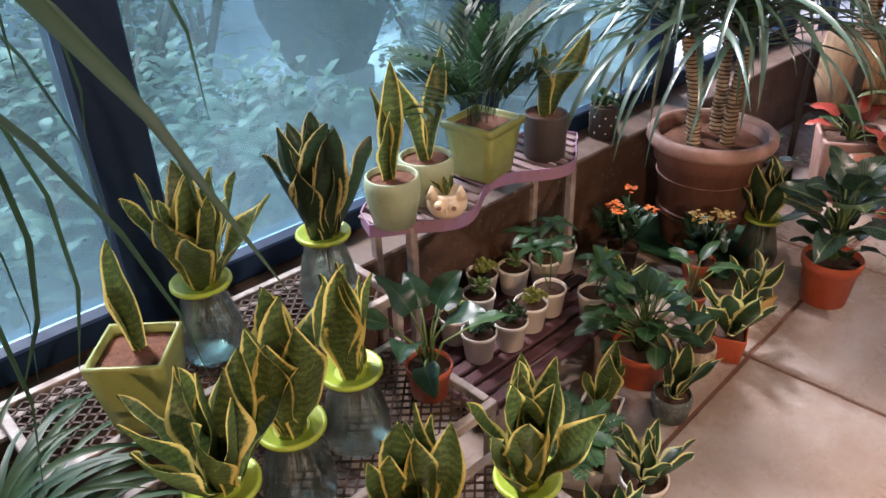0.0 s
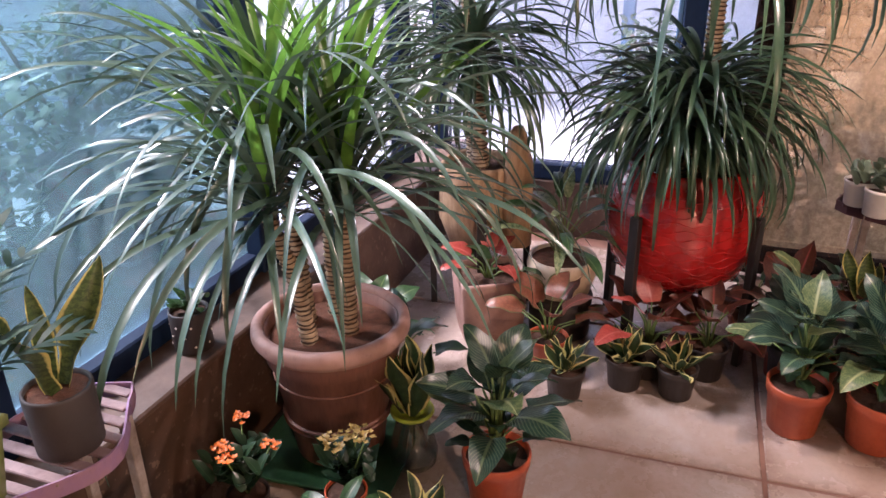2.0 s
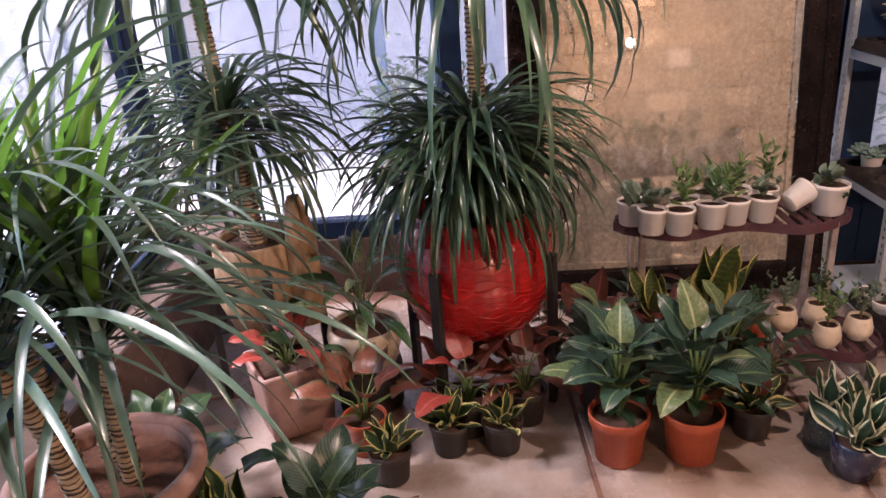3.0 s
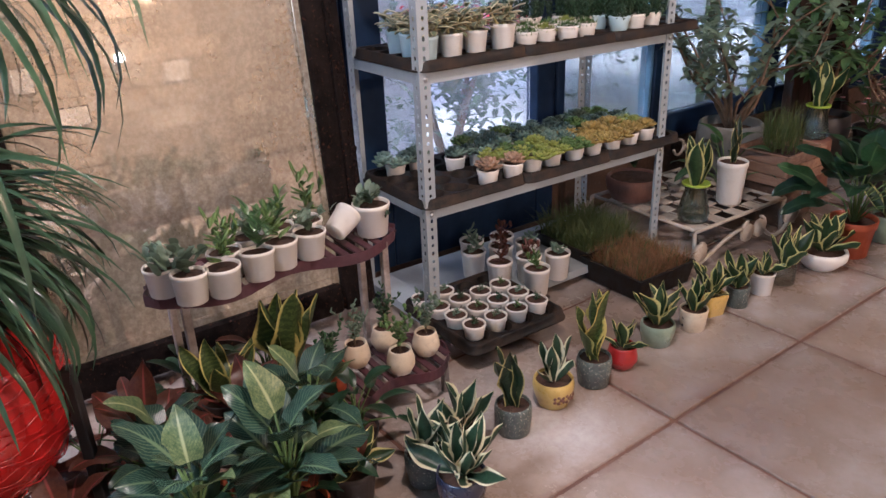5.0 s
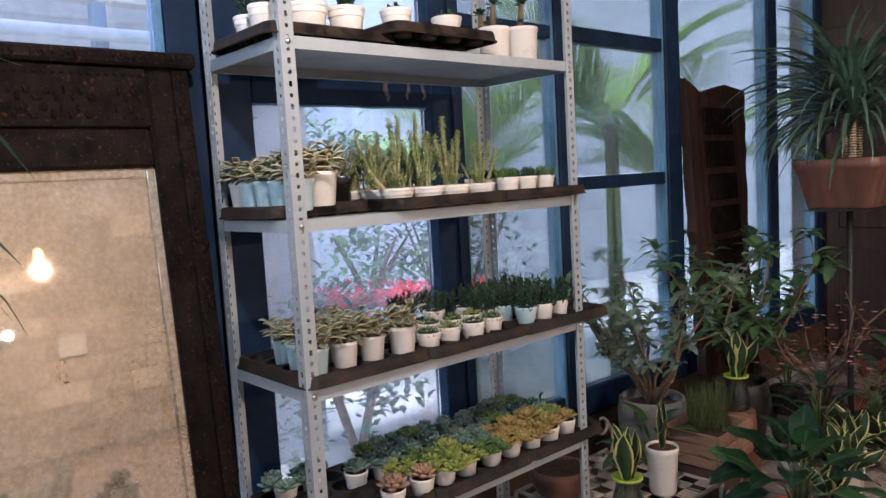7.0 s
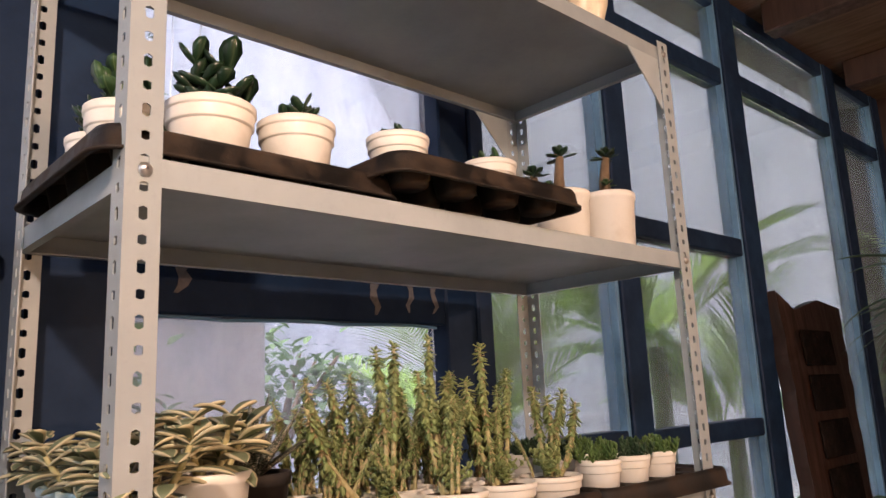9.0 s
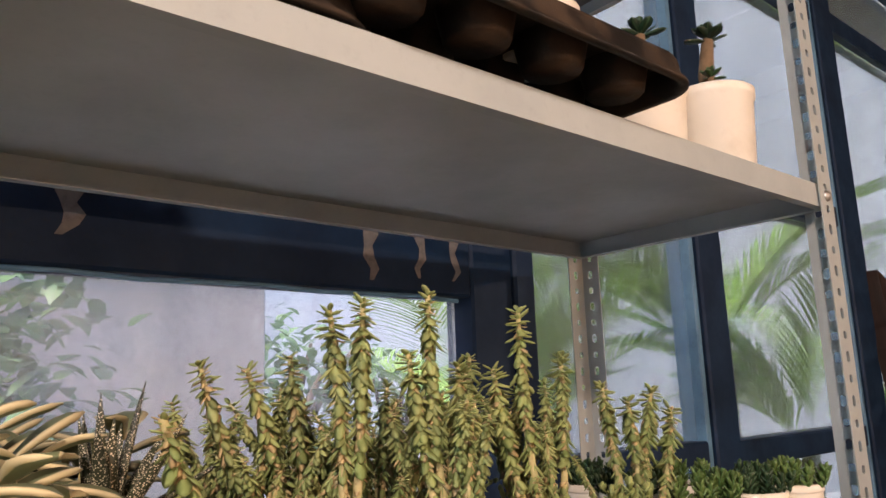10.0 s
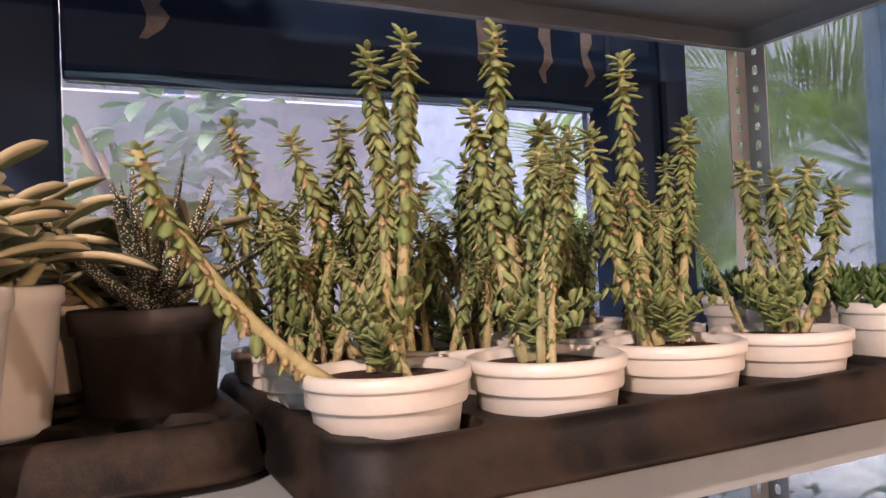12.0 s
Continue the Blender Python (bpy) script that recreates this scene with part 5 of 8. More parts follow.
for i, (x, y) in enumerate(((3.45, -1.225), (3.54, -1.225), (3.63, -1.225), (3.72, -1.225), (3.80, -1.23), (3.74, -1.32), (3.79, -1.40))):
    crassula(x, y, deck(3), i, PALEBLUE if i < 4 else WHITE, label="cream-edged crassula in a pale blue plastic cup" if i < 4 else "cream-edged crassula in a white plastic cup")
crassula(3.485, -1.315, deck(3) + 0.008, 1, WHITE, 0.052, 0.1, "cream-edged crassula in a wide white plastic pot", 1.05)
crassula(3.595, -1.34, deck(3) + 0.008, 3, WHITE, 0.05, 0.1, size=1.2)
crassula(3.73, -1.45, deck(3), 2, WHITE, 0.045, 0.08, size=1.3)

# fifth shelf: jade plants and desert roses
for x, y, lift in ((3.59, -1.36, 0.0), (3.53, -1.735, 0.024)):
    tray(4, x, y, 0.34, 0.40, 4, 4, lift)
JADE = [shrublet_mesh(m, random.Random(60 + k), 0.07, 6, 8, 0.038, 0.62, 1.0) for k, m in enumerate((DEEP, GREEN, DEEP))]
for i, (x, y, r, h, s) in enumerate(((3.66, -1.225, 0.048, 0.07, 0.95), (3.55, -1.215, 0.048, 0.08, 1.0), (3.465, -1.30, 0.06, 0.075, 1.2), (3.455, -1.425, 0.056, 0.075, 0.75), (3.62, -1.33, 0.05, 0.08, 0.95))):
    ob, sz = potted("potted_jade_plant", "round-leaved jade plant in a white plastic pot", "potted plant", pose(x, y, top_of(4) + TRAY_H - 0.006, 0, 0, 50 * i), "bowl", r, r * 0.8, h, WHITE, group="jade plants")
    part("foliage", JADE[i % 3], ob, m=pose(0, 0, sz - 0.008) @ Matrix.Scale(s, 4))
for i, (x, y) in enumerate(((3.435, -1.595), (3.445, -1.81))):
    ob, sz = potted("potted_succulent", "small jade cutting in a low white plastic pot", "potted plant", pose(x, y, top_of(4) + TRAY_H + 0.018), "bowl", 0.05, 0.042, 0.06, WHITE, group="small succulents")
    part("foliage", JADE[i], ob, m=pose(0, 0, sz - 0.02) @ Matrix.Scale(0.6, 4))
for i, (x, y, s) in enumerate(((3.50, -2.085, 1.1), (3.455, -2.18, 1.15), (3.60, -2.12, 1.0), (3.66, -2.25, 1.0))):
    ob, sz = potted("potted_desert_rose", "fat-trunked desert rose with a leaf tuft in a white pot", "potted plant", pose(x, y, top_of(4), 0, 0, 80 * i), "cup", 0.058, 0.05, 0.115, WHITE, group="desert roses")
    part("trunk", tube([(0, 0, sz - 0.01), (0.004, 0, sz + 0.045), (-0.004, 0.002, sz + 0.085 * s)], [0.013, 0.011, 0.008], TWIG, 8), ob)
    part("crown", succulent_mesh(DEEP, random.Random(70 + i), 0.034, 14, 1.2, 0.0, 1, 0.5, 0.15), ob, m=pose(-0.004, 0.002, sz + 0.082 * s))
    part("shoot", tube([(0.012, 0.01, sz - 0.01), (0.02, 0.02, sz + 0.03)], [0.006, 0.004], TWIG, 6), ob)
    part("tuft", succulent_mesh(GREEN, random.Random(75 + i), 0.02, 10, 1.2, 0.1, 1, 0.5, 0.15), ob, m=pose(0.02, 0.02, sz + 0.028))

# top shelf: glazed vases
for i, (y, mat, lab) in enumerate(((-1.75, CELADON, "green"), (-1.88, BROWNPOT, "brown"), (-2.01, DARKGREY, "dark grey"), (-2.14, CREAM, "cream"), (-1.25, CREAM, "cream"))):
    me = lathe([(0.03, 0), (0.034, 0.004), (0.055, 0.075), (0.056, 0.105), (0.036, 0.15), (0.033, 0.165), (0.042, 0.185), (0.039, 0.186), (0.03, 0.168)], mat, 24)
    solid("vase", me, lab + " glazed ceramic vase on the top of the rack", "vase", pose(3.475, y * 1.02, top_of(5)), group="glazed vases")

# third shelf
for y, ly, x in ((-1.395, 0.42, 3.61), (-1.83, 0.42, 3.60), (-2.275, 0.46, 3.59)):
    tray(2, x, y, 0.42, ly, 4, 4)
for i in range(9):
    crassula(3.45 + 0.1 * (i // 3), -1.235 - 0.1 * (i % 3) - 0.01 * (i // 3), deck(2), i, PALEBLUE if i % 3 == 0 else WHITE, 0.042, 0.085, "cream-edged crassula in a pale blue plastic cup" if i % 3 == 0 else "cream-edged crassula in a white plastic cup", 0.95)
crassula(3.44, -1.545, deck(2), 2, WHITE, 0.045, 0.095, size=1.05)
MOSS = [moss_mesh(m, random.Random(80 + k), 0.042, 0.024) for k, m in enumerate((GREEN_SUCC, LIME_SUCC, GREEN_SUCC))]
for i in range(8):
    ob, sz = potted("potted_succulent", "mossy yellow-green stonecrop in a low white cup", "potted plant", pose(3.445 + 0.105 * (i // 4) + 0.012 * (i % 2), -1.655 - 0.1 * (i % 4), deck(2)), "bowl", 0.042, 0.034, 0.055, WHITE, group="small succulents")
    part("foliage", MOSS[i % 3], ob, m=pose(0, 0, sz - 0.004))
CUSH = [cushion_mesh(DARK_SUCC, random.Random(90 + k), 0.05, 0.095, 24, 0.014) for k in range(3)]
n = 0
for i in range(3):
    for j in range(4):
        if i == 0 and j == 0:
            continue
        x, y = 3.46 + 0.105 * i, -2.05 - 0.09 * j + 0.012 * i
        ob, sz = potted("potted_succulent", "dense dark green columnar stonecrop in a white cup", "potted plant", pose(x, y, deck(2), 0, 0, 40 * n), "bowl", 0.042, 0.034, 0.06, WHITE if n % 4 else PALEBLUE, group="small succulents")
        part("foliage", CUSH[n % 3], ob, m=pose(0, 0, sz - 0.006))
        n += 1
for x, y in ((3.71, -1.77), (3.71, -1.91)):
    ob, sz = potted("potted_succulent", "rounded dark green stonecrop in a white cup", "potted plant", pose(x, y, deck(2)), "bowl", 0.042, 0.034, 0.06, WHITE, group="small succulents")
    part("foliage", CUSH[0], ob, m=pose(0, 0, sz - 0.006))

# second shelf: many rosettes
for y, ly, x in ((-1.39, 0.42, 3.61), (-1.83, 0.42, 3.60), (-2.26, 0.40, 3.60)):
    tray(1, x, y, 0.42, ly, 4, 4)
ROS = []
for k, m in enumerate((BLUE_SUCC, GREEN_SUCC, LIME_SUCC, PINK_SUCC, GOLD_SUCC, BLUE_SUCC, GREY_LEAF)):
    q = random.Random(110 + k)
    ROS.append((succulent_mesh(m, q, 0.042, 26, w=0.52, lift1=0.35), succulent_mesh(m, q, 0.048, 16, heads=5, w=0.55, lift1=0.3)))
NAMES = ["blue-green", "green", "lime-yellow", "pinkish", "golden", "blue-green", "grey-green"]
q = random.Random(21)
for i in range(4):
    for j in range(11):
        x, y = 3.445 + 0.10 * i + q.uniform(-0.008, 0.008), -1.265 - 0.106 * j + q.uniform(-0.008, 0.008)
        if j < 2 and (i < 3):
            continue
        if j == 2 and i > 0 and q.random() < 0.6:
            continue
        if i == 0:
            kind = (3, 3, 3, 3, 2, 2, 1, 4, 4, 4, 4)[j]
        elif i == 1:
            kind = (0, 0, 0, 2, 1, 2, 0, 4, 4, 4, 2)[j]
        else:
            kind = q.choice((0, 0, 5, 6, 1))
        ob, sz = potted("potted_succulent", NAMES[kind] + " succulent rosettes in a small white cup", "potted plant", pose(x, y, deck(1), 0, 0, q.uniform(0, 360)), "bowl", 0.041, 0.034, 0.055, WHITE, group="small succulents")
        part("foliage", ROS[kind][q.random() < 0.5], ob, m=pose(0, 0, sz + 0.004) @ Matrix.Scale(q.uniform(1.2, 1.5), 4))

# bottom shelf: seedlings, grey succulents, grass trays
tray(0, 3.345, -1.365, 0.42, 0.40, 4, 4)
SEED = [shrublet_mesh(m, random.Random(130 + k), 0.045, 5, 6, 0.022, 0.5, 0.9) for k, m in enumerate((DARK_SUCC, GREY_LEAF, GREEN_SUCC, PURPLE_LEAF))]
for i in range(4):
    for j in range(4):
        if i == 3 and j > 1:
            continue
        ob, sz = potted("potted_succulent", "tiny succulent seedling in a small white cup of dark soil", "potted plant", pose(3.20 + 0.092 * i, -1.215 - 0.095 * j + 0.01 * i, deck(0)), "bowl", 0.041, 0.032, 0.055, WHITE, group="small succulents")
        part("foliage", SEED[(i + j) % 3], ob, m=pose(0, 0, sz - 0.004) @ Matrix.Scale(0.75, 4))
for i, (x, y, k) in enumerate(((3.63, -1.51, 1), (3.485, -1.53, 3), (3.45, -1.65, 3), (3.345, -1.60, 2), (3.40, -1.76, 1), (3.60, -1.63, 3), (3.56, -1.74, 1), (3.72, -1.57, 1), (3.68, -1.70, 3))):
    ob, sz = potted("potted_succulent", "leggy grey succulent in a tall white plastic cup", "potted plant", pose(x, y - 0.03, top_of(0), 0, 0, 60 * i), "cup", 0.052, 0.042, 0.115, WHITE, group="tall white cups")
    part("foliage", SEED[k], ob, m=pose(0, 0, sz - 0.008) @ Matrix.Scale(1.5, 4))
for i, (x, y, mat, lab) in enumerate(((3.27, -2.12, DRYGRASS, "dry reddish"), (3.56, -2.12, GRASS, "dull green"))):
    ob = thing("grass_tray", "black plastic crate of " + lab + " mossy grass", "plant tray", pose(x, y, 0.075 if i else 0.055))
    body = lathe([(0.14, -0.05), (0.15, -0.048), (0.165, 0.045), (0.17, 0.05), (0.158, 0.05), (0.15, 0.03)], TRAY, 32, 1.0)
    part("crate", body, ob)
    part("soil", soil_mesh(0.145, SOIL, 1.0), ob, m=pose(0, 0, 0.035))
    part("grass", grass_mesh(mat, random.Random(140 + i), 0.145, 0.145, 2200, 0.09 if i == 0 else 0.15), ob, m=pose(0, 0, 0.035))
    if i == 0:
        part("green_grass", grass_mesh(GRASS, random.Random(145), 0.145, 0.145, 380, 0.11), ob, m=pose(0, 0, 0.035))

# ---- the big mirror ----
mirror = thing("framed_mirror", "large foxed mirror in a dark carved wooden frame against the window", "mirror", pose(3.735, 0, 0, 0, 5.4, 0))
MY0, MY1, MZ0, MZ1 = -1.0, -0.03, 0.16, 1.632
part("mirror_glass", box_mesh(0.028, 0.034, MY0 - 0.01, MY1 + 0.01, MZ0 - 0.01, MZ1 + 0.01, MIRROR, 0), mirror)


def moulding(y0, y1, z0, z1, name):
    part(name, joined([box_mesh(0.0, 0.07, y0, y1, z0, z1, CARVED, 0.01), ]), mirror)


for y0, y1, z0, z1 in ((MY0, MY0 + 0.028, MZ0, MZ1), (MY1 - 0.028, MY1, MZ0, MZ1), (MY0 + 0.03, MY1 - 0.03, MZ0, MZ0 + 0.028), (MY0 + 0.03, MY1 - 0.03, MZ1 - 0.028, MZ1)):
    part("mirror_bevel", box_mesh(0.022, 0.0275, y0, y1, z0, z1, MIRROR, 0.005), mirror, "bevelled glass edge")
moulding(MY0 - 0.125, MY0, MZ0 - 0.12, 1.952, "frame_side")
moulding(MY1, MY1 + 0.125, MZ0 - 0.12, 1.952, "frame_side")
moulding(MY0 + 0.002, MY1 - 0.002, MZ1, 1.75, "frame_top")
moulding(MY0 + 0.002, MY1 - 0.002, MZ0 - 0.12, MZ0, "frame_bottom")
part("cornice", box_mesh(-0.035, 0.07, MY0 - 0.15, MY1 + 0.15, 1.93, 1.975, CARVED, 0.008), mirror)
part("frieze", box_mesh(-0.008, 0.07, MY0 + 0.002, MY1 - 0.002, 1.752, 1.928, CARVED, 0.004), mirror, "carved frieze")
q = random.Random(31)
boss = lathe([(0.007, 0), (0.0065, 0.003), (0.004, 0.005), (0.001, 0.0055)], CARVED, 7)
leafy = lathe([(0.015, 0), (0.014, 0.003), (0.009, 0.006), (0.003, 0.0045)], CARVED, 5)
for i in range(40):
    y = MY0 + 0.02 + i * (MY1 - MY0 - 0.04) / 39
    part("carved_boss", boss, mirror, m=pose(-0.008, y, 1.905, 0, -90, 0))
    part("carved_leaf", leafy, mirror, m=pose(-0.008, y, 1.835 + 0.02 * (i % 2), 0, -90, 30 * i))
    part("carved_leaf", leafy, mirror, m=pose(-0.008, y + 0.012, 1.785 + 0.02 * (i % 2), 0, -90, 30 * i))
for y0, y1 in ((MY0 - 0.127, MY0 - 0.075), (MY1 + 0.075, MY1 + 0.127)):
    part("frame_ridge", box_mesh(-0.016, 0.0, y0, y1, MZ0 - 0.1, 1.925, CARVED, 0.007, 2), mirror)
for i in range(90):
    for y in (MY0 - 0.101, MY1 + 0.101):
        part("carved_leaf", leafy if i % 3 else boss, mirror, m=pose(-0.0155, y + q.uniform(-0.016, 0.016), 0.07 + i * 0.0205, 0, -90, q.uniform(0, 90)) @ Matrix.Scale(q.uniform(0.7, 1.3), 4))
for i in range(60):
    y = MY0 - 0.1 + i * (MY1 - MY0 + 0.2) / 59
    part("carved_leaf", leafy if i % 2 else boss, mirror, m=pose(-0.0352, y, 1.952, 0, -90, 40 * i))

# ---- plant stands ----
stand_1 = wavy_stand(pose(1.325, 1.245, 0, 0, 0, -90), "kidney-shaped slatted plant stand with a purple band and chipped white legs", 0.80, 0.25, 0.525, PURPLE, SLAT, LEG, None, 0.09)
stand_2 = wavy_stand(pose(3.36, -0.62, 0, 0, 0, 180), "kidney-shaped slatted plant stand with a maroon band and white legs", 0.80, 0.26, 0.515, MAROON, MAROON, LEG, None, 0.06)
stand_3 = wavy_stand(pose(3.19, -0.83, 0, 0, 0, 180), "low maroon slatted plant stand", 0.5, 0.26, 0.13, MAROON, MAROON, LEG, None, 0.04)
slats = thing("slatted_rack", "low dark maroon slatted bench under the plant stand", "plant stand", pose(1.30, 1.13, 0))
for k in range(9):
    part("slat", box_mesh(-0.31, 0.36, -0.2 + k * 0.048, -0.165 + k * 0.048, 0.085, 0.1, MAROON, 0.003), slats)
for x in (-0.27, 0.31):
    part("bearer", box_mesh(x - 0.015, x + 0.015, -0.2, 0.2, 0.06, 0.083, MAROON, 0.003), slats)
    for y in (-0.17, 0.17):
        part("leg", box_mesh(x - 0.014, x + 0.014, y - 0.014, y + 0.014, 0, 0.058, MAROON, 0.002), slats)


def mesh_bench(m, lx, ly, height, label):
    """A stand topped with expanded-metal mesh in an angle-iron frame."""
    ob = thing("mesh_stand", label, "plant stand", m, group="stepped mesh stands")
    for y0, y1 in ((-ly / 2, -ly / 2 + 0.02), (ly / 2 - 0.02, ly / 2)):
        part("rail", box_mesh(-lx / 2, lx / 2, y0, y1, height - 0.025, height, LEG, 0.002), ob)
    for x0, x1 in ((-lx / 2, -lx / 2 + 0.02), (lx / 2 - 0.02, lx / 2)):
        part("rail", box_mesh(x0, x1, -ly / 2 + 0.022, ly / 2 - 0.022, height - 0.025, height, LEG, 0.002), ob)
    verts, faces = [], []
    dx, dy, w = 0.03, 0.014, 0.0048
    nx, ny = int((lx - 0.04) / dx), int((ly - 0.04) / dy)
    for i in range(nx):
        for j in range(ny):
            x, y = -lx / 2 + 0.02 + (i + 0.5 * (j % 2)) * dx, -ly / 2 + 0.02 + j * dy
            for sx in (1, -1):
                s = len(verts)
                a, b = Vector((x, y, 0)), Vector((x + sx * dx / 2, y + dy, 0))
                nn = Vector((-(b - a).y, (b - a).x, 0)).normalized() * w / 2
                verts += [a - nn, a + nn, b + nn, b - nn, a - nn + Vector((0, 0, -0.003)), a + nn + Vector((0, 0, -0.003)), b + nn + Vector((0, 0, -0.003)), b - nn + Vector((0, 0, -0.003))]
                faces += [(s, s + 3, s + 2, s + 1), (s + 4, s + 5, s + 6, s + 7), (s, s + 1, s + 5, s + 4), (s + 2, s + 3, s + 7, s + 6), (s + 1, s + 2, s + 6, s + 5), (s, s + 4, s + 7, s + 3)]
    part("mesh_top", mesh_of(verts, faces, MESHRUST, smooth=False), ob, "rusty expanded-metal mesh", pose(0, 0, height - 0.004))
    for x in (-lx / 2 + 0.012, lx / 2 - 0.012):
        for y in (-ly / 2 + 0.012, ly / 2 - 0.012):
            part("leg", box_mesh(x - 0.01, x + 0.01, y - 0.01, y + 0.01, 0, height - 0.027, LEG, 0.002), ob)
    return ob


mesh_bench(pose(0.505, 1.25, 0), 0.81, 0.27, 0.41, "high step of a mesh-topped steel plant stand")
mesh_bench(pose(0.50, 0.94, 0), 0.74, 0.32, 0.31, "middle step of a mesh-topped steel plant stand")
mesh_bench(pose(0.52, 0.61, 0), 0.68, 0.32, 0.20, "low step of a mesh-topped steel plant stand")


# ---- first bay: snake plants in glass vases ----
ROOTS = []
for k in range(3):
    q = random.Random(150 + k)
    lv = Leaves()
    for i in range(46):
        lv.blade((q.uniform(-0.012, 0.012), q.uniform(-0.012, 0.012), 0), q.uniform(0, TAU), q.uniform(0.05, 0.12), 0.0022, q.uniform(-1.5, -0.7), 0.5, "strap", 0, 6, 0, 0, 2)
    ROOTS.append(lv.mesh(CORK))


def vase_snake(x, y, z, n, size, seed, mat=None, inner=80, outer=52, dark=False):
    lab = "dark green snake plant" if dark else "yellow-edged banded snake plant"
    ob = thing("vase_snake_plant", lab + " in a glass vase with lime ring", "potted plant", pose(x, y, z, 0, 0, seed * 37 % 360), group="snake plants in vases")
    v = part("vase", pot_mesh("vase", 0.053, 0.064, 0.17, VASEGLASS, 28), ob, "clear glass vase")
    part("ring", lathe([(0.05, 0), (0.0585, 0.0), (0.0605, 0.003), (0.060, 0.009), (0.055, 0.011), (0.051, 0.007), (0.036, 0.005), (0.032, 0.001)], LIMERING, 28), ob, "lime green plastic ring", pose(0, 0, 0.166))
    part("roots", ROOTS[seed % 3], ob, m=pose(0, 0, 0.165))
    snake_leaves(ob, 0.165, n, size, seed, SNAKE_DARK if dark else (mat or SNAKE), inner, outer, 0.022)
    return ob


vase_snake(0.492, 1.228, 0.41, 14, 0.27, 1, None, 86, 44)
vase_snake(0.775, 1.212, 0.41, 16, 0.30, 2, None, 86, 56, True)
vase_snake(0.442, 0.862, 0.31, 11, 0.30, 3, None, 88, 74)
vase_snake(0.602, 0.905, 0.31, 8, 0.26, 4, None, 88, 70)
vase_snake(0.295, 0.83, 0.31, 11, 0.26, 5, None, 82, 40)
vase_snake(0.50, 0.62, 0.20, 11, 0.26, 6, None, 86, 60)
vase_snake(0.715, 0.57, 0.20, 11, 0.26, 7, None, 86, 50)
vase_snake(0.33, 0.585, 0.20, 5, 0.2, 8, None, 82, 60)

ob, sz = potted("potted_snake_plant", "rolled snake plant leaf in a square lime ceramic pot", "potted plant", pose(0.312, 1.135, 0.41, 0, 0, 48), "cyl", 0.068, 0.05, 0.165, LIME, REDSOIL, square=1.0, n=32)
q = random.Random(9)
for a, l, s in ((200, 84, 0.24), (120, 82, 0.17)):
    leaf(ob, "tall", SNAKE, (0.008 * math.cos(a), 0.008 * math.sin(a), sz), a, l, s, q)

# on the kidney stand
ob, sz = potted("potted_snake_plant", "tall snake plant in a dimpled sage ceramic pot", "potted plant", pose(0.975, 1.21, 0.529), "round", 0.066, 0.05, 0.125, SAGE, REDSOIL, group="sage pots")
q = random.Random(11)
for a, l, s in ((20, 84, 0.27), (140, 82, 0.22), (260, 80, 0.18)):
    leaf(ob, "tall", SNAKE, (0.01 * math.cos(a), 0.01 * math.sin(a), sz), a, l, s, q)
ob, sz = potted("potted_snake_plant", "tall snake plant in a smooth sage ceramic pot", "potted plant", pose(1.112, 1.245, 0.529), "round", 0.07, 0.052, 0.12, SAGE, REDSOIL, group="sage pots")
for a, l, s in ((190, 68, 0.27), (20, 66, 0.27), (90, 84, 0.15)):
    leaf(ob, "tall", SNAKE, (0.015 * math.cos(radians(a)), 0.015 * math.sin(radians(a)), sz), a, l, s, q)


def owl_planter(m):
    """A squat bird-shaped planter: ears, brow, eye rings and beak in one body."""
    bm = bmesh.new()
    bmesh.ops.create_uvsphere(bm, u_segments=24, v_segments=16, radius=0.05)
    for v in bm.verts:
        v.co.z *= 0.85
        if v.co.z < -0.034:
            v.co.z = -0.034
        if v.co.z > 0.03:
            k = 1 if (v.co.x ** 2 + v.co.y ** 2) < 0.001 else 0
            v.co.z = 0.03 - 0.012 * k
    for sx in (-1, 1):
        r = bmesh.ops.create_cone(bm, segments=8, radius1=0.017, radius2=0.002, depth=0.03, cap_ends=True)
        bmesh.ops.translate(bm, verts=r["verts"], vec=(sx * 0.034, -0.022, 0.036))
        r = bmesh.ops.create_uvsphere(bm, u_segments=12, v_segments=8, radius=0.014)
        bmesh.ops.translate(bm, verts=r["verts"], vec=(sx * 0.017, -0.043, 0.008))
    r = bmesh.ops.create_cone(bm, segments=8, radius1=0.008, radius2=0.001, depth=0.02, cap_ends=True)
    bmesh.ops.rotate(bm, verts=r["verts"], cent=(0, 0, 0), matrix=Matrix.Rotation(radians(120), 3, "X"))
    bmesh.ops.translate(bm, verts=r["verts"], vec=(0, -0.052, -0.004))
    me = bpy.data.meshes.new("owl")
    bm.to_mesh(me)
    bm.free()
    me.materials.append(CREAM)
    me.polygons.foreach_set("use_smooth", [True] * len(me.polygons))
    ob = thing("owl_planter", "small cream ceramic owl-shaped planter with a sprout", "potted plant", m)
    part("body", me, ob, m=pose(0, 0, 0.034))
    eye = lathe([(0.006, 0), (0.005, 0.002), (0.002, 0.003)], BROWNPOT, 10)
    for sx in (-1, 1):
        part("eye", eye, ob, m=pose(sx * 0.018, -0.0565, 0.043, 90, 0, 0))
    rosette(ob, 0.05, "snake", SNAKE, 5, 0.06, random.Random(3), 80, 45, 0.006)
    return ob


owl_planter(pose(1.092, 1.152, 0.529, 0, 0, -45))

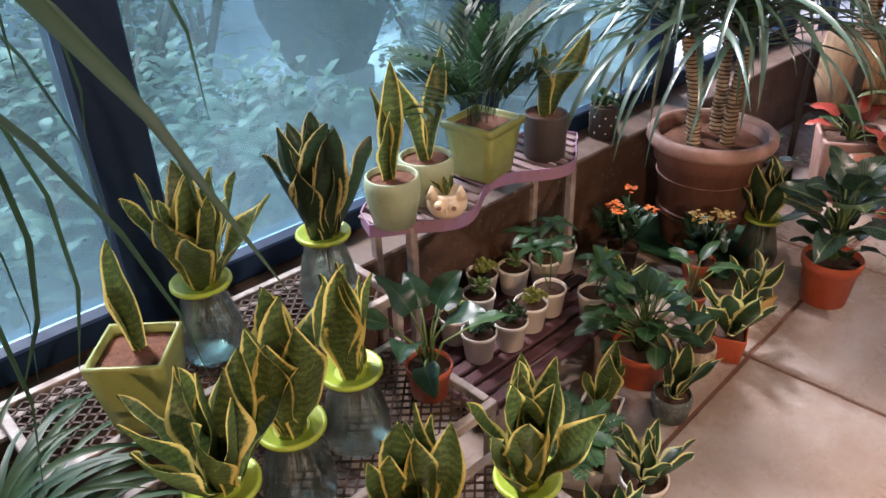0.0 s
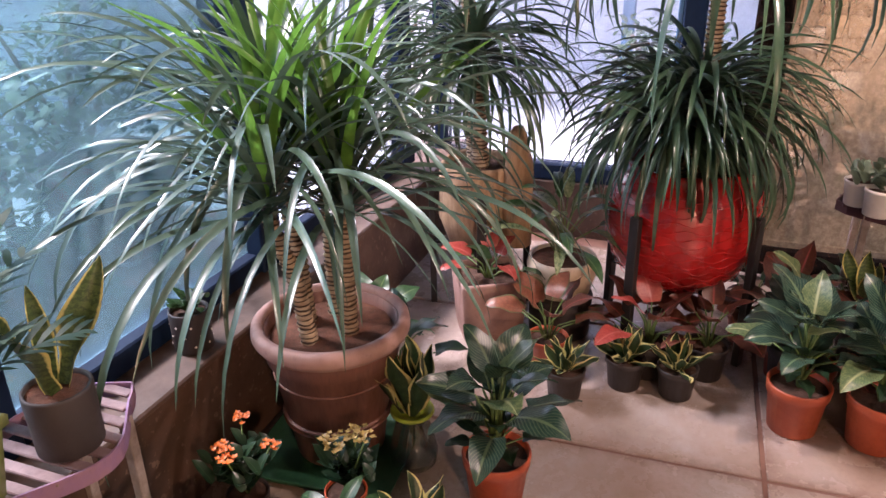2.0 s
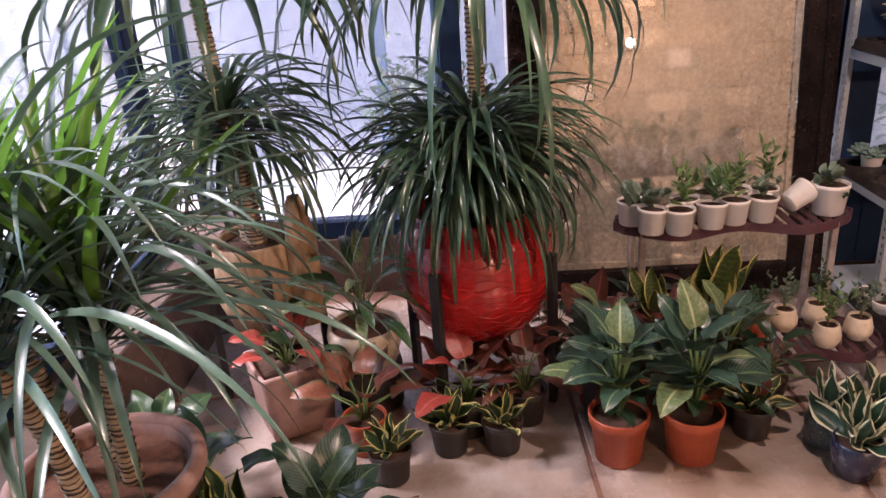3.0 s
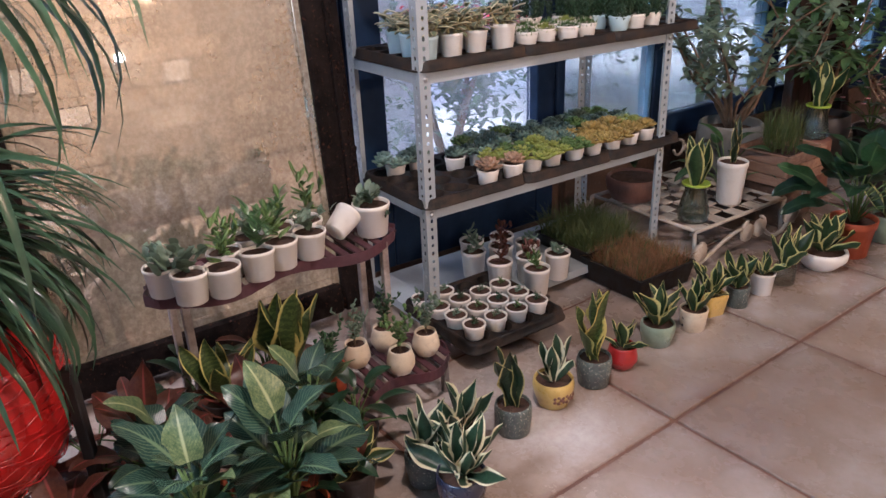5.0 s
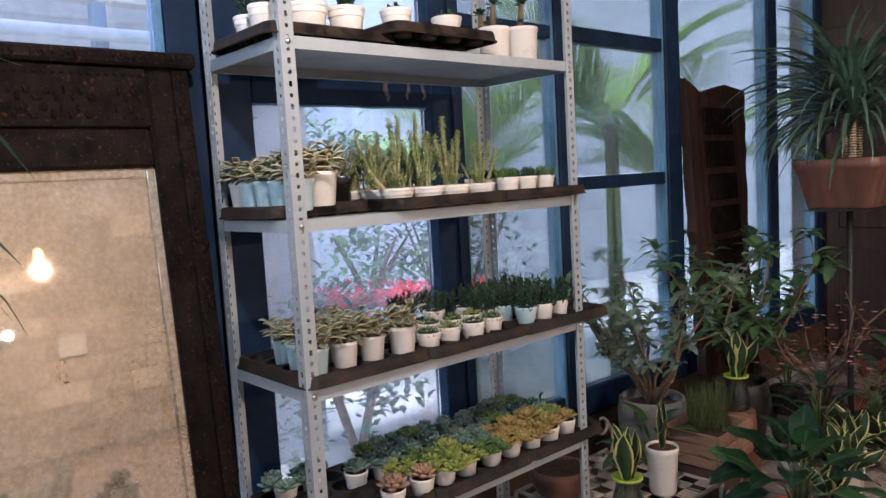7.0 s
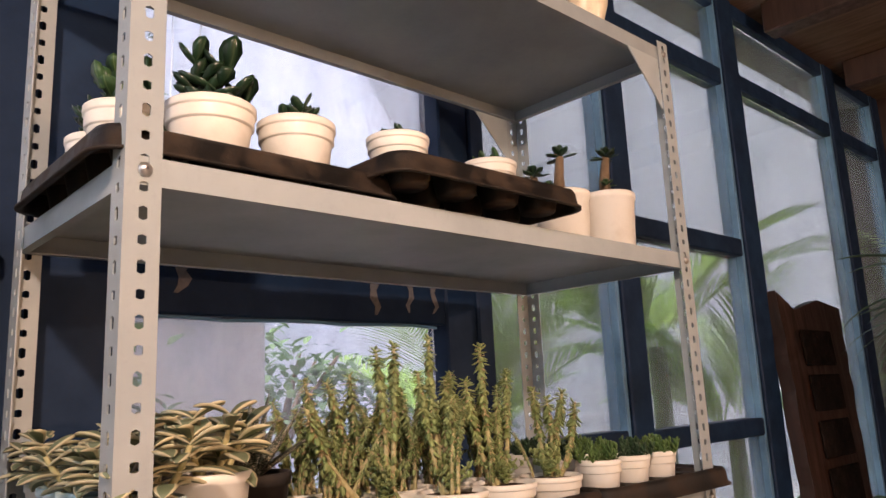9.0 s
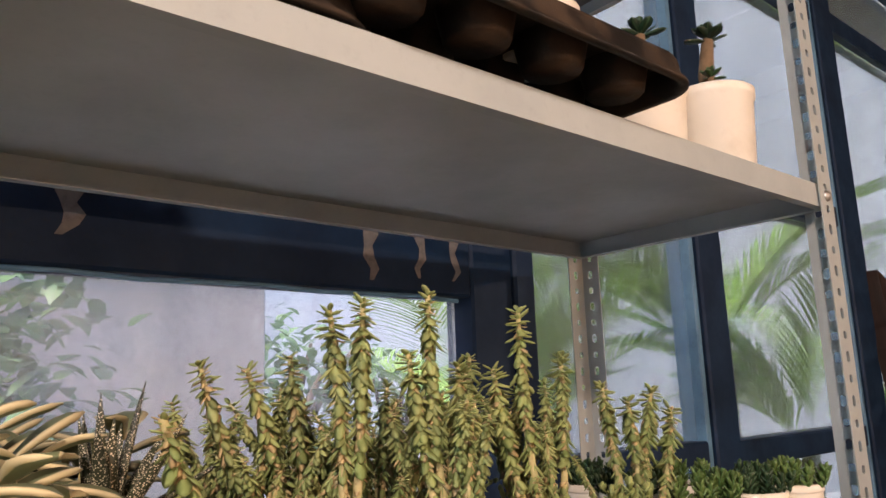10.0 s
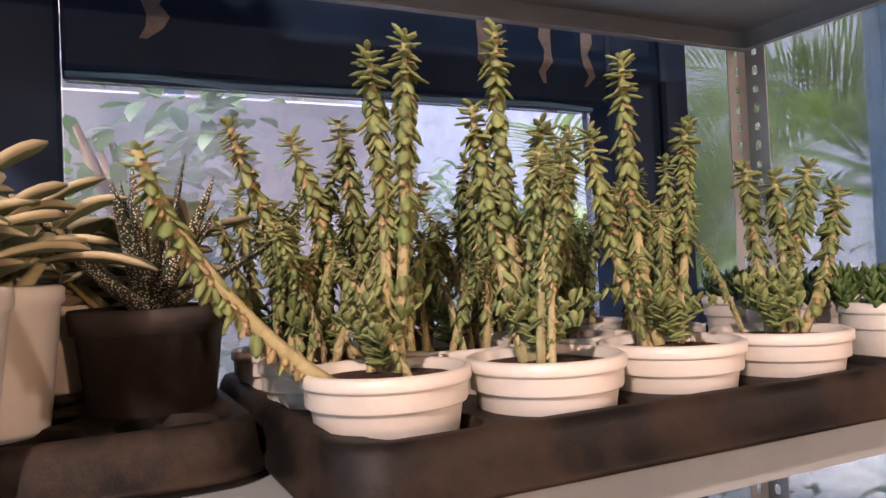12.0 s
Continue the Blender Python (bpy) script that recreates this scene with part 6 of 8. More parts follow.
ob, sz = potted("potted_palm", "small parlour palm in a square lime ceramic pot with feet", "potted plant", pose(1.323, 1.252, 0.529, 0, 0, 8), "cyl", 0.073, 0.056, 0.145, LIME, REDSOIL, square=1.0, n=32, depth=0.97)
part("rim", lathe([(0.074, 0), (0.08, 0.003), (0.081, 0.02), (0.078, 0.023), (0.069, 0.023), (0.068, 0.004)], LIME, 32, 1.0), ob, m=pose(0, 0, 0.132))
q = random.Random(17)
lv = Leaves()
for i in range(22):
    frond(lv, (q.uniform(-0.04, 0.04), q.uniform(-0.03, 0.03), sz), i * 2.4, q.uniform(0.24, 0.36), q.uniform(0.85, 1.5), q.uniform(0.4, 1.1), 0.085, q, 11, 0.014)
part("fronds", lv.mesh(PALM), ob)

ob, sz = potted("potted_snake_plant", "three-leaved snake plant in a charcoal cylinder pot", "potted plant", pose(1.528, 1.21, 0.529), "cyl", 0.06, 0.058, 0.125, DARKGREY, REDSOIL, depth=0.93)
q = random.Random(19)
for a, l, s in ((200, 62, 0.24), (60, 80, 0.19), (-20, 66, 0.24)):
    leaf(ob, "tall", SNAKE, (0.02 * math.cos(radians(a)), 0.02 * math.sin(radians(a)), sz), a, l, s, q)

ob, sz = potted("potted_succulent", "small trailing plant in a black dotted cylinder pot on the parapet", "potted plant", pose(2.09, 1.40, Z_SILL), "cyl", 0.052, 0.05, 0.115, BLACKPOT)
part("foliage", shrublet_mesh(GREEN, random.Random(4), 0.07, 6, 6, 0.04, 0.5, 1.2, "oval"), ob, m=pose(0, 0, sz - 0.01))
dot = lathe([(0.0035, 0), (0.003, 0.0012), (0.001, 0.0015)], WHITE, 6)
for k in range(24):
    a = TAU * (k % 8) / 8 + 0.35 * (k // 8)
    part("dot", dot, ob, m=pose(0.0512 * math.cos(a), 0.0512 * math.sin(a), 0.025 + 0.028 * (k // 8), 0, 90, math.degrees(a)))

# ---- white cups on the low bench ----
q = random.Random(23)
CUPS = [(1.267, 1.215), (1.233, 1.065), (1.335, 1.08), (1.43, 1.09), (1.137, 1.09), (1.355, 1.285), (1.445, 1.24), (1.547, 1.205), (1.148, 1.19), (1.50, 0.985), (1.64, 1.215), (1.645, 1.06)]
SMALL = [shrublet_mesh(m, random.Random(160 + k), 0.05, 7, 6, 0.03, 0.55, 1.1) for k, m in enumerate((GREEN_SUCC, DARK_SUCC, LIME_SUCC))]


def umbrella(parent, z, q, h, n=4, size=0.09):
    """Schefflera: wheels of narrow leaflets on thin stalks."""
    for i in range(n):
        a = q.uniform(0, TAU)
        tip = Vector((0.45 * h * q.random() * math.cos(a), 0.45 * h * q.random() * math.sin(a), z + h * q.uniform(0.55, 1.0)))
        part("stalk", tube([(0, 0, z - 0.005), tip * 0.5 + Vector((0, 0, z * 0.5)), tip], 0.0022, STALK, 5), parent)
        for k in range(6):
            leaf(parent, "oval", GREEN, tip, k * 60 + q.uniform(-12, 12), q.uniform(-15, 15), size * q.uniform(0.8, 1.1), q)


for i, (x, y) in enumerate(CUPS):
    ob, sz = potted("potted_seedling", "seedling in a small white plastic cup", "potted plant", pose(x, y, 0.1), "cup", 0.049, 0.037, 0.088, WHITE, group="white seedling cups")
    if i in (3, 7, 9):
        umbrella(ob, sz, random.Random(170 + i), 0.14, 2, 0.085)
    else:
        part("foliage", SMALL[i % 3], ob, m=pose(0, 0, sz - 0.005))

ob, sz = potted("potted_vine", "young dark-leaved climber in a small orange plastic pot", "potted plant", pose(0.79, 0.90, 0.31), "nursery", 0.05, 0.038, 0.08, TERRA)
stalked(ob, sz, 9, 0.12, 0.15, 0.1, DEEP, 29, "broad", [DEEP, DEEP, GREEN])


# ---- floor of the first bay ----
def floor_hahnii(x, y, style, rt, rb, h, mat, label, n, size, seed, leafmat=None, square=0.0, soil=None, group="", z=0.0, inner=72, outer=28):
    ob, sz = potted("potted_snake_plant", label, "potted plant", pose(x, y, z, 0, 0, seed * 53 % 360), style, rt, rb, h, mat, soil, group, square, 24 if not square else 32)
    rosette(ob, sz, "snake", leafmat or HAHNII, n, size, random.Random(seed), inner, outer, 0.012)
    return ob


floor_hahnii(1.73, 0.68, "cyl", 0.05, 0.04, 0.085, TERRA, "golden-edged snake plant in a square orange pot", 10, 0.19, 31, square=1.0)
floor_hahnii(1.96, 0.72, "cyl", 0.048, 0.036, 0.08, YELLOWPOT, "golden-edged snake plant in a small mustard pot", 7, 0.16, 32, square=1.0)
floor_hahnii(1.615, 0.715, "round", 0.055, 0.045, 0.085, WOVEN, "small snake plant in a woven cream pot", 5, 0.17, 33)
floor_hahnii(1.40, 0.66, "round", 0.052, 0.045, 0.075, MOSAIC, "small snake plant in a dark mosaic pot", 6, 0.18, 34)
floor_hahnii(1.10, 0.55, "cup", 0.055, 0.042, 0.09, WHITE, "golden-edged snake plant in a white cup", 11, 0.16, 35)
floor_hahnii(1.23, 0.76, "cup", 0.05, 0.04, 0.085, WHITE, "banded snake plant in a pale square pot", 4, 0.2, 36, SNAKE, 0.9, inner=84, outer=60)
floor_hahnii(1.66, 0.99, "cup", 0.045, 0.036, 0.08, LIMERING, "golden-edged snake plant in a small lime cup", 11, 0.17, 37)
floor_hahnii(0.93, 0.50, "nursery", 0.05, 0.04, 0.08, BLACKPOT, "golden-edged snake plant in a black pot", 10, 0.16, 38)

ob, sz = potted("potted_jade_plant", "bushy dark round-leaved plant in a wide terracotta pot", "potted plant", pose(1.475, 0.80, 0), "nursery", 0.085, 0.065, 0.11, TERRA)
stalked(ob, sz, 44, 0.13, 0.18, 0.07, DEEP, 41, "round", [DEEP, GREEN, GREEN], r=0.003)
ob, sz = potted("potted_fern", "small fern in a white rectangular pot of red soil", "potted plant", pose(1.07, 0.70, 0, 0, 0, 30), "cyl", 0.06, 0.05, 0.08, WHITE, REDSOIL, square=1.0, n=32)
q = random.Random(43)
lv = Leaves()
for i in range(14):
    frond(lv, (0.01, 0.01, sz), i * 2.4, q.uniform(0.1, 0.16), q.uniform(0.7, 1.3), 1.0, 0.035, q, 14, 0.008)
part("fronds", lv.mesh(GREEN), ob)


def kalanchoe(x, y, seed, petals, label, potmat):
    ob, sz = potted("potted_kalanchoe", label, "potted plant", pose(x, y, 0), "nursery", 0.055, 0.043, 0.085, potmat)
    part("foliage", shrublet_mesh(DEEP, random.Random(seed), 0.15, 16, 8, 0.055, 0.55, 0.9, "oval"), ob, m=pose(0, 0, sz - 0.01))
    q = random.Random(seed)
    for k in range(5):
        a, r = q.uniform(0, TAU), q.uniform(0.02, 0.08)
        top = Vector((r * math.cos(a), r * math.sin(a), sz + q.uniform(0.13, 0.2)))
        part("flower_stalk", tube([(0, 0, sz), top * 0.6 + Vector((0, 0, sz * 0.4)), top], 0.002, STALK, 5), ob)
        lv = Leaves()
        for j in range(14):
            c = top + Vector((q.uniform(-0.02, 0.02), q.uniform(-0.02, 0.02), q.uniform(0, 0.012)))
            for p4 in range(4):
                lv.blade(c, p4 * 1.57 + j, 0.009, 0.007, 0.4, 0.2, "oval", 0, 2, 0, 0, 2)
        part("flower_head", lv.mesh(petals), ob)
    return ob


kalanchoe(1.93, 1.17, 45, ORANGE, "orange-flowered kalanchoe in a black pot", BLACKPOT)
kalanchoe(2.02, 0.94, 46, GOLD_SUCC, "kalanchoe with fading yellow flowers in an orange pot", TERRA)
ob, sz = potted("potted_foliage", "broad-leaved seedling in an orange pot", "potted plant", pose(1.84, 0.86, 0), "nursery", 0.045, 0.036, 0.075, TERRA)
stalked(ob, sz, 7, 0.09, 0.13, 0.1, GREEN, 47, "oval")
vase_snake(2.27, 0.86, 0.0, 10, 0.24, 48, HAHNII, 82, 48)


def birkin(x, y, seed, n=13, s=1.0, label="philodendron with pale-veined dark leaves in an orange plastic pot", rt=0.089, h=0.158, mat=None):
    ob, sz = potted("potted_philodendron", label, "potted plant", pose(x, y, 0, 0, 0, seed * 41), "nursery", rt, rt * 0.76, h, mat or TERRA, group="philodendrons in orange pots")
    stalked(ob, sz + 0.03, n + 3, 0.09 * s, 0.23 * s, 0.15 * s, BIRKIN, seed, "broad", None, 1.0, None, 0.0038, BIRKIN_PALE)
    stalked(ob, sz + 0.01, 14, 0.07 * s, 0.12 * s, 0.085 * s, DEEP, seed + 1, "broad")
    return ob


birkin(2.20, 0.60, 51)
birkin(2.775, -0.135, 52)
birkin(2.77, -0.345, 53)

# ---- big dracaena ----
ob, sz = potted("potted_dracaena", "three-stemmed dracaena with arching strap leaves in a big terracotta pot", "potted plant", pose(2.265, 1.085, 0.012), "nursery", 0.187, 0.125, 0.40, BROWNPOT, REDSOIL, n=40, depth=0.93)
part("rim", lathe([(0.185, 0), (0.205, 0.004), (0.213, 0.02), (0.211, 0.042), (0.2, 0.052), (0.185, 0.05), (0.178, 0.03), (0.176, 0.004)], RIM, 40), ob, "faded pinkish rim", pose(0, 0, 0.365))
for z in (0.12, 0.135, 0.26):
    part("groove_ring", lathe([(0.1, 0), (0.138 + z * 0.108, 0), (0.14 + z * 0.108, 0.003), (0.138 + z * 0.108, 0.006), (0.1, 0.006)], BROWNPOT, 40), ob, m=pose(0, 0, z))
q = random.Random(61)
for i, (x, y, lx, ly, h) in enumerate(((-0.075, 0.02, -0.05, 0.05, 0.36), (0.0, -0.055, 0.0, -0.01, 0.33), (0.085, 0.03, 0.05, 0.03, 0.38), (0.02, 0.08, 0.02, 0.06, 0.42))):
    top = (x + lx, y + ly, sz + h)
    part("trunk", trunk_mesh([(x, y, sz - 0.02), (x + lx * 0.3, y + ly * 0.3, sz + h * 0.5), top], 0.021), ob)
    part("leaf_crown", strap_crown(STRAP, q, 60, 0.76, 0.0225, 1.4, 0.28, 2.05, 0.03, 13), ob, m=pose(*top))
    part("young_leaves", strap_crown(STRAP_YOUNG, q, 13, 0.52, 0.03, 1.5, 0.95, 0.75, 0.015, 9), ob, "bright young leaves", pose(top[0], top[1], top[2] + 0.05))
saucer = lathe([(0.2, 0), (0.205, 0.004), (0.22, 0.028), (0.216, 0.028), (0.198, 0.008), (0.05, 0.006)], GREENTRAY, 32, 1.0)
solid("plant_saucer", saucer, "square dark green plastic tray under the big pot", "plant tray", pose(2.265, 1.085, 0.0, 0, 0, 5))


# ---- corner group ----
def iron_stand(x, y, r, ring_z, h, label, mat=None, legs=4, turn=45):
    ob = thing("pot_stand", label, "pot stand", pose(x, y, 0, 0, 0, turn))
    for k in range(legs // 2):
        part("cross_bar", box_mesh(-r, r, -0.013, 0.013, ring_z - 0.008 - 0.009 * k, ring_z - 0.001 - 0.009 * k, BLACKIRON, 0.001), ob, m=pose(0, 0, 0, 0, 0, 360 * k / legs))
    for k in range(legs):
        a = TAU * k / legs
        cx, cy = (r + 0.012) * math.cos(a), (r + 0.012) * math.sin(a)
        part("leg", box_mesh(-0.012, 0.012, -0.017, 0.017, 0, h, BLACKIRON, 0.002), ob, m=pose(cx, cy, 0, 0, 0, math.degrees(a)))
    return ob


def cane_plant(ob, z, canes, q, mat):
    for (x, y), (tx, ty), h, n, ln, wd, dr in canes:
        top = (tx, ty, z + h)
        part("trunk", trunk_mesh([(x, y, z - 0.02), ((x + tx) / 2 + 0.01, (y + ty) / 2, z + h * 0.5), top], 0.026 if h > 0.5 else 0.03), ob)
        part("leaf_crown", strap_crown(mat, q, n, ln, wd, 0.95 if h < 0.5 else 1.2, -0.35 if h < 0.5 else -0.15, dr, 0.05, 10, 0.0, 0.09), ob, m=pose(*top))


iron_stand(3.20, 0.255, 0.254, 0.225, 0.53, "black iron four-legged stand under the red pot", None, 4, 152)
red = thing("potted_dracaena", "tall dracaena with mop-like crowns in a glossy round red pot", "potted plant", pose(3.20, 0.255, 0.225))
part("pot", lathe([(0.1, 0), (0.13, 0.008), (0.2, 0.07), (0.24, 0.15), (0.252, 0.23), (0.24, 0.32), (0.205, 0.39), (0.19, 0.41), (0.195, 0.43), (0.18, 0.432), (0.172, 0.41), (0.18, 0.385)], REDGLAZE, 48), red, "glossy red glazed ball-shaped pot")
part("soil", soil_mesh(0.18, SOIL), red, m=pose(0, 0, 0.39))
q = random.Random(67)
for k in range(14):
    z = 0.06 + 0.024 * k
    r = [0.195, 0.211, 0.222, 0.232, 0.24, 0.2455, 0.2495, 0.252, 0.252, 0.2505, 0.248, 0.244, 0.239, 0.2305][k]
    part("incised_ridge", tube([(r * math.cos(a) * 1.004, r * math.sin(a) * 1.004, z + 0.007 * math.sin(a * 14 + k * 2.1)) for a in [TAU * i / 72 for i in range(73)]], 0.0016, REDGLAZE, 5), red)
cane_plant(red, 0.39, [((0.0, 0.0), (0.01, -0.02), 0.19, 250, 0.47, 0.021, 2.0), ((0.03, -0.03), (0.04, -0.03), 0.80, 105, 0.84, 0.033, 2.25), ((-0.03, 0.03), (-0.04, 0.07), 0.15, 170, 0.45, 0.021, 2.0)], q, STRAP_DARK)

iron_stand(3.24, 0.98, 0.168, 0.272, 0.50, "black iron stand under the pale bark planter", None, 4, 20)
cork = thing("potted_dracaena", "dracaena in a rough pale bark planter", "potted plant", pose(3.24, 0.98, 0.272))
part("pot", lathe([(0.1, 0), (0.12, 0.004), (0.15, 0.1), (0.158, 0.22), (0.15, 0.30), (0.14, 0.31), (0.13, 0.3), (0.125, 0.27)], CORK, 26, 0, 0.05), cork, "rough pale bark planter")
part("bark_plate", lathe([(0.05, 0), (0.058, 0.1), (0.05, 0.3), (0.03, 0.42), (0.02, 0.44), (0.012, 0.42)], CORK, 9, 0, 0.12, True), cork, "upright piece of pale bark", pose(-0.06, -0.16, 0.02))
part("soil", soil_mesh(0.13, SOIL), cork, m=pose(0, 0, 0.28))
cane_plant(cork, 0.28, [((0.0, 0.0), (0.0, 0.02), 0.36, 190, 0.46, 0.022, 2.0), ((0.03, 0.03), (0.0, 0.06), 0.90, 105, 0.82, 0.033, 2.25)], q, STRAP_DARK)

ob, sz = potted("potted_aglaonema", "mottled aglaonema in a wide cream bowl", "potted plant", pose(3.12, 0.635, 0.16), "round", 0.125, 0.1, 0.14, CREAM, REDSOIL, depth=0.9)
stalked(ob, sz, 22, 0.16, 0.22, 0.17, MOTTLED, 71, "long", [MOTTLED, MOTTLED, GREEN])
me = lathe([(0.1, 0), (0.11, 0.004), (0.115, 0.15), (0.108, 0.156), (0.02, 0.157)], BLACKPOT, 24)
solid("upturned_pot", me, "black plastic pot used as a plinth under the cream bowl", "pot", pose(3.12, 0.635, 0.0))
ob, sz = potted("potted_foliage", "red-leaved aglaonema in a pale pink square pot", "potted plant", pose(3.03, 0.88, 0, 0, 0, 30), "cyl", 0.12, 0.105, 0.24, RIM, SOIL, square=0.9, n=32)
stalked(ob, sz, 9, 0.14, 0.11, 0.13, RED_LEAF, 72, "broad", [RED_LEAF, RED_LEAF, GREEN])
for i, (x, y, mat, label, sd) in enumerate(((2.86, 0.62, NERVE_LEAF, "coppery-leaved foliage plant in a small orange pot", 73), (2.93, 0.30, RED_LEAF, "red aglaonema in a small black pot", 74), (2.98, 0.12, PURPLE_LEAF, "maroon-leaved aglaonema in a small black pot", 75), (3.06, -0.12, PURPLE_LEAF, "maroon-leaved foliage plant in an orange pot", 76), (3.08, -0.40, PURPLE_LEAF, "bronze-leaved foliage plant in an orange pot", 77), (2.52, 1.02, DEEP, "dark broad-leaved plant in an orange pot", 78), (2.66, 1.16, GREEN, "green broad-leaved plant in an orange pot", 79))):
    ob, sz = potted("potted_foliage", label, "potted plant", pose(x, y, 0), "nursery", 0.07, 0.055, 0.12, BLACKPOT if "black" in label else TERRA, group="foliage pots in the corner")
    stalked(ob, sz, 12, 0.14, 0.15 if i != 3 else 0.24, 0.13, mat, sd, "broad", [mat, mat, PURPLE_LEAF if i in (0, 1) else mat])
for i, (x, y) in enumerate(((2.715, 0.53), (2.835, 0.36), (2.835, 0.20), (2.86, -0.55))):
    floor_hahnii(x, y, "nursery", 0.064, 0.05, 0.105, BLACKPOT, "golden-edged snake plant in a black plastic pot", 15, 0.135, 81 + i, group="snake plants in black pots", outer=8)
floor_hahnii(3.22, -0.35, "nursery", 0.07, 0.055, 0.22, BLACKPOT, "yellow-edged snake plant with spreading leaves in a dark pot", 7, 0.24, 86, SNAKE, inner=62, outer=30, z=0.0)
floor_hahnii(3.28, -0.565, "nursery", 0.065, 0.05, 0.17, BLACKPOT, "tall yellow-edged snake plant in a dark pot", 6, 0.36, 87, SNAKE, z=0.0, inner=88, outer=62)

birkin(2.99, -0.50, 54, 9, 0.95, "philodendron with pale-veined dark leaves in a black plastic pot", 0.075, 0.13, BLACKPOT)
birkin(3.0, -0.13, 55, 8, 0.85, "philodendron with pale-veined dark leaves in a black plastic pot", 0.075, 0.15, BLACKPOT)

# ---- pots on the second stand ----
CACT = [shrublet_mesh(m, random.Random(200 + k), h, n, per, sz, w, sp, shape) for k, (m, h, n, per, sz, w, sp, shape) in enumerate(((GREEN_SUCC, 0.15, 5, 8, 0.045, 0.4, 0.6, "fat"), (GREY_LEAF, 0.12, 7, 6, 0.045, 0.4, 1.0, "oval"), (TREE_LEAF, 0.13, 6, 6, 0.05, 0.38, 0.8, "oval"), (GREY_LEAF, 0.09, 9, 5, 0.045, 0.5, 1.4, "oval"), (GREEN_SUCC, 0.17, 5, 7, 0.042, 0.4, 0.55, "fat")))]
for i, (x, y, lean) in enumerate(((3.33, -0.275, 0), (3.235, -0.318, 5), (3.225, -0.405, 0), (3.32, -0.45, 3), (3.38, -0.535, 0), (3.255, -0.515, -6), (3.29, -0.60, 0), (3.30, -0.692, 2), (3.40, -0.64, 0), (3.395, -0.73, -2))):
    ob, sz = potted("potted_succulent", "upright fleshy seedling in a small white plastic cup", "potted plant", pose(x, y, 0.519, lean, 0, 50 * i), "cup", 0.05, 0.04, 0.085, WHITE, group="white cups on the stand")
    part("foliage", CACT[(3, 3, 4, 0, 1, 2, 0, 1, 2, 4)[i]], ob, m=pose(0, 0, sz - 0.01) @ Matrix.Scale(0.85 + 0.09 * (i * 7 % 4), 4))
ob, sz = potted("potted_succulent", "drooping grey succulent in a white plastic pot", "potted plant", pose(3.335, -0.925, 0.519), "cup", 0.060, 0.048, 0.105, WHITE)
part("foliage", shrublet_mesh(GREY_LEAF, random.Random(9), 0.05, 9, 7, 0.04, 0.6, 1.5, "oval"), ob, m=pose(0, 0, sz))
part("trailing_leaf", shrublet_mesh(DARK_SUCC, random.Random(10), 0.03, 3, 5, 0.02, 0.6, 1.5, "oval"), ob, m=pose(-0.05, -0.02, sz - 0.035))
ob, sz = potted("tipped_pot", "tipped-over white plastic cup spilling soil", "pot", pose(3.33, -0.79, 0.56, 0, -62, 110), "cup", 0.045, 0.035, 0.085, WHITE)

# low stand: egg-shaped pots
for i, (x, y, mat, lab, style) in enumerate(((3.17, -0.66, TERRA, "rough orange clay", "round"), (3.24, -0.78, CREAM, "cream egg-shaped", "egg"), (3.12, -0.87, CREAM, "cream egg-shaped", "egg"), (3.27, -0.90, CREAM, "cream egg-shaped", "egg"), (3.16, -0.99, CREAM, "cream egg-shaped", "egg"))):
    ob, sz = potted("potted_bonsai", "small-leaved shrublet in a " + lab + " pot", "potted plant", pose(x, y, 0.134, 0, 0, 70 * i), style, 0.045 if style == "round" else 0.036, 0.038 if style == "round" else 0.031, 0.085, mat, group="egg pots")
    part("trunk", tube([(0, 0, sz - 0.01), (0.006, 0, sz + 0.05), (0, 0.006, sz + 0.1)], [0.004, 0.003, 0.002], TWIG, 6), ob)
    part("foliage", shrublet_mesh((GREEN, GREY_LEAF, GREEN_SUCC)[i % 3], random.Random(210 + i), 0.15, 9, 12, 0.02, 0.7, 0.6), ob, m=pose(0, 0, sz))

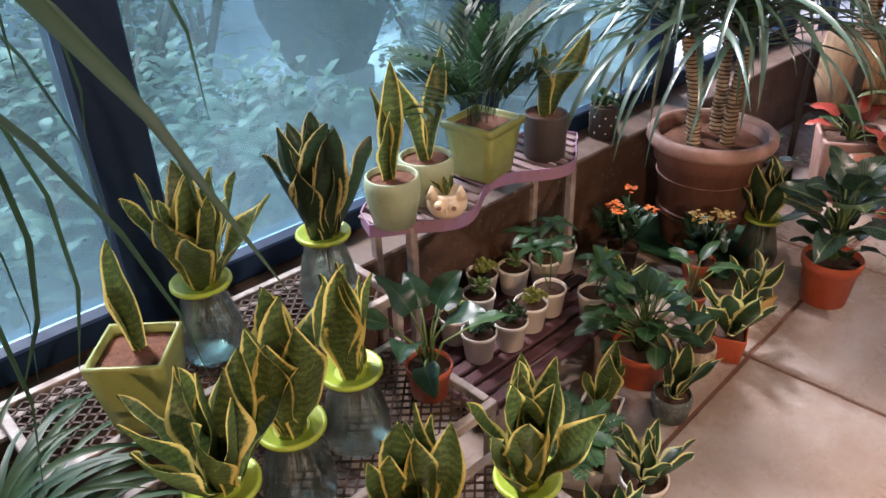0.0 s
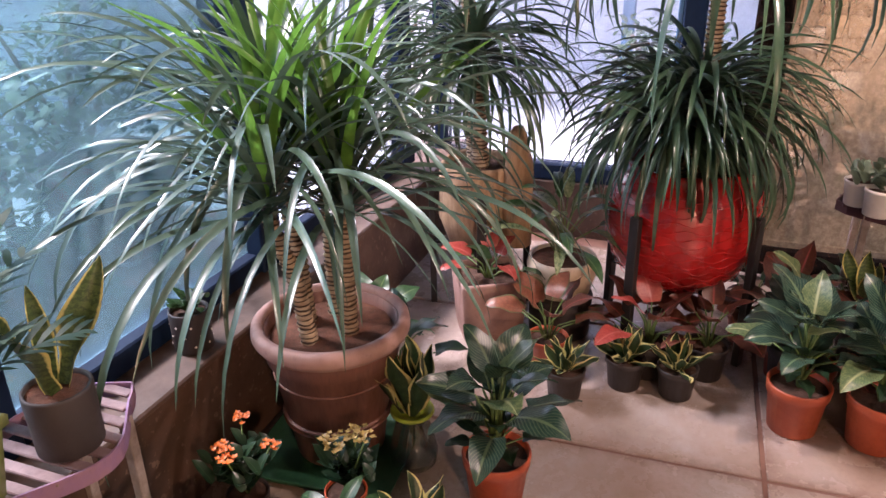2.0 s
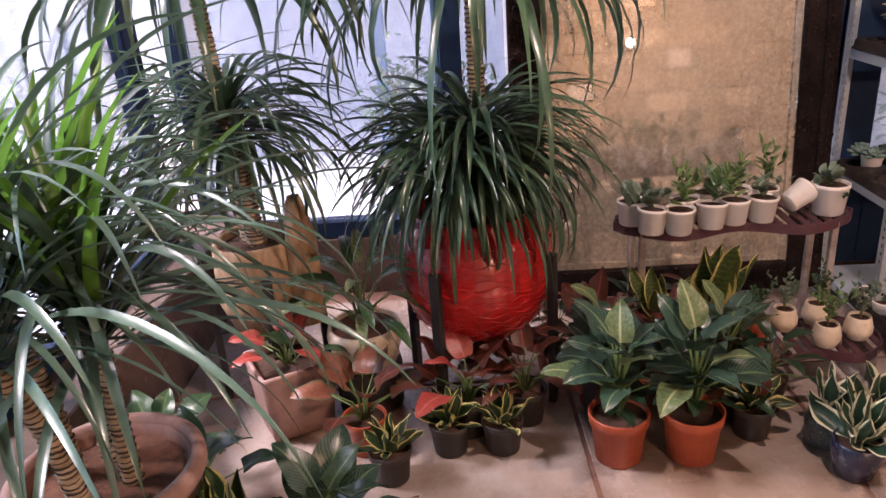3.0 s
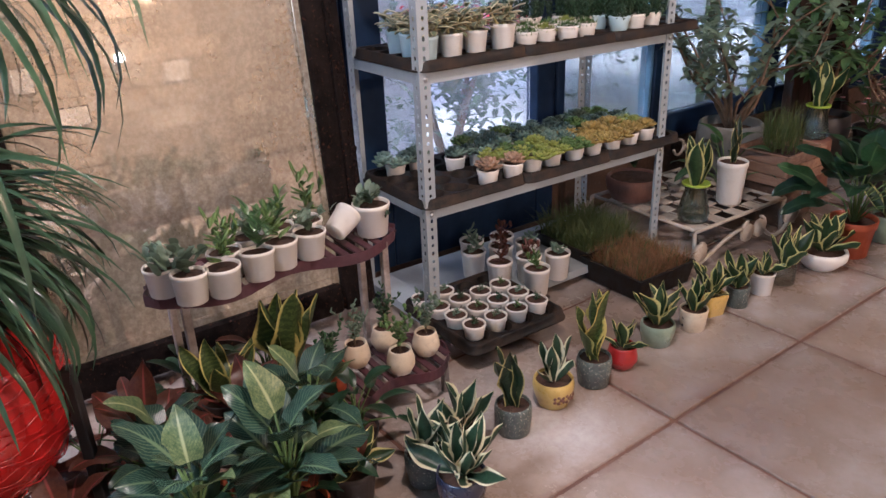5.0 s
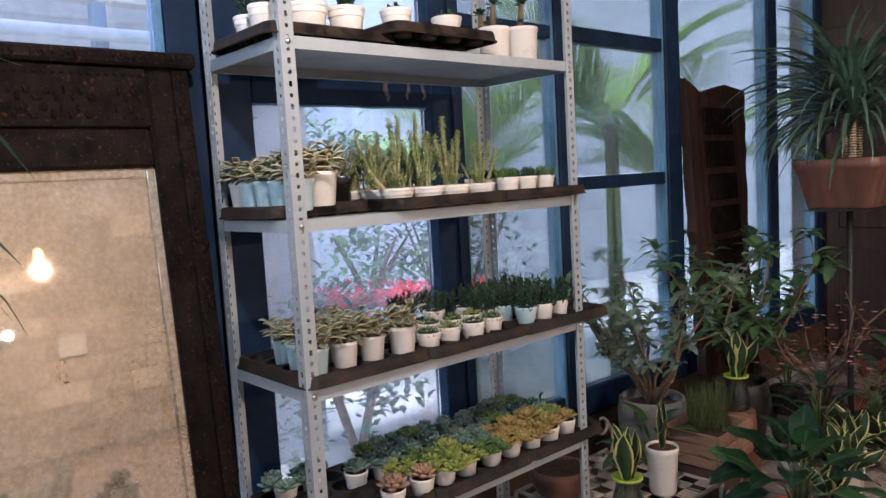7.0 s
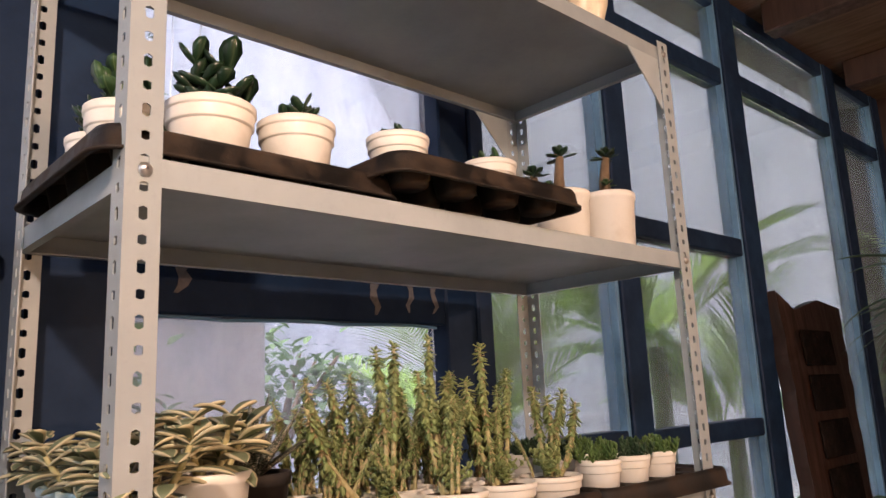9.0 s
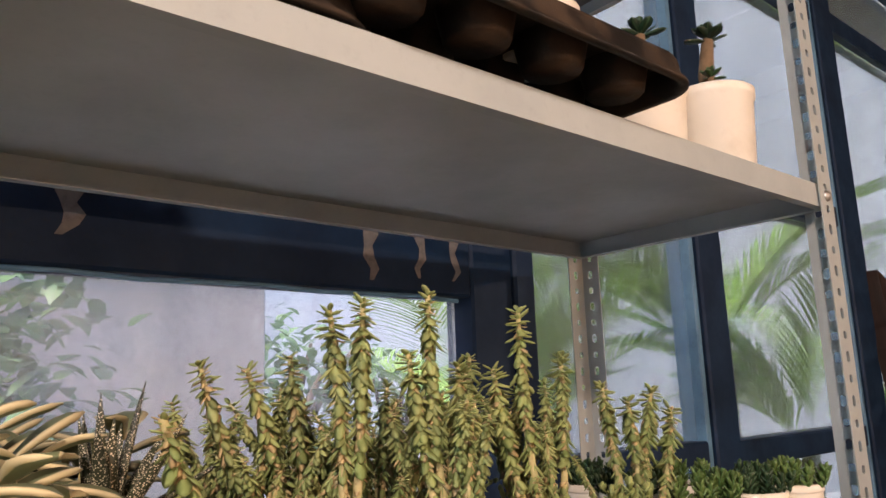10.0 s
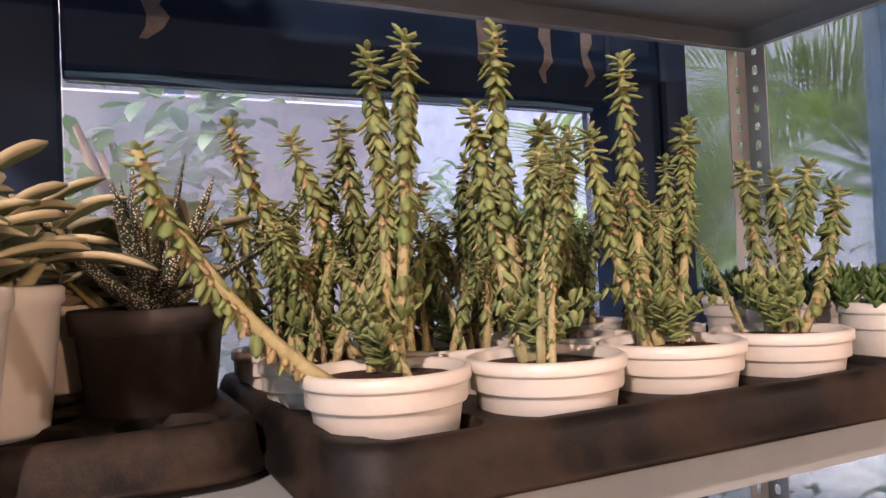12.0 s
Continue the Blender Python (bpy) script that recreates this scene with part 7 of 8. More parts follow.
# ---- row of pots along the floor ----
ROW = [
    ("round", 0.058, 0.048, 0.10, MOSAIC, "banded snake plant in a black-and-white mosaic pot", 2.80, -0.74, 7, 0.15, HAHNII_PALE, 40),
    ("round", 0.068, 0.05, 0.115, NAVY, "pale-edged snake plant in a navy glazed pot", 2.66, -0.76, 14, 0.16, HAHNII_PALE, 15),
    ("round", 0.055, 0.045, 0.09, MOSAIC, "pale-edged snake plant in a brown mosaic pot", 2.84, -0.89, 9, 0.14, HAHNII_PALE, 30),
    ("round", 0.057, 0.05, 0.10, MOSAIC, "green snake plant in a grey mosaic pot", 2.82, -1.07, 4, 0.19, SNAKE_DARK, 62),
    ("round", 0.066, 0.048, 0.095, YELLOWPOT, "pale-edged snake plant in a yellow pot with a flower motif", 2.85, -1.26, 7, 0.14, HAHNII_PALE, 35),
    ("round", 0.058, 0.05, 0.105, MOSAIC, "tall banded snake plant in a grey mosaic pot", 2.85, -1.44, 4, 0.24, SNAKE, 66),
    ("egg", 0.045, 0.036, 0.085, REDPOT, "small aloe in a round red pot", 2.86, -1.585, 7, 0.10, HAHNII, 10),
    ("round", 0.062, 0.05, 0.085, CELADON, "golden-edged snake plant in a celadon glazed bowl", 2.89, -1.80, 10, 0.145, HAHNII, 28),
    ("cyl", 0.052, 0.044, 0.085, CREAM, "golden-edged snake plant in a cream pot with holes", 2.875, -1.98, 7, 0.13, HAHNII, 30),
    ("cyl", 0.046, 0.036, 0.09, YELLOWPOT, "golden-edged snake plant in a tan square pot", 2.905, -2.125, 8, 0.14, HAHNII, 28),
    ("cyl", 0.045, 0.042, 0.085, MOSAIC, "golden-edged snake plant in a grey stone pot", 2.885, -2.26, 7, 0.15, HAHNII, 38),
    ("cup", 0.048, 0.04, 0.095, WHITE, "small aloe in a white ceramic pot", 2.885, -2.42, 8, 0.1, HAHNII, 5),
    ("cyl", 0.042, 0.042, 0.08, VASEGLASS, "golden-edged snake plant in a glass jar", 2.88, -2.57, 8, 0.17, HAHNII, 40),
    ("round", 0.105, 0.06, 0.085, WHITE, "golden-edged snake plants in a wide white bowl", 2.87, -2.82, 15, 0.17, HAHNII, 18),
    ("round", 0.075, 0.06, 0.13, CELADON, "broad-leaved plant in an olive glazed pot", 2.84, -3.30, 6, 0.2, HAHNII, 25),
    ("cup", 0.07, 0.058, 0.13, WHITE, "golden-edged snake plants in a white pot", 2.90, -3.62, 14, 0.2, HAHNII, 28),
    ("cup", 0.07, 0.058, 0.15, WHITE, "golden-edged snake plants in a tall white pot", 2.97, -3.85, 12, 0.2, HAHNII, 28),
    ("round", 0.08, 0.06, 0.12, WOVEN, "golden-edged snake plant in a woven basket pot", 2.84, -4.05, 12, 0.2, HAHNII, 28),
]
for i, (style, rt, rb, h, mat, label, x, y, n, size, lm, outer) in enumerate(ROW):
    ob = floor_hahnii(x, y, style, rt, rb, h, mat, label, n, size * 1.18, 220 + i, lm, group="pots along the floor", inner=82 if outer > 50 else 74, outer=outer, square=0.85 if "square" in label else 0.0)
    if mat is YELLOWPOT and style == "round":
        petal = lathe([(0.006, 0), (0.005, 0.0012), (0.001, 0.0015)], BROWNPOT, 8)
        for a0 in (150, 175, 200):
            for k in range(5):
                part("painted_petal", petal, ob, m=pose(0, 0, 0, 0, 0, a0 - math.degrees(ob.matrix_basis.to_euler().z)) @ pose(0.0635, 0.011 * math.cos(k * 1.257), 0.048 + 0.011 * math.sin(k * 1.257), 0, 84, 0))
    if "holes" in label:
        hole = lathe([(0.006, 0), (0.005, 0.001), (0.001, 0.0012)], BLACKPOT, 8)
        for k in range(8):
            a = 45 * (k // 2) + 100
            part("dark_hole", hole, ob, m=pose(0, 0, 0, 0, 0, a) @ pose(0.0485, 0, 0.025 + 0.03 * (k % 2), 0, 86, 0))

ob, sz = potted("potted_foliage", "large glossy dark-leaved plant in an orange plastic pot", "potted plant", pose(2.87, -3.04, 0), "nursery", 0.10, 0.078, 0.17, TERRA)
stalked(ob, sz, 26, 0.20, 0.28, 0.19, DEEP, 241, "broad", [DEEP, DEEP, GREEN])

# ---- low iron bench with scrolls ----
bench = thing("iron_bench", "low cream wrought-iron bench with a lattice seat and scrolled apron", "bench", pose(3.50, -2.72, 0))
for i in range(8):
    for j in range(9):
        if (i + j) % 2 == 0:
            part("lattice_plate", box_mesh(-0.29 + i * 0.0725, -0.2205 + i * 0.0725, -0.30 + j * 0.0667, -0.236 + j * 0.0667, 0.165, 0.172, IRON, 0.002), bench)
for x in (-0.3, 0.3):
    part("rail", tube([(x, -0.33, 0.168), (x, 0.0, 0.168), (x, 0.33, 0.168)], 0.009, IRON, 8), bench)
for y in (-0.31, 0.31):
    part("rail", tube([(-0.3, y, 0.166), (0.3, y, 0.166)], 0.008, IRON, 8), bench)
for i in range(5):
    part("wire", tube([(-0.3, -0.2 + i * 0.1, 0.162), (0.3, -0.2 + i * 0.1, 0.162)], 0.003, IRON, 5), bench)
disc = lathe([(0.04, 0), (0.042, 0.003), (0.042, 0.013), (0.039, 0.016), (0.004, 0.016)], IRON, 20)


def scroll(cx, cy, r, turns, start, sgn):
    return [(cx, cy + sgn * r * (1 - t * 0.75) * math.cos(start + turns * TAU * t), r + 0.012 + r * (1 - t * 0.75) * math.sin(start + turns * TAU * t)) for t in [k / 26 for k in range(27)]]


for cx in (-0.335, 0.335):
    sweep = [(cx, 0.34 - 0.30 * t, 0.035 + 0.085 * math.sin(t * 1.57) ** 1.4) for t in [k / 12 for k in range(13)]]
    part("scroll", tube(sweep, 0.009, IRON, 7), bench)
    sweep = [(cx, -0.09 - 0.24 * t, 0.11 - 0.09 * math.sin(t * 2.6)) for t in [k / 12 for k in range(13)]]
    part("scroll", tube(sweep, 0.009, IRON, 7), bench)
    for yc, r, sg in ((0.33, 0.045, 1), (0.0, 0.052, -1), (-0.09, 0.052, 1), (-0.33, 0.05, -1)):
        part("scroll", tube([(x, y, z + 0.03) for x, y, z in scroll(cx, yc, r, 1.3, 1.6, sg)], 0.007, IRON, 7), bench)
        part("disc", disc, bench, m=pose(cx - 0.008, yc, r + 0.04, 0, 90, 0))
for y in (-0.33, 0.33):
    for x in (-0.3, 0.3):
        part("leg", tube([(x, y, 0.0), (x, y * 0.97, 0.08), (x, y, 0.166)], 0.01, IRON, 7), bench)
for cx in (-0.335, 0.335):
    arm = [(cx, -0.36 - 0.07 * math.sin(t * 2.8), 0.05 + 0.24 * t) for t in [k / 12 for k in range(13)]]
    curl = [(cx, -0.345 + 0.04 * math.cos(1.2 + a), 0.275 + 0.04 * math.sin(1.2 + a)) for a in [k * 0.35 for k in range(15)]]
    part("arm", tube(arm, 0.010, IRON, 7), bench)
    part("arm_curl", tube(curl, 0.008, IRON, 7), bench)

vase_snake(3.29, -2.49, 0.173, 9, 0.25, 250, HAHNII, 84, 60)
ob, sz = potted("potted_snake_plant", "three-leaved snake plant in a tall white pot", "potted plant", pose(3.33, -2.80, 0.173), "cup", 0.068, 0.055, 0.2, WHITE, depth=0.94)
q = random.Random(253)
for a, l, s in ((10, 84, 0.2), (-60, 60, 0.22), (150, 72, 0.16)):
    leaf(ob, "tall", SNAKE_DARK, (0, 0, sz), a, l, s, q)
ob, sz = potted("potted_foliage", "bare stump in a wide brown bowl on the bench", "potted plant", pose(3.66, -2.52, 0.173), "round", 0.13, 0.1, 0.11, BROWNPOT)
part("foliage", shrublet_mesh(GREEN, random.Random(12), 0.32, 12, 12, 0.035, 0.6, 0.7, "oval"), ob, m=pose(0, 0, sz))

# pine planter and snake plant behind it
box = thing("wooden_planter", "slatted pinkish wooden planter box with a wispy shrub", "planter", pose(3.36, -3.22, 0.0, 0, 0, 3))
part("plinth", box_mesh(-0.12, 0.12, -0.15, 0.15, 0, 0.2, STONE, 0.004), box)
for k in range(3):
    z = 0.204 + 0.052 * k
    for x in (-0.135, 0.135):
        part("slat", box_mesh(x - 0.009, x + 0.009, -0.17, 0.17, z, z + 0.048, PLANTER, 0.003), box)
    for y in (-0.16, 0.16):
        part("slat", box_mesh(-0.124, 0.124, y - 0.009, y + 0.009, z, z + 0.048, PLANTER, 0.003), box)
part("soil", soil_mesh(0.125, SOIL, 1.0), box, m=pose(0, 0, 0.32))
lv = Leaves()
q = random.Random(260)
for i in range(420):
    a, r = q.uniform(0, TAU), 0.09 * math.sqrt(q.random())
    lv.blade((r * math.cos(a), r * math.sin(a), 0.32 + q.uniform(0, 0.1)), q.uniform(0, TAU), q.uniform(0.06, 0.2), 0.004, q.uniform(1.0, 1.5), 0.3, "spike", 0.2, 3, 0, 0, 2)
part("wispy_foliage", lv.mesh(GRASS), box)
plinth = solid("upturned_pot", lathe([(0.1, 0), (0.105, 0.004), (0.09, 0.3), (0.085, 0.305), (0.01, 0.306)], BROWNPOT, 20), "upturned brown clay pot used as a plinth", "pot", pose(3.42, -3.62, 0))
vase_snake(3.42, -3.62, 0.306, 8, 0.26, 262, HAHNII, 84, 58)


def branching(ob, z, seed, h, spread, mat, leaf_n, size, limbs=6, kind="oval"):
    """A small tree: forking limbs that carry clusters of leaves at their ends."""
    q = random.Random(seed)
    for i in range(limbs):
        a = TAU * i / limbs + q.uniform(-0.4, 0.4)
        p = [Vector((0, 0, z - 0.02))]
        for k in range(4):
            t = (k + 1) / 4
            p.append(Vector((spread * t ** 1.3 * math.cos(a) + q.uniform(-0.04, 0.04), spread * t ** 1.3 * math.sin(a) + q.uniform(-0.04, 0.04), z + h * t * q.uniform(0.75, 1.05))))
        part("limb", tube(p, [0.012, 0.010, 0.008, 0.006, 0.004], TWIG, 6), ob)
        for tip in (p[2], p[3], p[4]):
            side = tip + Vector((q.uniform(-0.1, 0.1), q.uniform(-0.1, 0.1), q.uniform(0.02, 0.12)))
            part("twig", tube([tip, side], [0.004, 0.0025], TWIG, 5), ob)
            for s in (tip, side):
                for k in range(leaf_n):
                    leaf(ob, kind, mat, s + Vector((q.uniform(-0.02, 0.02), q.uniform(-0.02, 0.02), q.uniform(-0.03, 0.03))), q.uniform(0, 360), q.uniform(-30, 40), size * q.uniform(0.7, 1.15), q)


tree = thing("potted_tree", "branching shrub with pale grey-green oval leaves in a grey pot", "potted plant", pose(3.70, -3.30, 0))
part("pot", pot_mesh("round", 0.17, 0.13, 0.4, GREYPOT, 28), tree)
part("soil", soil_mesh(0.15, SOIL), tree, m=pose(0, 0, 0.35))
branching(tree, 0.35, 270, 0.62, 0.44, GREY_LEAF, 9, 0.085, 11)
tree2 = thing("potted_tree", "leafy green shrub in a dark pot by the window", "potted plant", pose(3.60, -4.02, 0))
part("pot", pot_mesh("round", 0.15, 0.12, 0.34, BLACKPOT, 28), tree2)
part("soil", soil_mesh(0.13, SOIL), tree2, m=pose(0, 0, 0.3))
branching(tree2, 0.3, 271, 0.74, 0.38, TREE_LEAF, 9, 0.125, 8)
orchid = thing("potted_shrub", "thin reddish flowering shrub with pink and blue blossoms", "potted plant", pose(3.30, -4.35, 0))
part("pot", pot_mesh("cup", 0.12, 0.1, 0.2, BLACKPOT), orchid)
part("soil", soil_mesh(0.105, SOIL), orchid, m=pose(0, 0, 0.176))
branching(orchid, 0.18, 272, 0.55, 0.34, PURPLE_LEAF, 3, 0.045, 9)
lv = Leaves()
q = random.Random(273)
for i in range(60):
    c = Vector((q.uniform(-0.3, 0.3), q.uniform(-0.3, 0.3), q.uniform(0.4, 0.75)))
    for p5 in range(5):
        lv.blade(c, p5 * 1.257 + i, 0.02, 0.014, 0.3, 0.3, "oval", 0, 2, 0, 0, 2)
part("blossoms", lv.mesh(PINK), orchid, "pale pink blossoms")
for i, (x, y, mat, sd) in enumerate(((3.15, -3.95, DEEP, 280), (3.05, -4.4, PURPLE_LEAF, 281), (2.75, -4.5, GREEN, 282), (3.60, -4.6, GREEN, 283), (2.6, -4.9, DEEP, 284), (3.1, -4.95, GREEN, 285), (3.5, -3.0, GREEN, 286))):
    ob, sz = potted("potted_foliage", "mixed green foliage plant in a dark pot by the end wall", "potted plant", pose(x, y, 0), "nursery", 0.1, 0.08, 0.16, BLACKPOT, group="foliage by the end wall")
    stalked(ob, sz, 14, 0.2, 0.26, 0.15, mat, sd, "oval")

# carved slab leaning on the window
slab = thing("wooden_slab", "tall reddish-brown live-edge wooden slab with carved grid leaning on the window", "wooden panel", pose(3.82, -4.42, 0, 0, 4, 0))
verts, faces = [], []
q = random.Random(290)
N = 26
for i in range(N + 1):
    z = 2.0 * i / N
    w0, w1 = -0.36 + 0.06 * math.sin(z * 2.2) + q.uniform(-0.012, 0.012), 0.34 - 0.07 * z / 2 + q.uniform(-0.012, 0.012)
    zz = z + (0.05 if i == N else 0)
    for x in (0.0, 0.06):
        verts += [(x, w0, z), (x, w0 * 0.4, z + (0.03 if i == N else 0)), (x, w1 * 0.4, z - (0.03 if i == N else 0)), (x, w1, zz)]
for i in range(N):
    a = i * 8
    for k in range(3):
        faces += [(a + k, a + k + 1, a + 8 + k + 1, a + 8 + k), (a + 5 + k, a + 4 + k, a + 12 + k, a + 13 + k)]
    faces += [(a, a + 8, a + 12, a + 4), (a + 3, a + 7, a + 15, a + 11)]
faces += [(N * 8, N * 8 + 1, N * 8 + 5, N * 8 + 4), (N * 8 + 1, N * 8 + 2, N * 8 + 6, N * 8 + 5), (N * 8 + 2, N * 8 + 3, N * 8 + 7, N * 8 + 6), (4, 5, 1, 0), (5, 6, 2, 1), (6, 7, 3, 2)]
part("board", mesh_of(verts, faces, SLAB, smooth=False), slab)
for k in range(9):
    part("carved_panel", box_mesh(-0.012, -0.002, -0.22, 0.12, 0.12 + 0.2 * k, 0.28 + 0.2 * k, CARVED, 0.006), slab)

# planter raised on an iron post
raised = thing("raised_planter", "terracotta trough with a spiky plant on a tall black iron post", "potted plant", pose(3.13, -4.3, 0))
part("foot", lathe([(0.13, 0), (0.13, 0.008), (0.02, 0.014), (0.016, 0.016)], BLACKIRON, 20), raised)
part("post", tube([(0, 0, 0.01), (0, 0, 0.6), (0, 0, 1.265)], 0.016, BLACKIRON, 10), raised)
part("plate", box_mesh(-0.15, 0.15, -0.2, 0.2, 1.265, 1.275, BLACKIRON, 0.002), raised)
part("pot", lathe([(0.15, 0), (0.16, 0.006), (0.2, 0.2), (0.212, 0.205), (0.215, 0.25), (0.2, 0.252), (0.19, 0.22)], BROWNPOT, 32, 0.9), raised, "terracotta trough", pose(0, 0, 1.276))
part("soil", soil_mesh(0.18, SOIL, 0.9), raised, m=pose(0, 0, 1.49))
for k, (x, y, h) in enumerate(((-0.03, 0.05, 0.22), (0.04, -0.05, 0.3), (0.0, -0.12, 0.2))):
    part("trunk", trunk_mesh([(x, y, 1.48), (x * 1.3, y * 1.2, 1.49 + h)], 0.018), raised)
    part("leaf_crown", strap_crown(STRAP, random.Random(300 + k), 90, 0.62, 0.026, 1.45, 0.0, 1.8), raised, m=pose(x * 1.3, y * 1.2, 1.49 + h))
side = thing("side_table", "small dark wooden side table with plants", "table", pose(2.55, -5.5, 0))
part("top", box_mesh(-0.35, 0.35, -0.25, 0.25, 0.72, 0.75, WOOD, 0.006), side)
for x in (-0.31, 0.31):
    for y in (-0.21, 0.21):
        part("leg", box_mesh(x - 0.02, x + 0.02, y - 0.02, y + 0.02, 0, 0.719, WOOD, 0.003), side)
ob, sz = potted("potted_foliage", "green plant in a white pot on the dark side table", "potted plant", pose(2.6, -5.45, 0.75), "cup", 0.09, 0.07, 0.14, WHITE)
stalked(ob, sz, 12, 0.16, 0.2, 0.12, GREEN, 301, "oval")

# ---- plants beside the start of the walk ----
ob, sz = potted("potted_dracaena", "dracaena with long drooping leaves beside the mesh stand", "potted plant", pose(-0.36, 0.92, 0.0), "nursery", 0.13, 0.10, 0.26, BROWNPOT, n=32)
q = random.Random(310)
part("trunk", trunk_mesh([(0, 0, sz - 0.02), (0.01, 0, sz + 0.5), (0.0, 0.0, sz + 1.24)], 0.022), ob)
part("leaf_crown", strap_crown(PALM, q, 210, 0.92, 0.024, 0.7, -0.8, 1.9), ob, m=pose(0, 0, sz + 1.24))
ob, sz = potted("potted_spider_plant", "dark grassy spider plant in a black pot", "potted plant", pose(-0.01, 1.02, 0.0), "nursery", 0.11, 0.085, 0.34, BLACKPOT)
part("leaf_crown", strap_crown(PALM, q, 210, 0.38, 0.016, 1.4, -0.3, 2.0), ob, m=pose(0, 0, sz))

twig = thing("dry_twig", "small dry twig lying on the floor slab", "twig", pose(2.33, 0.12, 0.001, 0, 0, -55))
part("stem", tube([(-0.05, 0, 0.003), (0.0, 0.006, 0.005), (0.06, -0.004, 0.003)], [0.0015, 0.002, 0.001], TWIG, 5), twig)
for a in (0.5, -0.7):
    part("side_twig", tube([(0.0, 0.006, 0.005), (0.03 * math.cos(a), 0.035 * math.sin(a), 0.004)], [0.0015, 0.001], TWIG, 5), twig)

# ---- pendant lamps; the second and the ceiling spot are added fill ----
SHADE = glow("amber_glass_shade", (1.0, 0.62, 0.16), 3.0)
for i, place in enumerate(LAMPS[:2]):
    lamp = thing("pendant_lamp", "hanging lamp with a glowing amber shade, the second added as fill", "lamp", pose(*place), group="pendant lamps")
    part("cord", tube([(0, 0, 0), (0, 0, TOP - 0.004 - place[2])], 0.004, BLACKIRON, 6), lamp)
    part("shade", lathe([(0.035, -0.11), (0.04, -0.105), (0.036, 0.0), (0.025, 0.03), (0.012, 0.04), (0.008, 0.042)], SHADE, 20), lamp, "glowing amber glass shade")
# invented fitting for the fill light over floor and rack
lamp = thing("fill_spot", "unseen black ceiling spotlight added as fill", "lamp", pose(LAMPS[2][0], LAMPS[2][1], LAMPS[2][2]))
part("stem", tube([(0, 0, 0), (0, 0, TOP - 0.004 - LAMPS[2][2])], 0.008, BLACKIRON, 8), lamp)
part("can", lathe([(0.06, -0.12), (0.062, -0.118), (0.06, -0.01), (0.03, 0.0), (0.01, 0.001)], BLACKIRON, 20), lamp)

sconce = thing("wall_lamp", "small wall lamp with a white glowing globe", "lamp", pose(*SCONCE))
part("backplate", lathe([(0.05, 0), (0.05, 0.01), (0.02, 0.016), (0.01, 0.05), (0.004, 0.051)], BLACKIRON, 16), sconce, m=pose(-0.16, 0, 0, 0, 90, 0))
part("arm", tube([(-0.11, 0, 0), (0.0, 0, -0.02), (0.12, 0, -0.01)], 0.008, BLACKIRON, 8), sconce)
part("globe", lathe([(0.015, -0.05), (0.04, -0.035), (0.052, 0.0), (0.04, 0.036), (0.012, 0.052), (0.002, 0.053)], glow("white_globe", (1.0, 0.92, 0.8), 5.0), 20), sconce, "white glowing glass globe", pose(0.12, 0, 0))
PAPER = surface("white_paper", (0.72, 0.70, 0.66), (0.6, 0.57, 0.52), 6, 0.8, dirt=0.1)
for y, z, w, h in ((-0.2, 1.05, 0.3, 0.22), (-0.75, 1.3, 0.2, 0.26), (-1.15, 0.85, 0.34, 0.2), (0.3, 0.95, 0.24, 0.3), (-2.4, 1.2, 0.3, 0.24)):
    ob = thing("notice", "white paper notice in a thin dark frame on the wall", "notice", pose(X_BACK + 0.031, y, z), group="notices")
    part("sheet", box_mesh(0.006, 0.009, -w / 2, w / 2, -h / 2, h / 2, PAPER, 0), ob)
    part("frame", box_mesh(0.0, 0.005, -w / 2 - 0.015, w / 2 + 0.015, -h / 2 - 0.015, h / 2 + 0.015, BLACKIRON, 0.001), ob)

# plants under the second stand
for i, (x, y, mat, sd) in enumerate(((3.28, -0.12, PURPLE_LEAF, 501), (3.40, -0.32, DEEP, 502), (3.42, -0.55, PURPLE_LEAF, 503), (2.98, -0.20, PURPLE_LEAF, 504), (2.96, -0.48, DEEP, 505), (3.25, 0.0, DEEP, 506), (3.0, -0.64, DEEP, 507))):
    ob, sz = potted("potted_foliage", "dark-leaved foliage plant in a small orange pot under the stand", "potted plant", pose(x, y, 0), "nursery", 0.065, 0.05, 0.11, TERRA if i % 2 else BLACKPOT, group="foliage under the stand")
    stalked(ob, sz, 13, 0.14, 0.14, 0.105, mat, sd, "oval", [mat, mat, PURPLE_LEAF, DEEP])

# ---- outdoors ----
house = thing("building", "pale rendered neighbouring building with an upper gallery and white railing", "building", pose(0, 0, 0))
part("wall", box_mesh(8.6, 9.0, -32, 5.5, -0.13, 8.5, PALEWALL, 0), house)
part("gallery_slab", box_mesh(7.0, 8.598, -3.0, 5.5, 3.1, 3.35, PALEWALL, 0.01), house)
part("gallery_beam", box_mesh(6.9, 7.05, -3.0, 5.5, 2.85, 3.098, WARMWALL, 0.01), house)
for k in range(44):
    part("baluster", box_mesh(6.98, 7.01, -2.9 + k * 0.19, -2.87 + k * 0.19, 3.352, 4.25, RAILING, 0), house)
part("handrail", box_mesh(6.96, 7.03, -3.0, 5.5, 4.252, 4.31, RAILING, 0.005), house)
for y in (-2.8, -0.3, 2.4):
    part("column", box_mesh(7.05, 7.3, y, y + 0.25, -0.13, 2.848, WARMWALL, 0.01), house)
for y in (-1.9, -1.0, 0.9):
    part("post", box_mesh(6.92, 7.02, y, y + 0.09, -0.13, 2.848, BLUE_EDGE, 0.005), house, "light blue steel post")
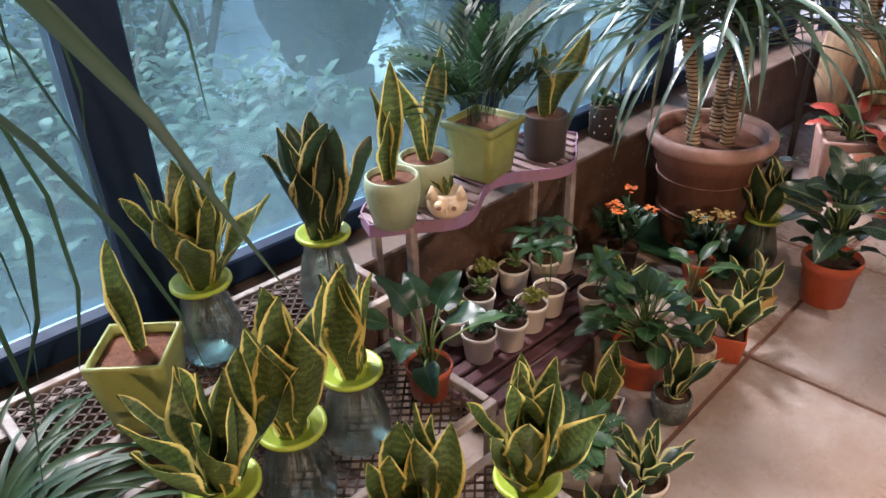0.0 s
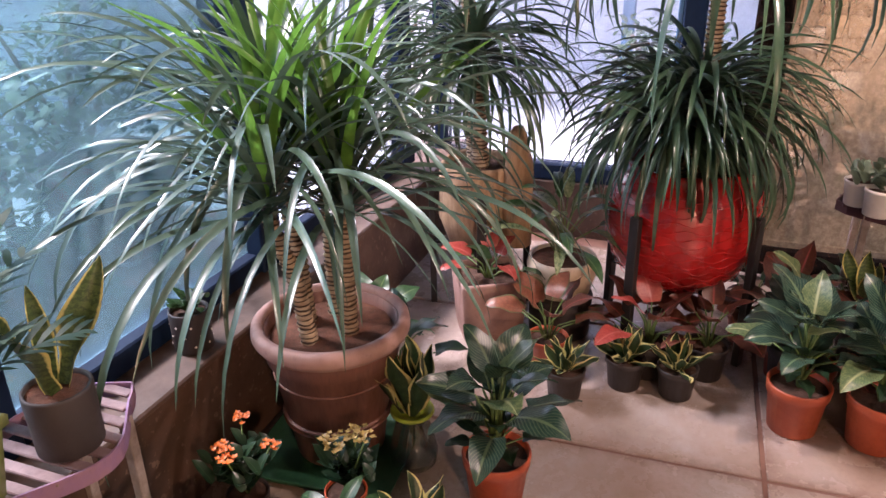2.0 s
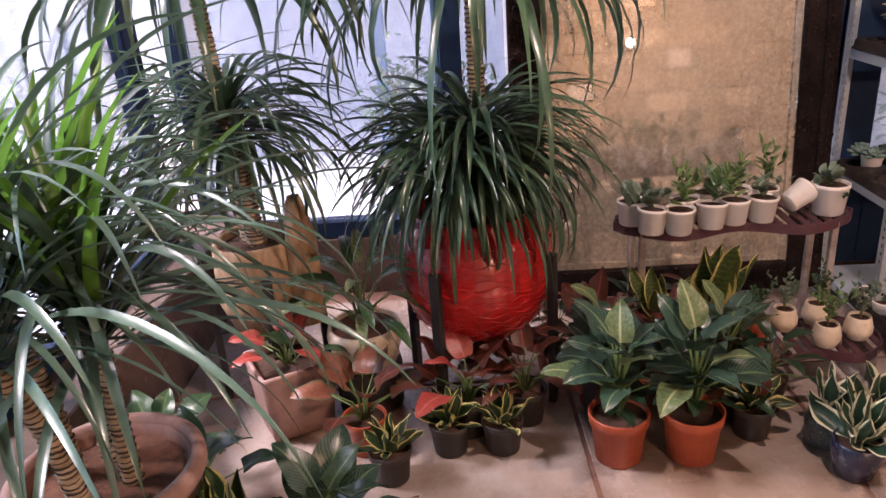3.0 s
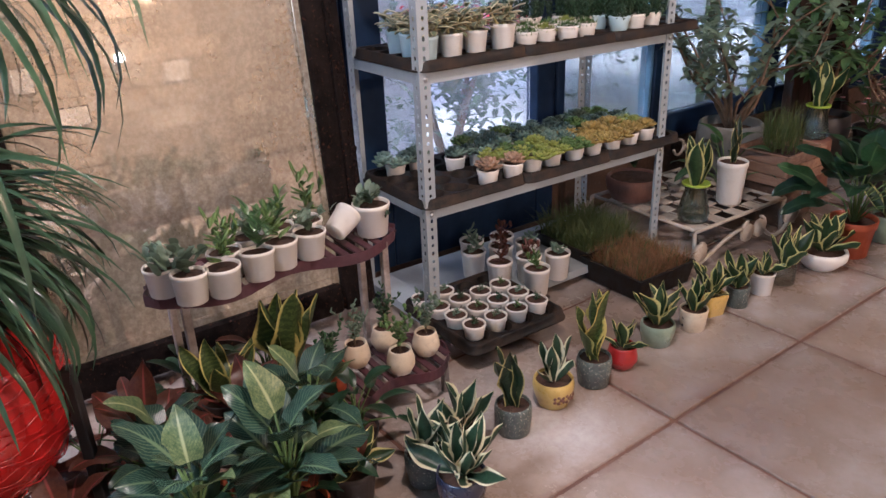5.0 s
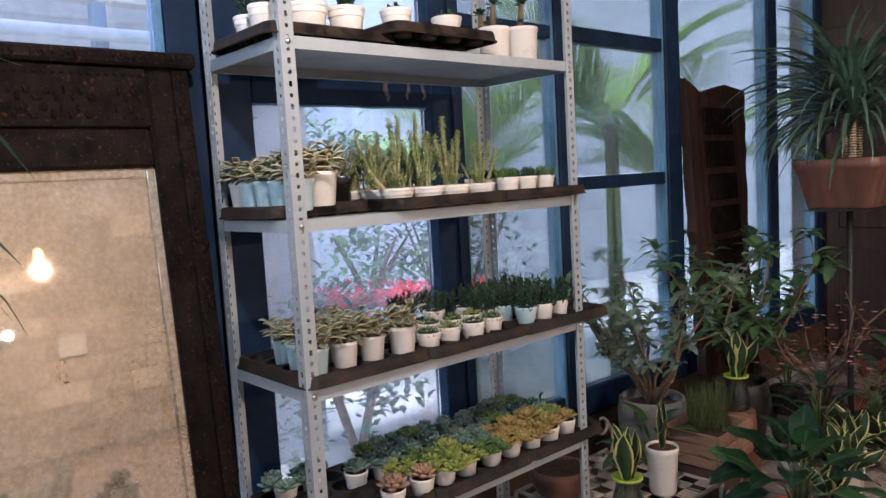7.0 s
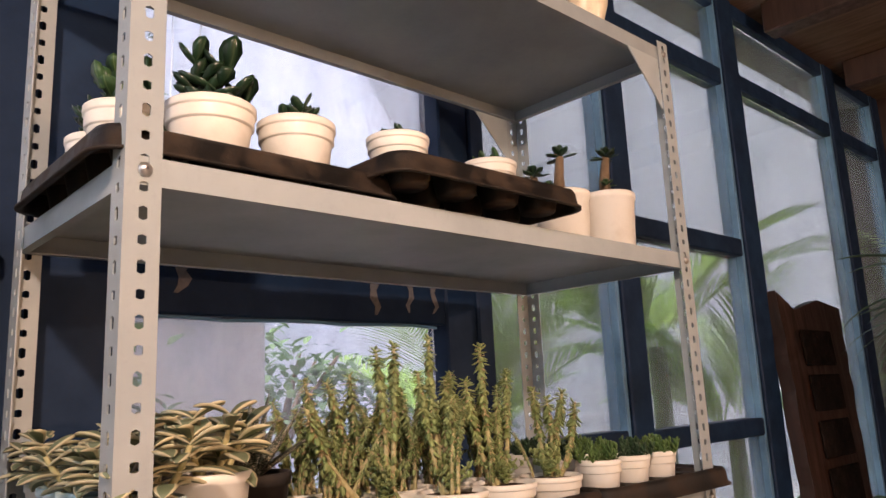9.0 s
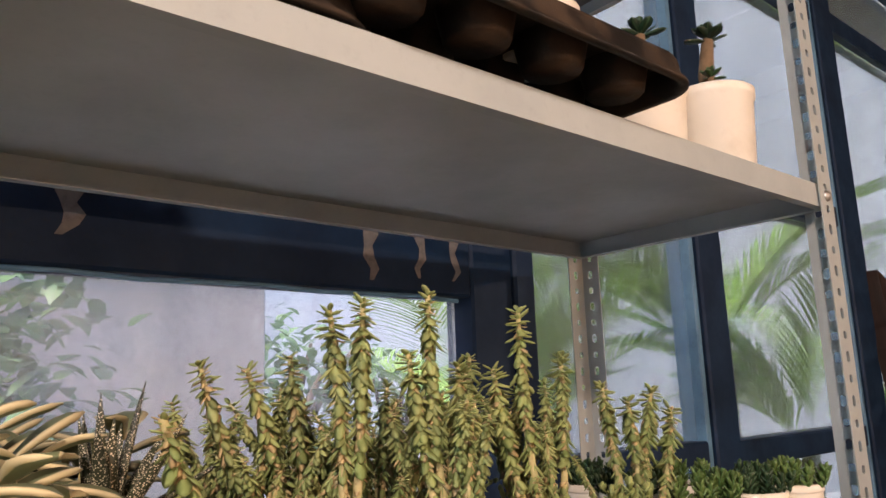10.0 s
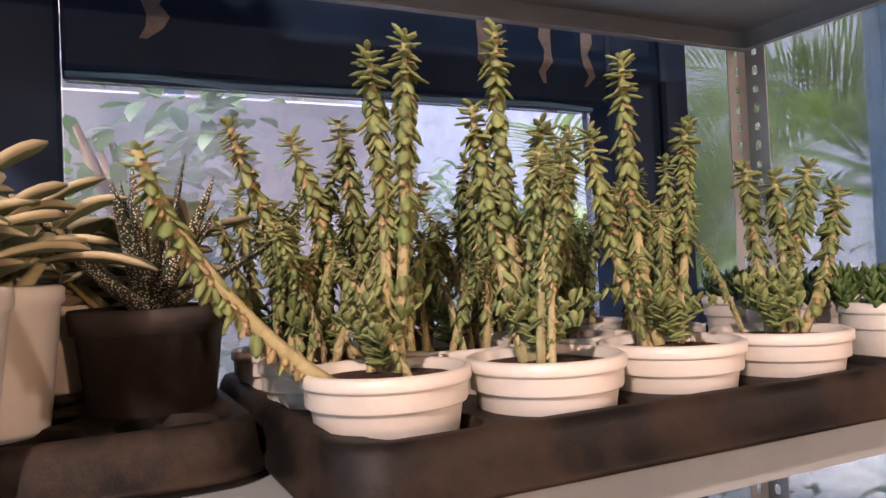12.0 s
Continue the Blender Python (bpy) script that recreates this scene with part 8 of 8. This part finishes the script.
part("gutter", tube([(6.85, -3.0, 2.62), (6.85, 1.0, 2.62), (6.85, 5.5, 2.62)], 0.045, RAILING, 10), house, "white gutter pipe")
part("fascia", box_mesh(6.84, 6.898, -3.0, 5.5, 3.16, 3.24, GREYPOT, 0.004), house, "dark fascia strip")
part("gallery_back", box_mesh(8.5, 8.597, -2.9, 5.4, 3.36, 6.2, GREYPOT, 0), house)
part("garden_wall", box_mesh(5.6, 5.8, -2.58, -1.2, -0.13, 2.2, CONCRETE, 0.01), house)
solid("garden_wall", box_mesh(-6, 8, 5.6, 5.85, -0.13, 1.15, PALEWALL, 0.02), "low pale garden wall", "wall", kind="structure")


def bush(x, y, r, h, mat, seed, n=900, size=0.09, name="garden_bush", label="leafy green garden bush", z=-0.13):
    q = random.Random(seed)
    ob = thing(name, label, "bush", pose(x, y, z), group="garden bushes")
    for k in range(5):
        a = q.uniform(0, TAU)
        part("stem", tube([(0, 0, 0), (r * 0.3 * math.cos(a), r * 0.3 * math.sin(a), h * 0.45), (r * 0.6 * math.cos(a), r * 0.6 * math.sin(a), h * 0.8)], [0.03, 0.02, 0.008], TWIG, 6), ob)
    lv = Leaves()
    centres = [(q.uniform(-0.65, 0.65) * r, q.uniform(-0.65, 0.65) * r, h * q.uniform(0.25, 0.85)) for _ in range(14)]
    for i in range(n):
        c = centres[q.randrange(14)]
        b = (c[0] + q.gauss(0, 0.2) * r, c[1] + q.gauss(0, 0.2) * r, max(0.02, c[2] + q.gauss(0, 0.13) * h))
        lv.blade(b, q.uniform(0, TAU), size * q.uniform(0.6, 1.3), size * 0.5, q.uniform(-0.5, 1.0), 0.8, "oval", 0.2, 3, 0, 0, 2)
    part("foliage", lv.mesh(mat), ob)
    return ob


for i, (x, y, r, h) in enumerate(((0.95, 2.35, 0.5, 0.5), (0.1, 2.4, 0.5, 0.6), (1.5, 2.75, 0.5, 0.6), (0.6, 3.0, 0.6, 0.7), (1.1, 3.4, 0.6, 0.7), (1.5, 4.1, 0.8, 1.1), (3.0, 3.2, 0.7, 1.0), (4.4, 4.2, 0.9, 1.3), (-1.4, 3.4, 0.8, 1.0), (2.3, 4.8, 0.8, 1.5), (0.5, 5.0, 0.8, 1.5), (6.4, 0.5, 0.6, 0.9), (6.3, 2.9, 0.8, 1.0), (6.3, -0.7, 0.6, 1.0), (6.0, -1.9, 0.6, 1.3), (5.3, -2.6, 0.5, 1.1), (6.6, -4.6, 0.9, 1.7))):
    bush(x, y, r, h, HEDGE, 400 + i)
for k in range(4):
    bush(5.5, -2.72 - 0.42 * k, 0.3, 0.2, CRIMSON, 420 + k, 330, 0.06, "flowering_bush", "bright crimson flowering border plant", 0.72 - 0.05 * k)
for k in range(6):
    bush(7.45, -2.5 + 0.75 * k, 0.4, 0.8, CRIMSON if k % 3 == 2 else HEDGE, 460 + k, 420, 0.08, "gallery_plant", "flowering plant on the upper gallery" if k % 3 == 2 else "leafy plant on the upper gallery", 3.352)
for k, (x, y, z, r) in enumerate(((5.3, -1.6, 1.45, 0.35), (6.4, -3.1, 1.35, 0.6), (6.6, -3.9, 1.2, 0.8), (5.2, -1.5, 0.9, 0.35), (6.2, -3.4, 0.6, 0.7))):
    bush(x, y, r, 0.7, FRANGI, 440 + k, 380, 0.10, "frangipani", "garden shrub with long pale green leaves", z)
for i, (x, y, r, h, z) in enumerate(((2.45, 3.55, 0.38, 0.5, 0.12), (0.7, 3.7, 0.36, 0.5, 0.0), (3.3, 2.8, 0.33, 0.46, -0.05))):
    ob = thing("garden_planter", "big round grey concrete planter on a block in the garden", "planter", pose(x, y, -0.13))
    part("block", box_mesh(-r * 0.5, r * 0.5, -r * 0.5, r * 0.5, 0, z + 0.13, PALEWALL, 0.01), ob)
    part("bowl", lathe([(r * 0.55, 0), (r * 0.6, 0.01), (r * 0.95, h * 0.6), (r, h * 0.9), (r * 1.06, h * 0.92), (r * 1.06, h), (r * 0.95, h), (r * 0.92, h * 0.9)], GREYPOT, 36), ob, m=pose(0, 0, z + 0.132))
    part("soil", soil_mesh(r * 0.94, SOIL), ob, m=pose(0, 0, z + 0.132 + h * 0.92))
for i, (x, y, h) in enumerate(((5.0, -4.85, 3.1), (5.5, -3.75, 2.1), (5.0, -5.7, 2.2))):
    q = random.Random(430 + i)
    ob = thing("garden_palm", "feathery bright green areca palm outside the window", "palm", pose(x, y, -0.13))
    lv = Leaves()
    for k in range(13):
        frond(lv, (q.uniform(-0.05, 0.05), q.uniform(-0.05, 0.05), h * 0.6), q.uniform(0, TAU), q.uniform(1.1, 1.7), q.uniform(0.9, 1.45), q.uniform(0.7, 1.4), 0.4, q, 58, 0.013)
    part("fronds", lv.mesh(BRIGHTPALM), ob)
    for k in range(4):
        a = TAU * k / 4
        part("cane", tube([(0.05 * math.cos(a), 0.05 * math.sin(a), 0), (0.03 * math.cos(a), 0.03 * math.sin(a), h * 0.65)], 0.025, STALK, 8), ob)

# ---- blocks of the west wall ----
for y, w, z, d, pale in WEST_BLOCKS:
    part("stone_block", box_mesh(X_BACK + 0.001, X_BACK + d, y + 0.006, y + w - 0.006, z, z + 0.25, PALE_BLOCK if pale > 0.86 else BLOCK, 0.006), west)

# ---- floor slabs ----
for m in FLOOR_SLABS:
    part("slab", slab_mesh, floor, m=m)
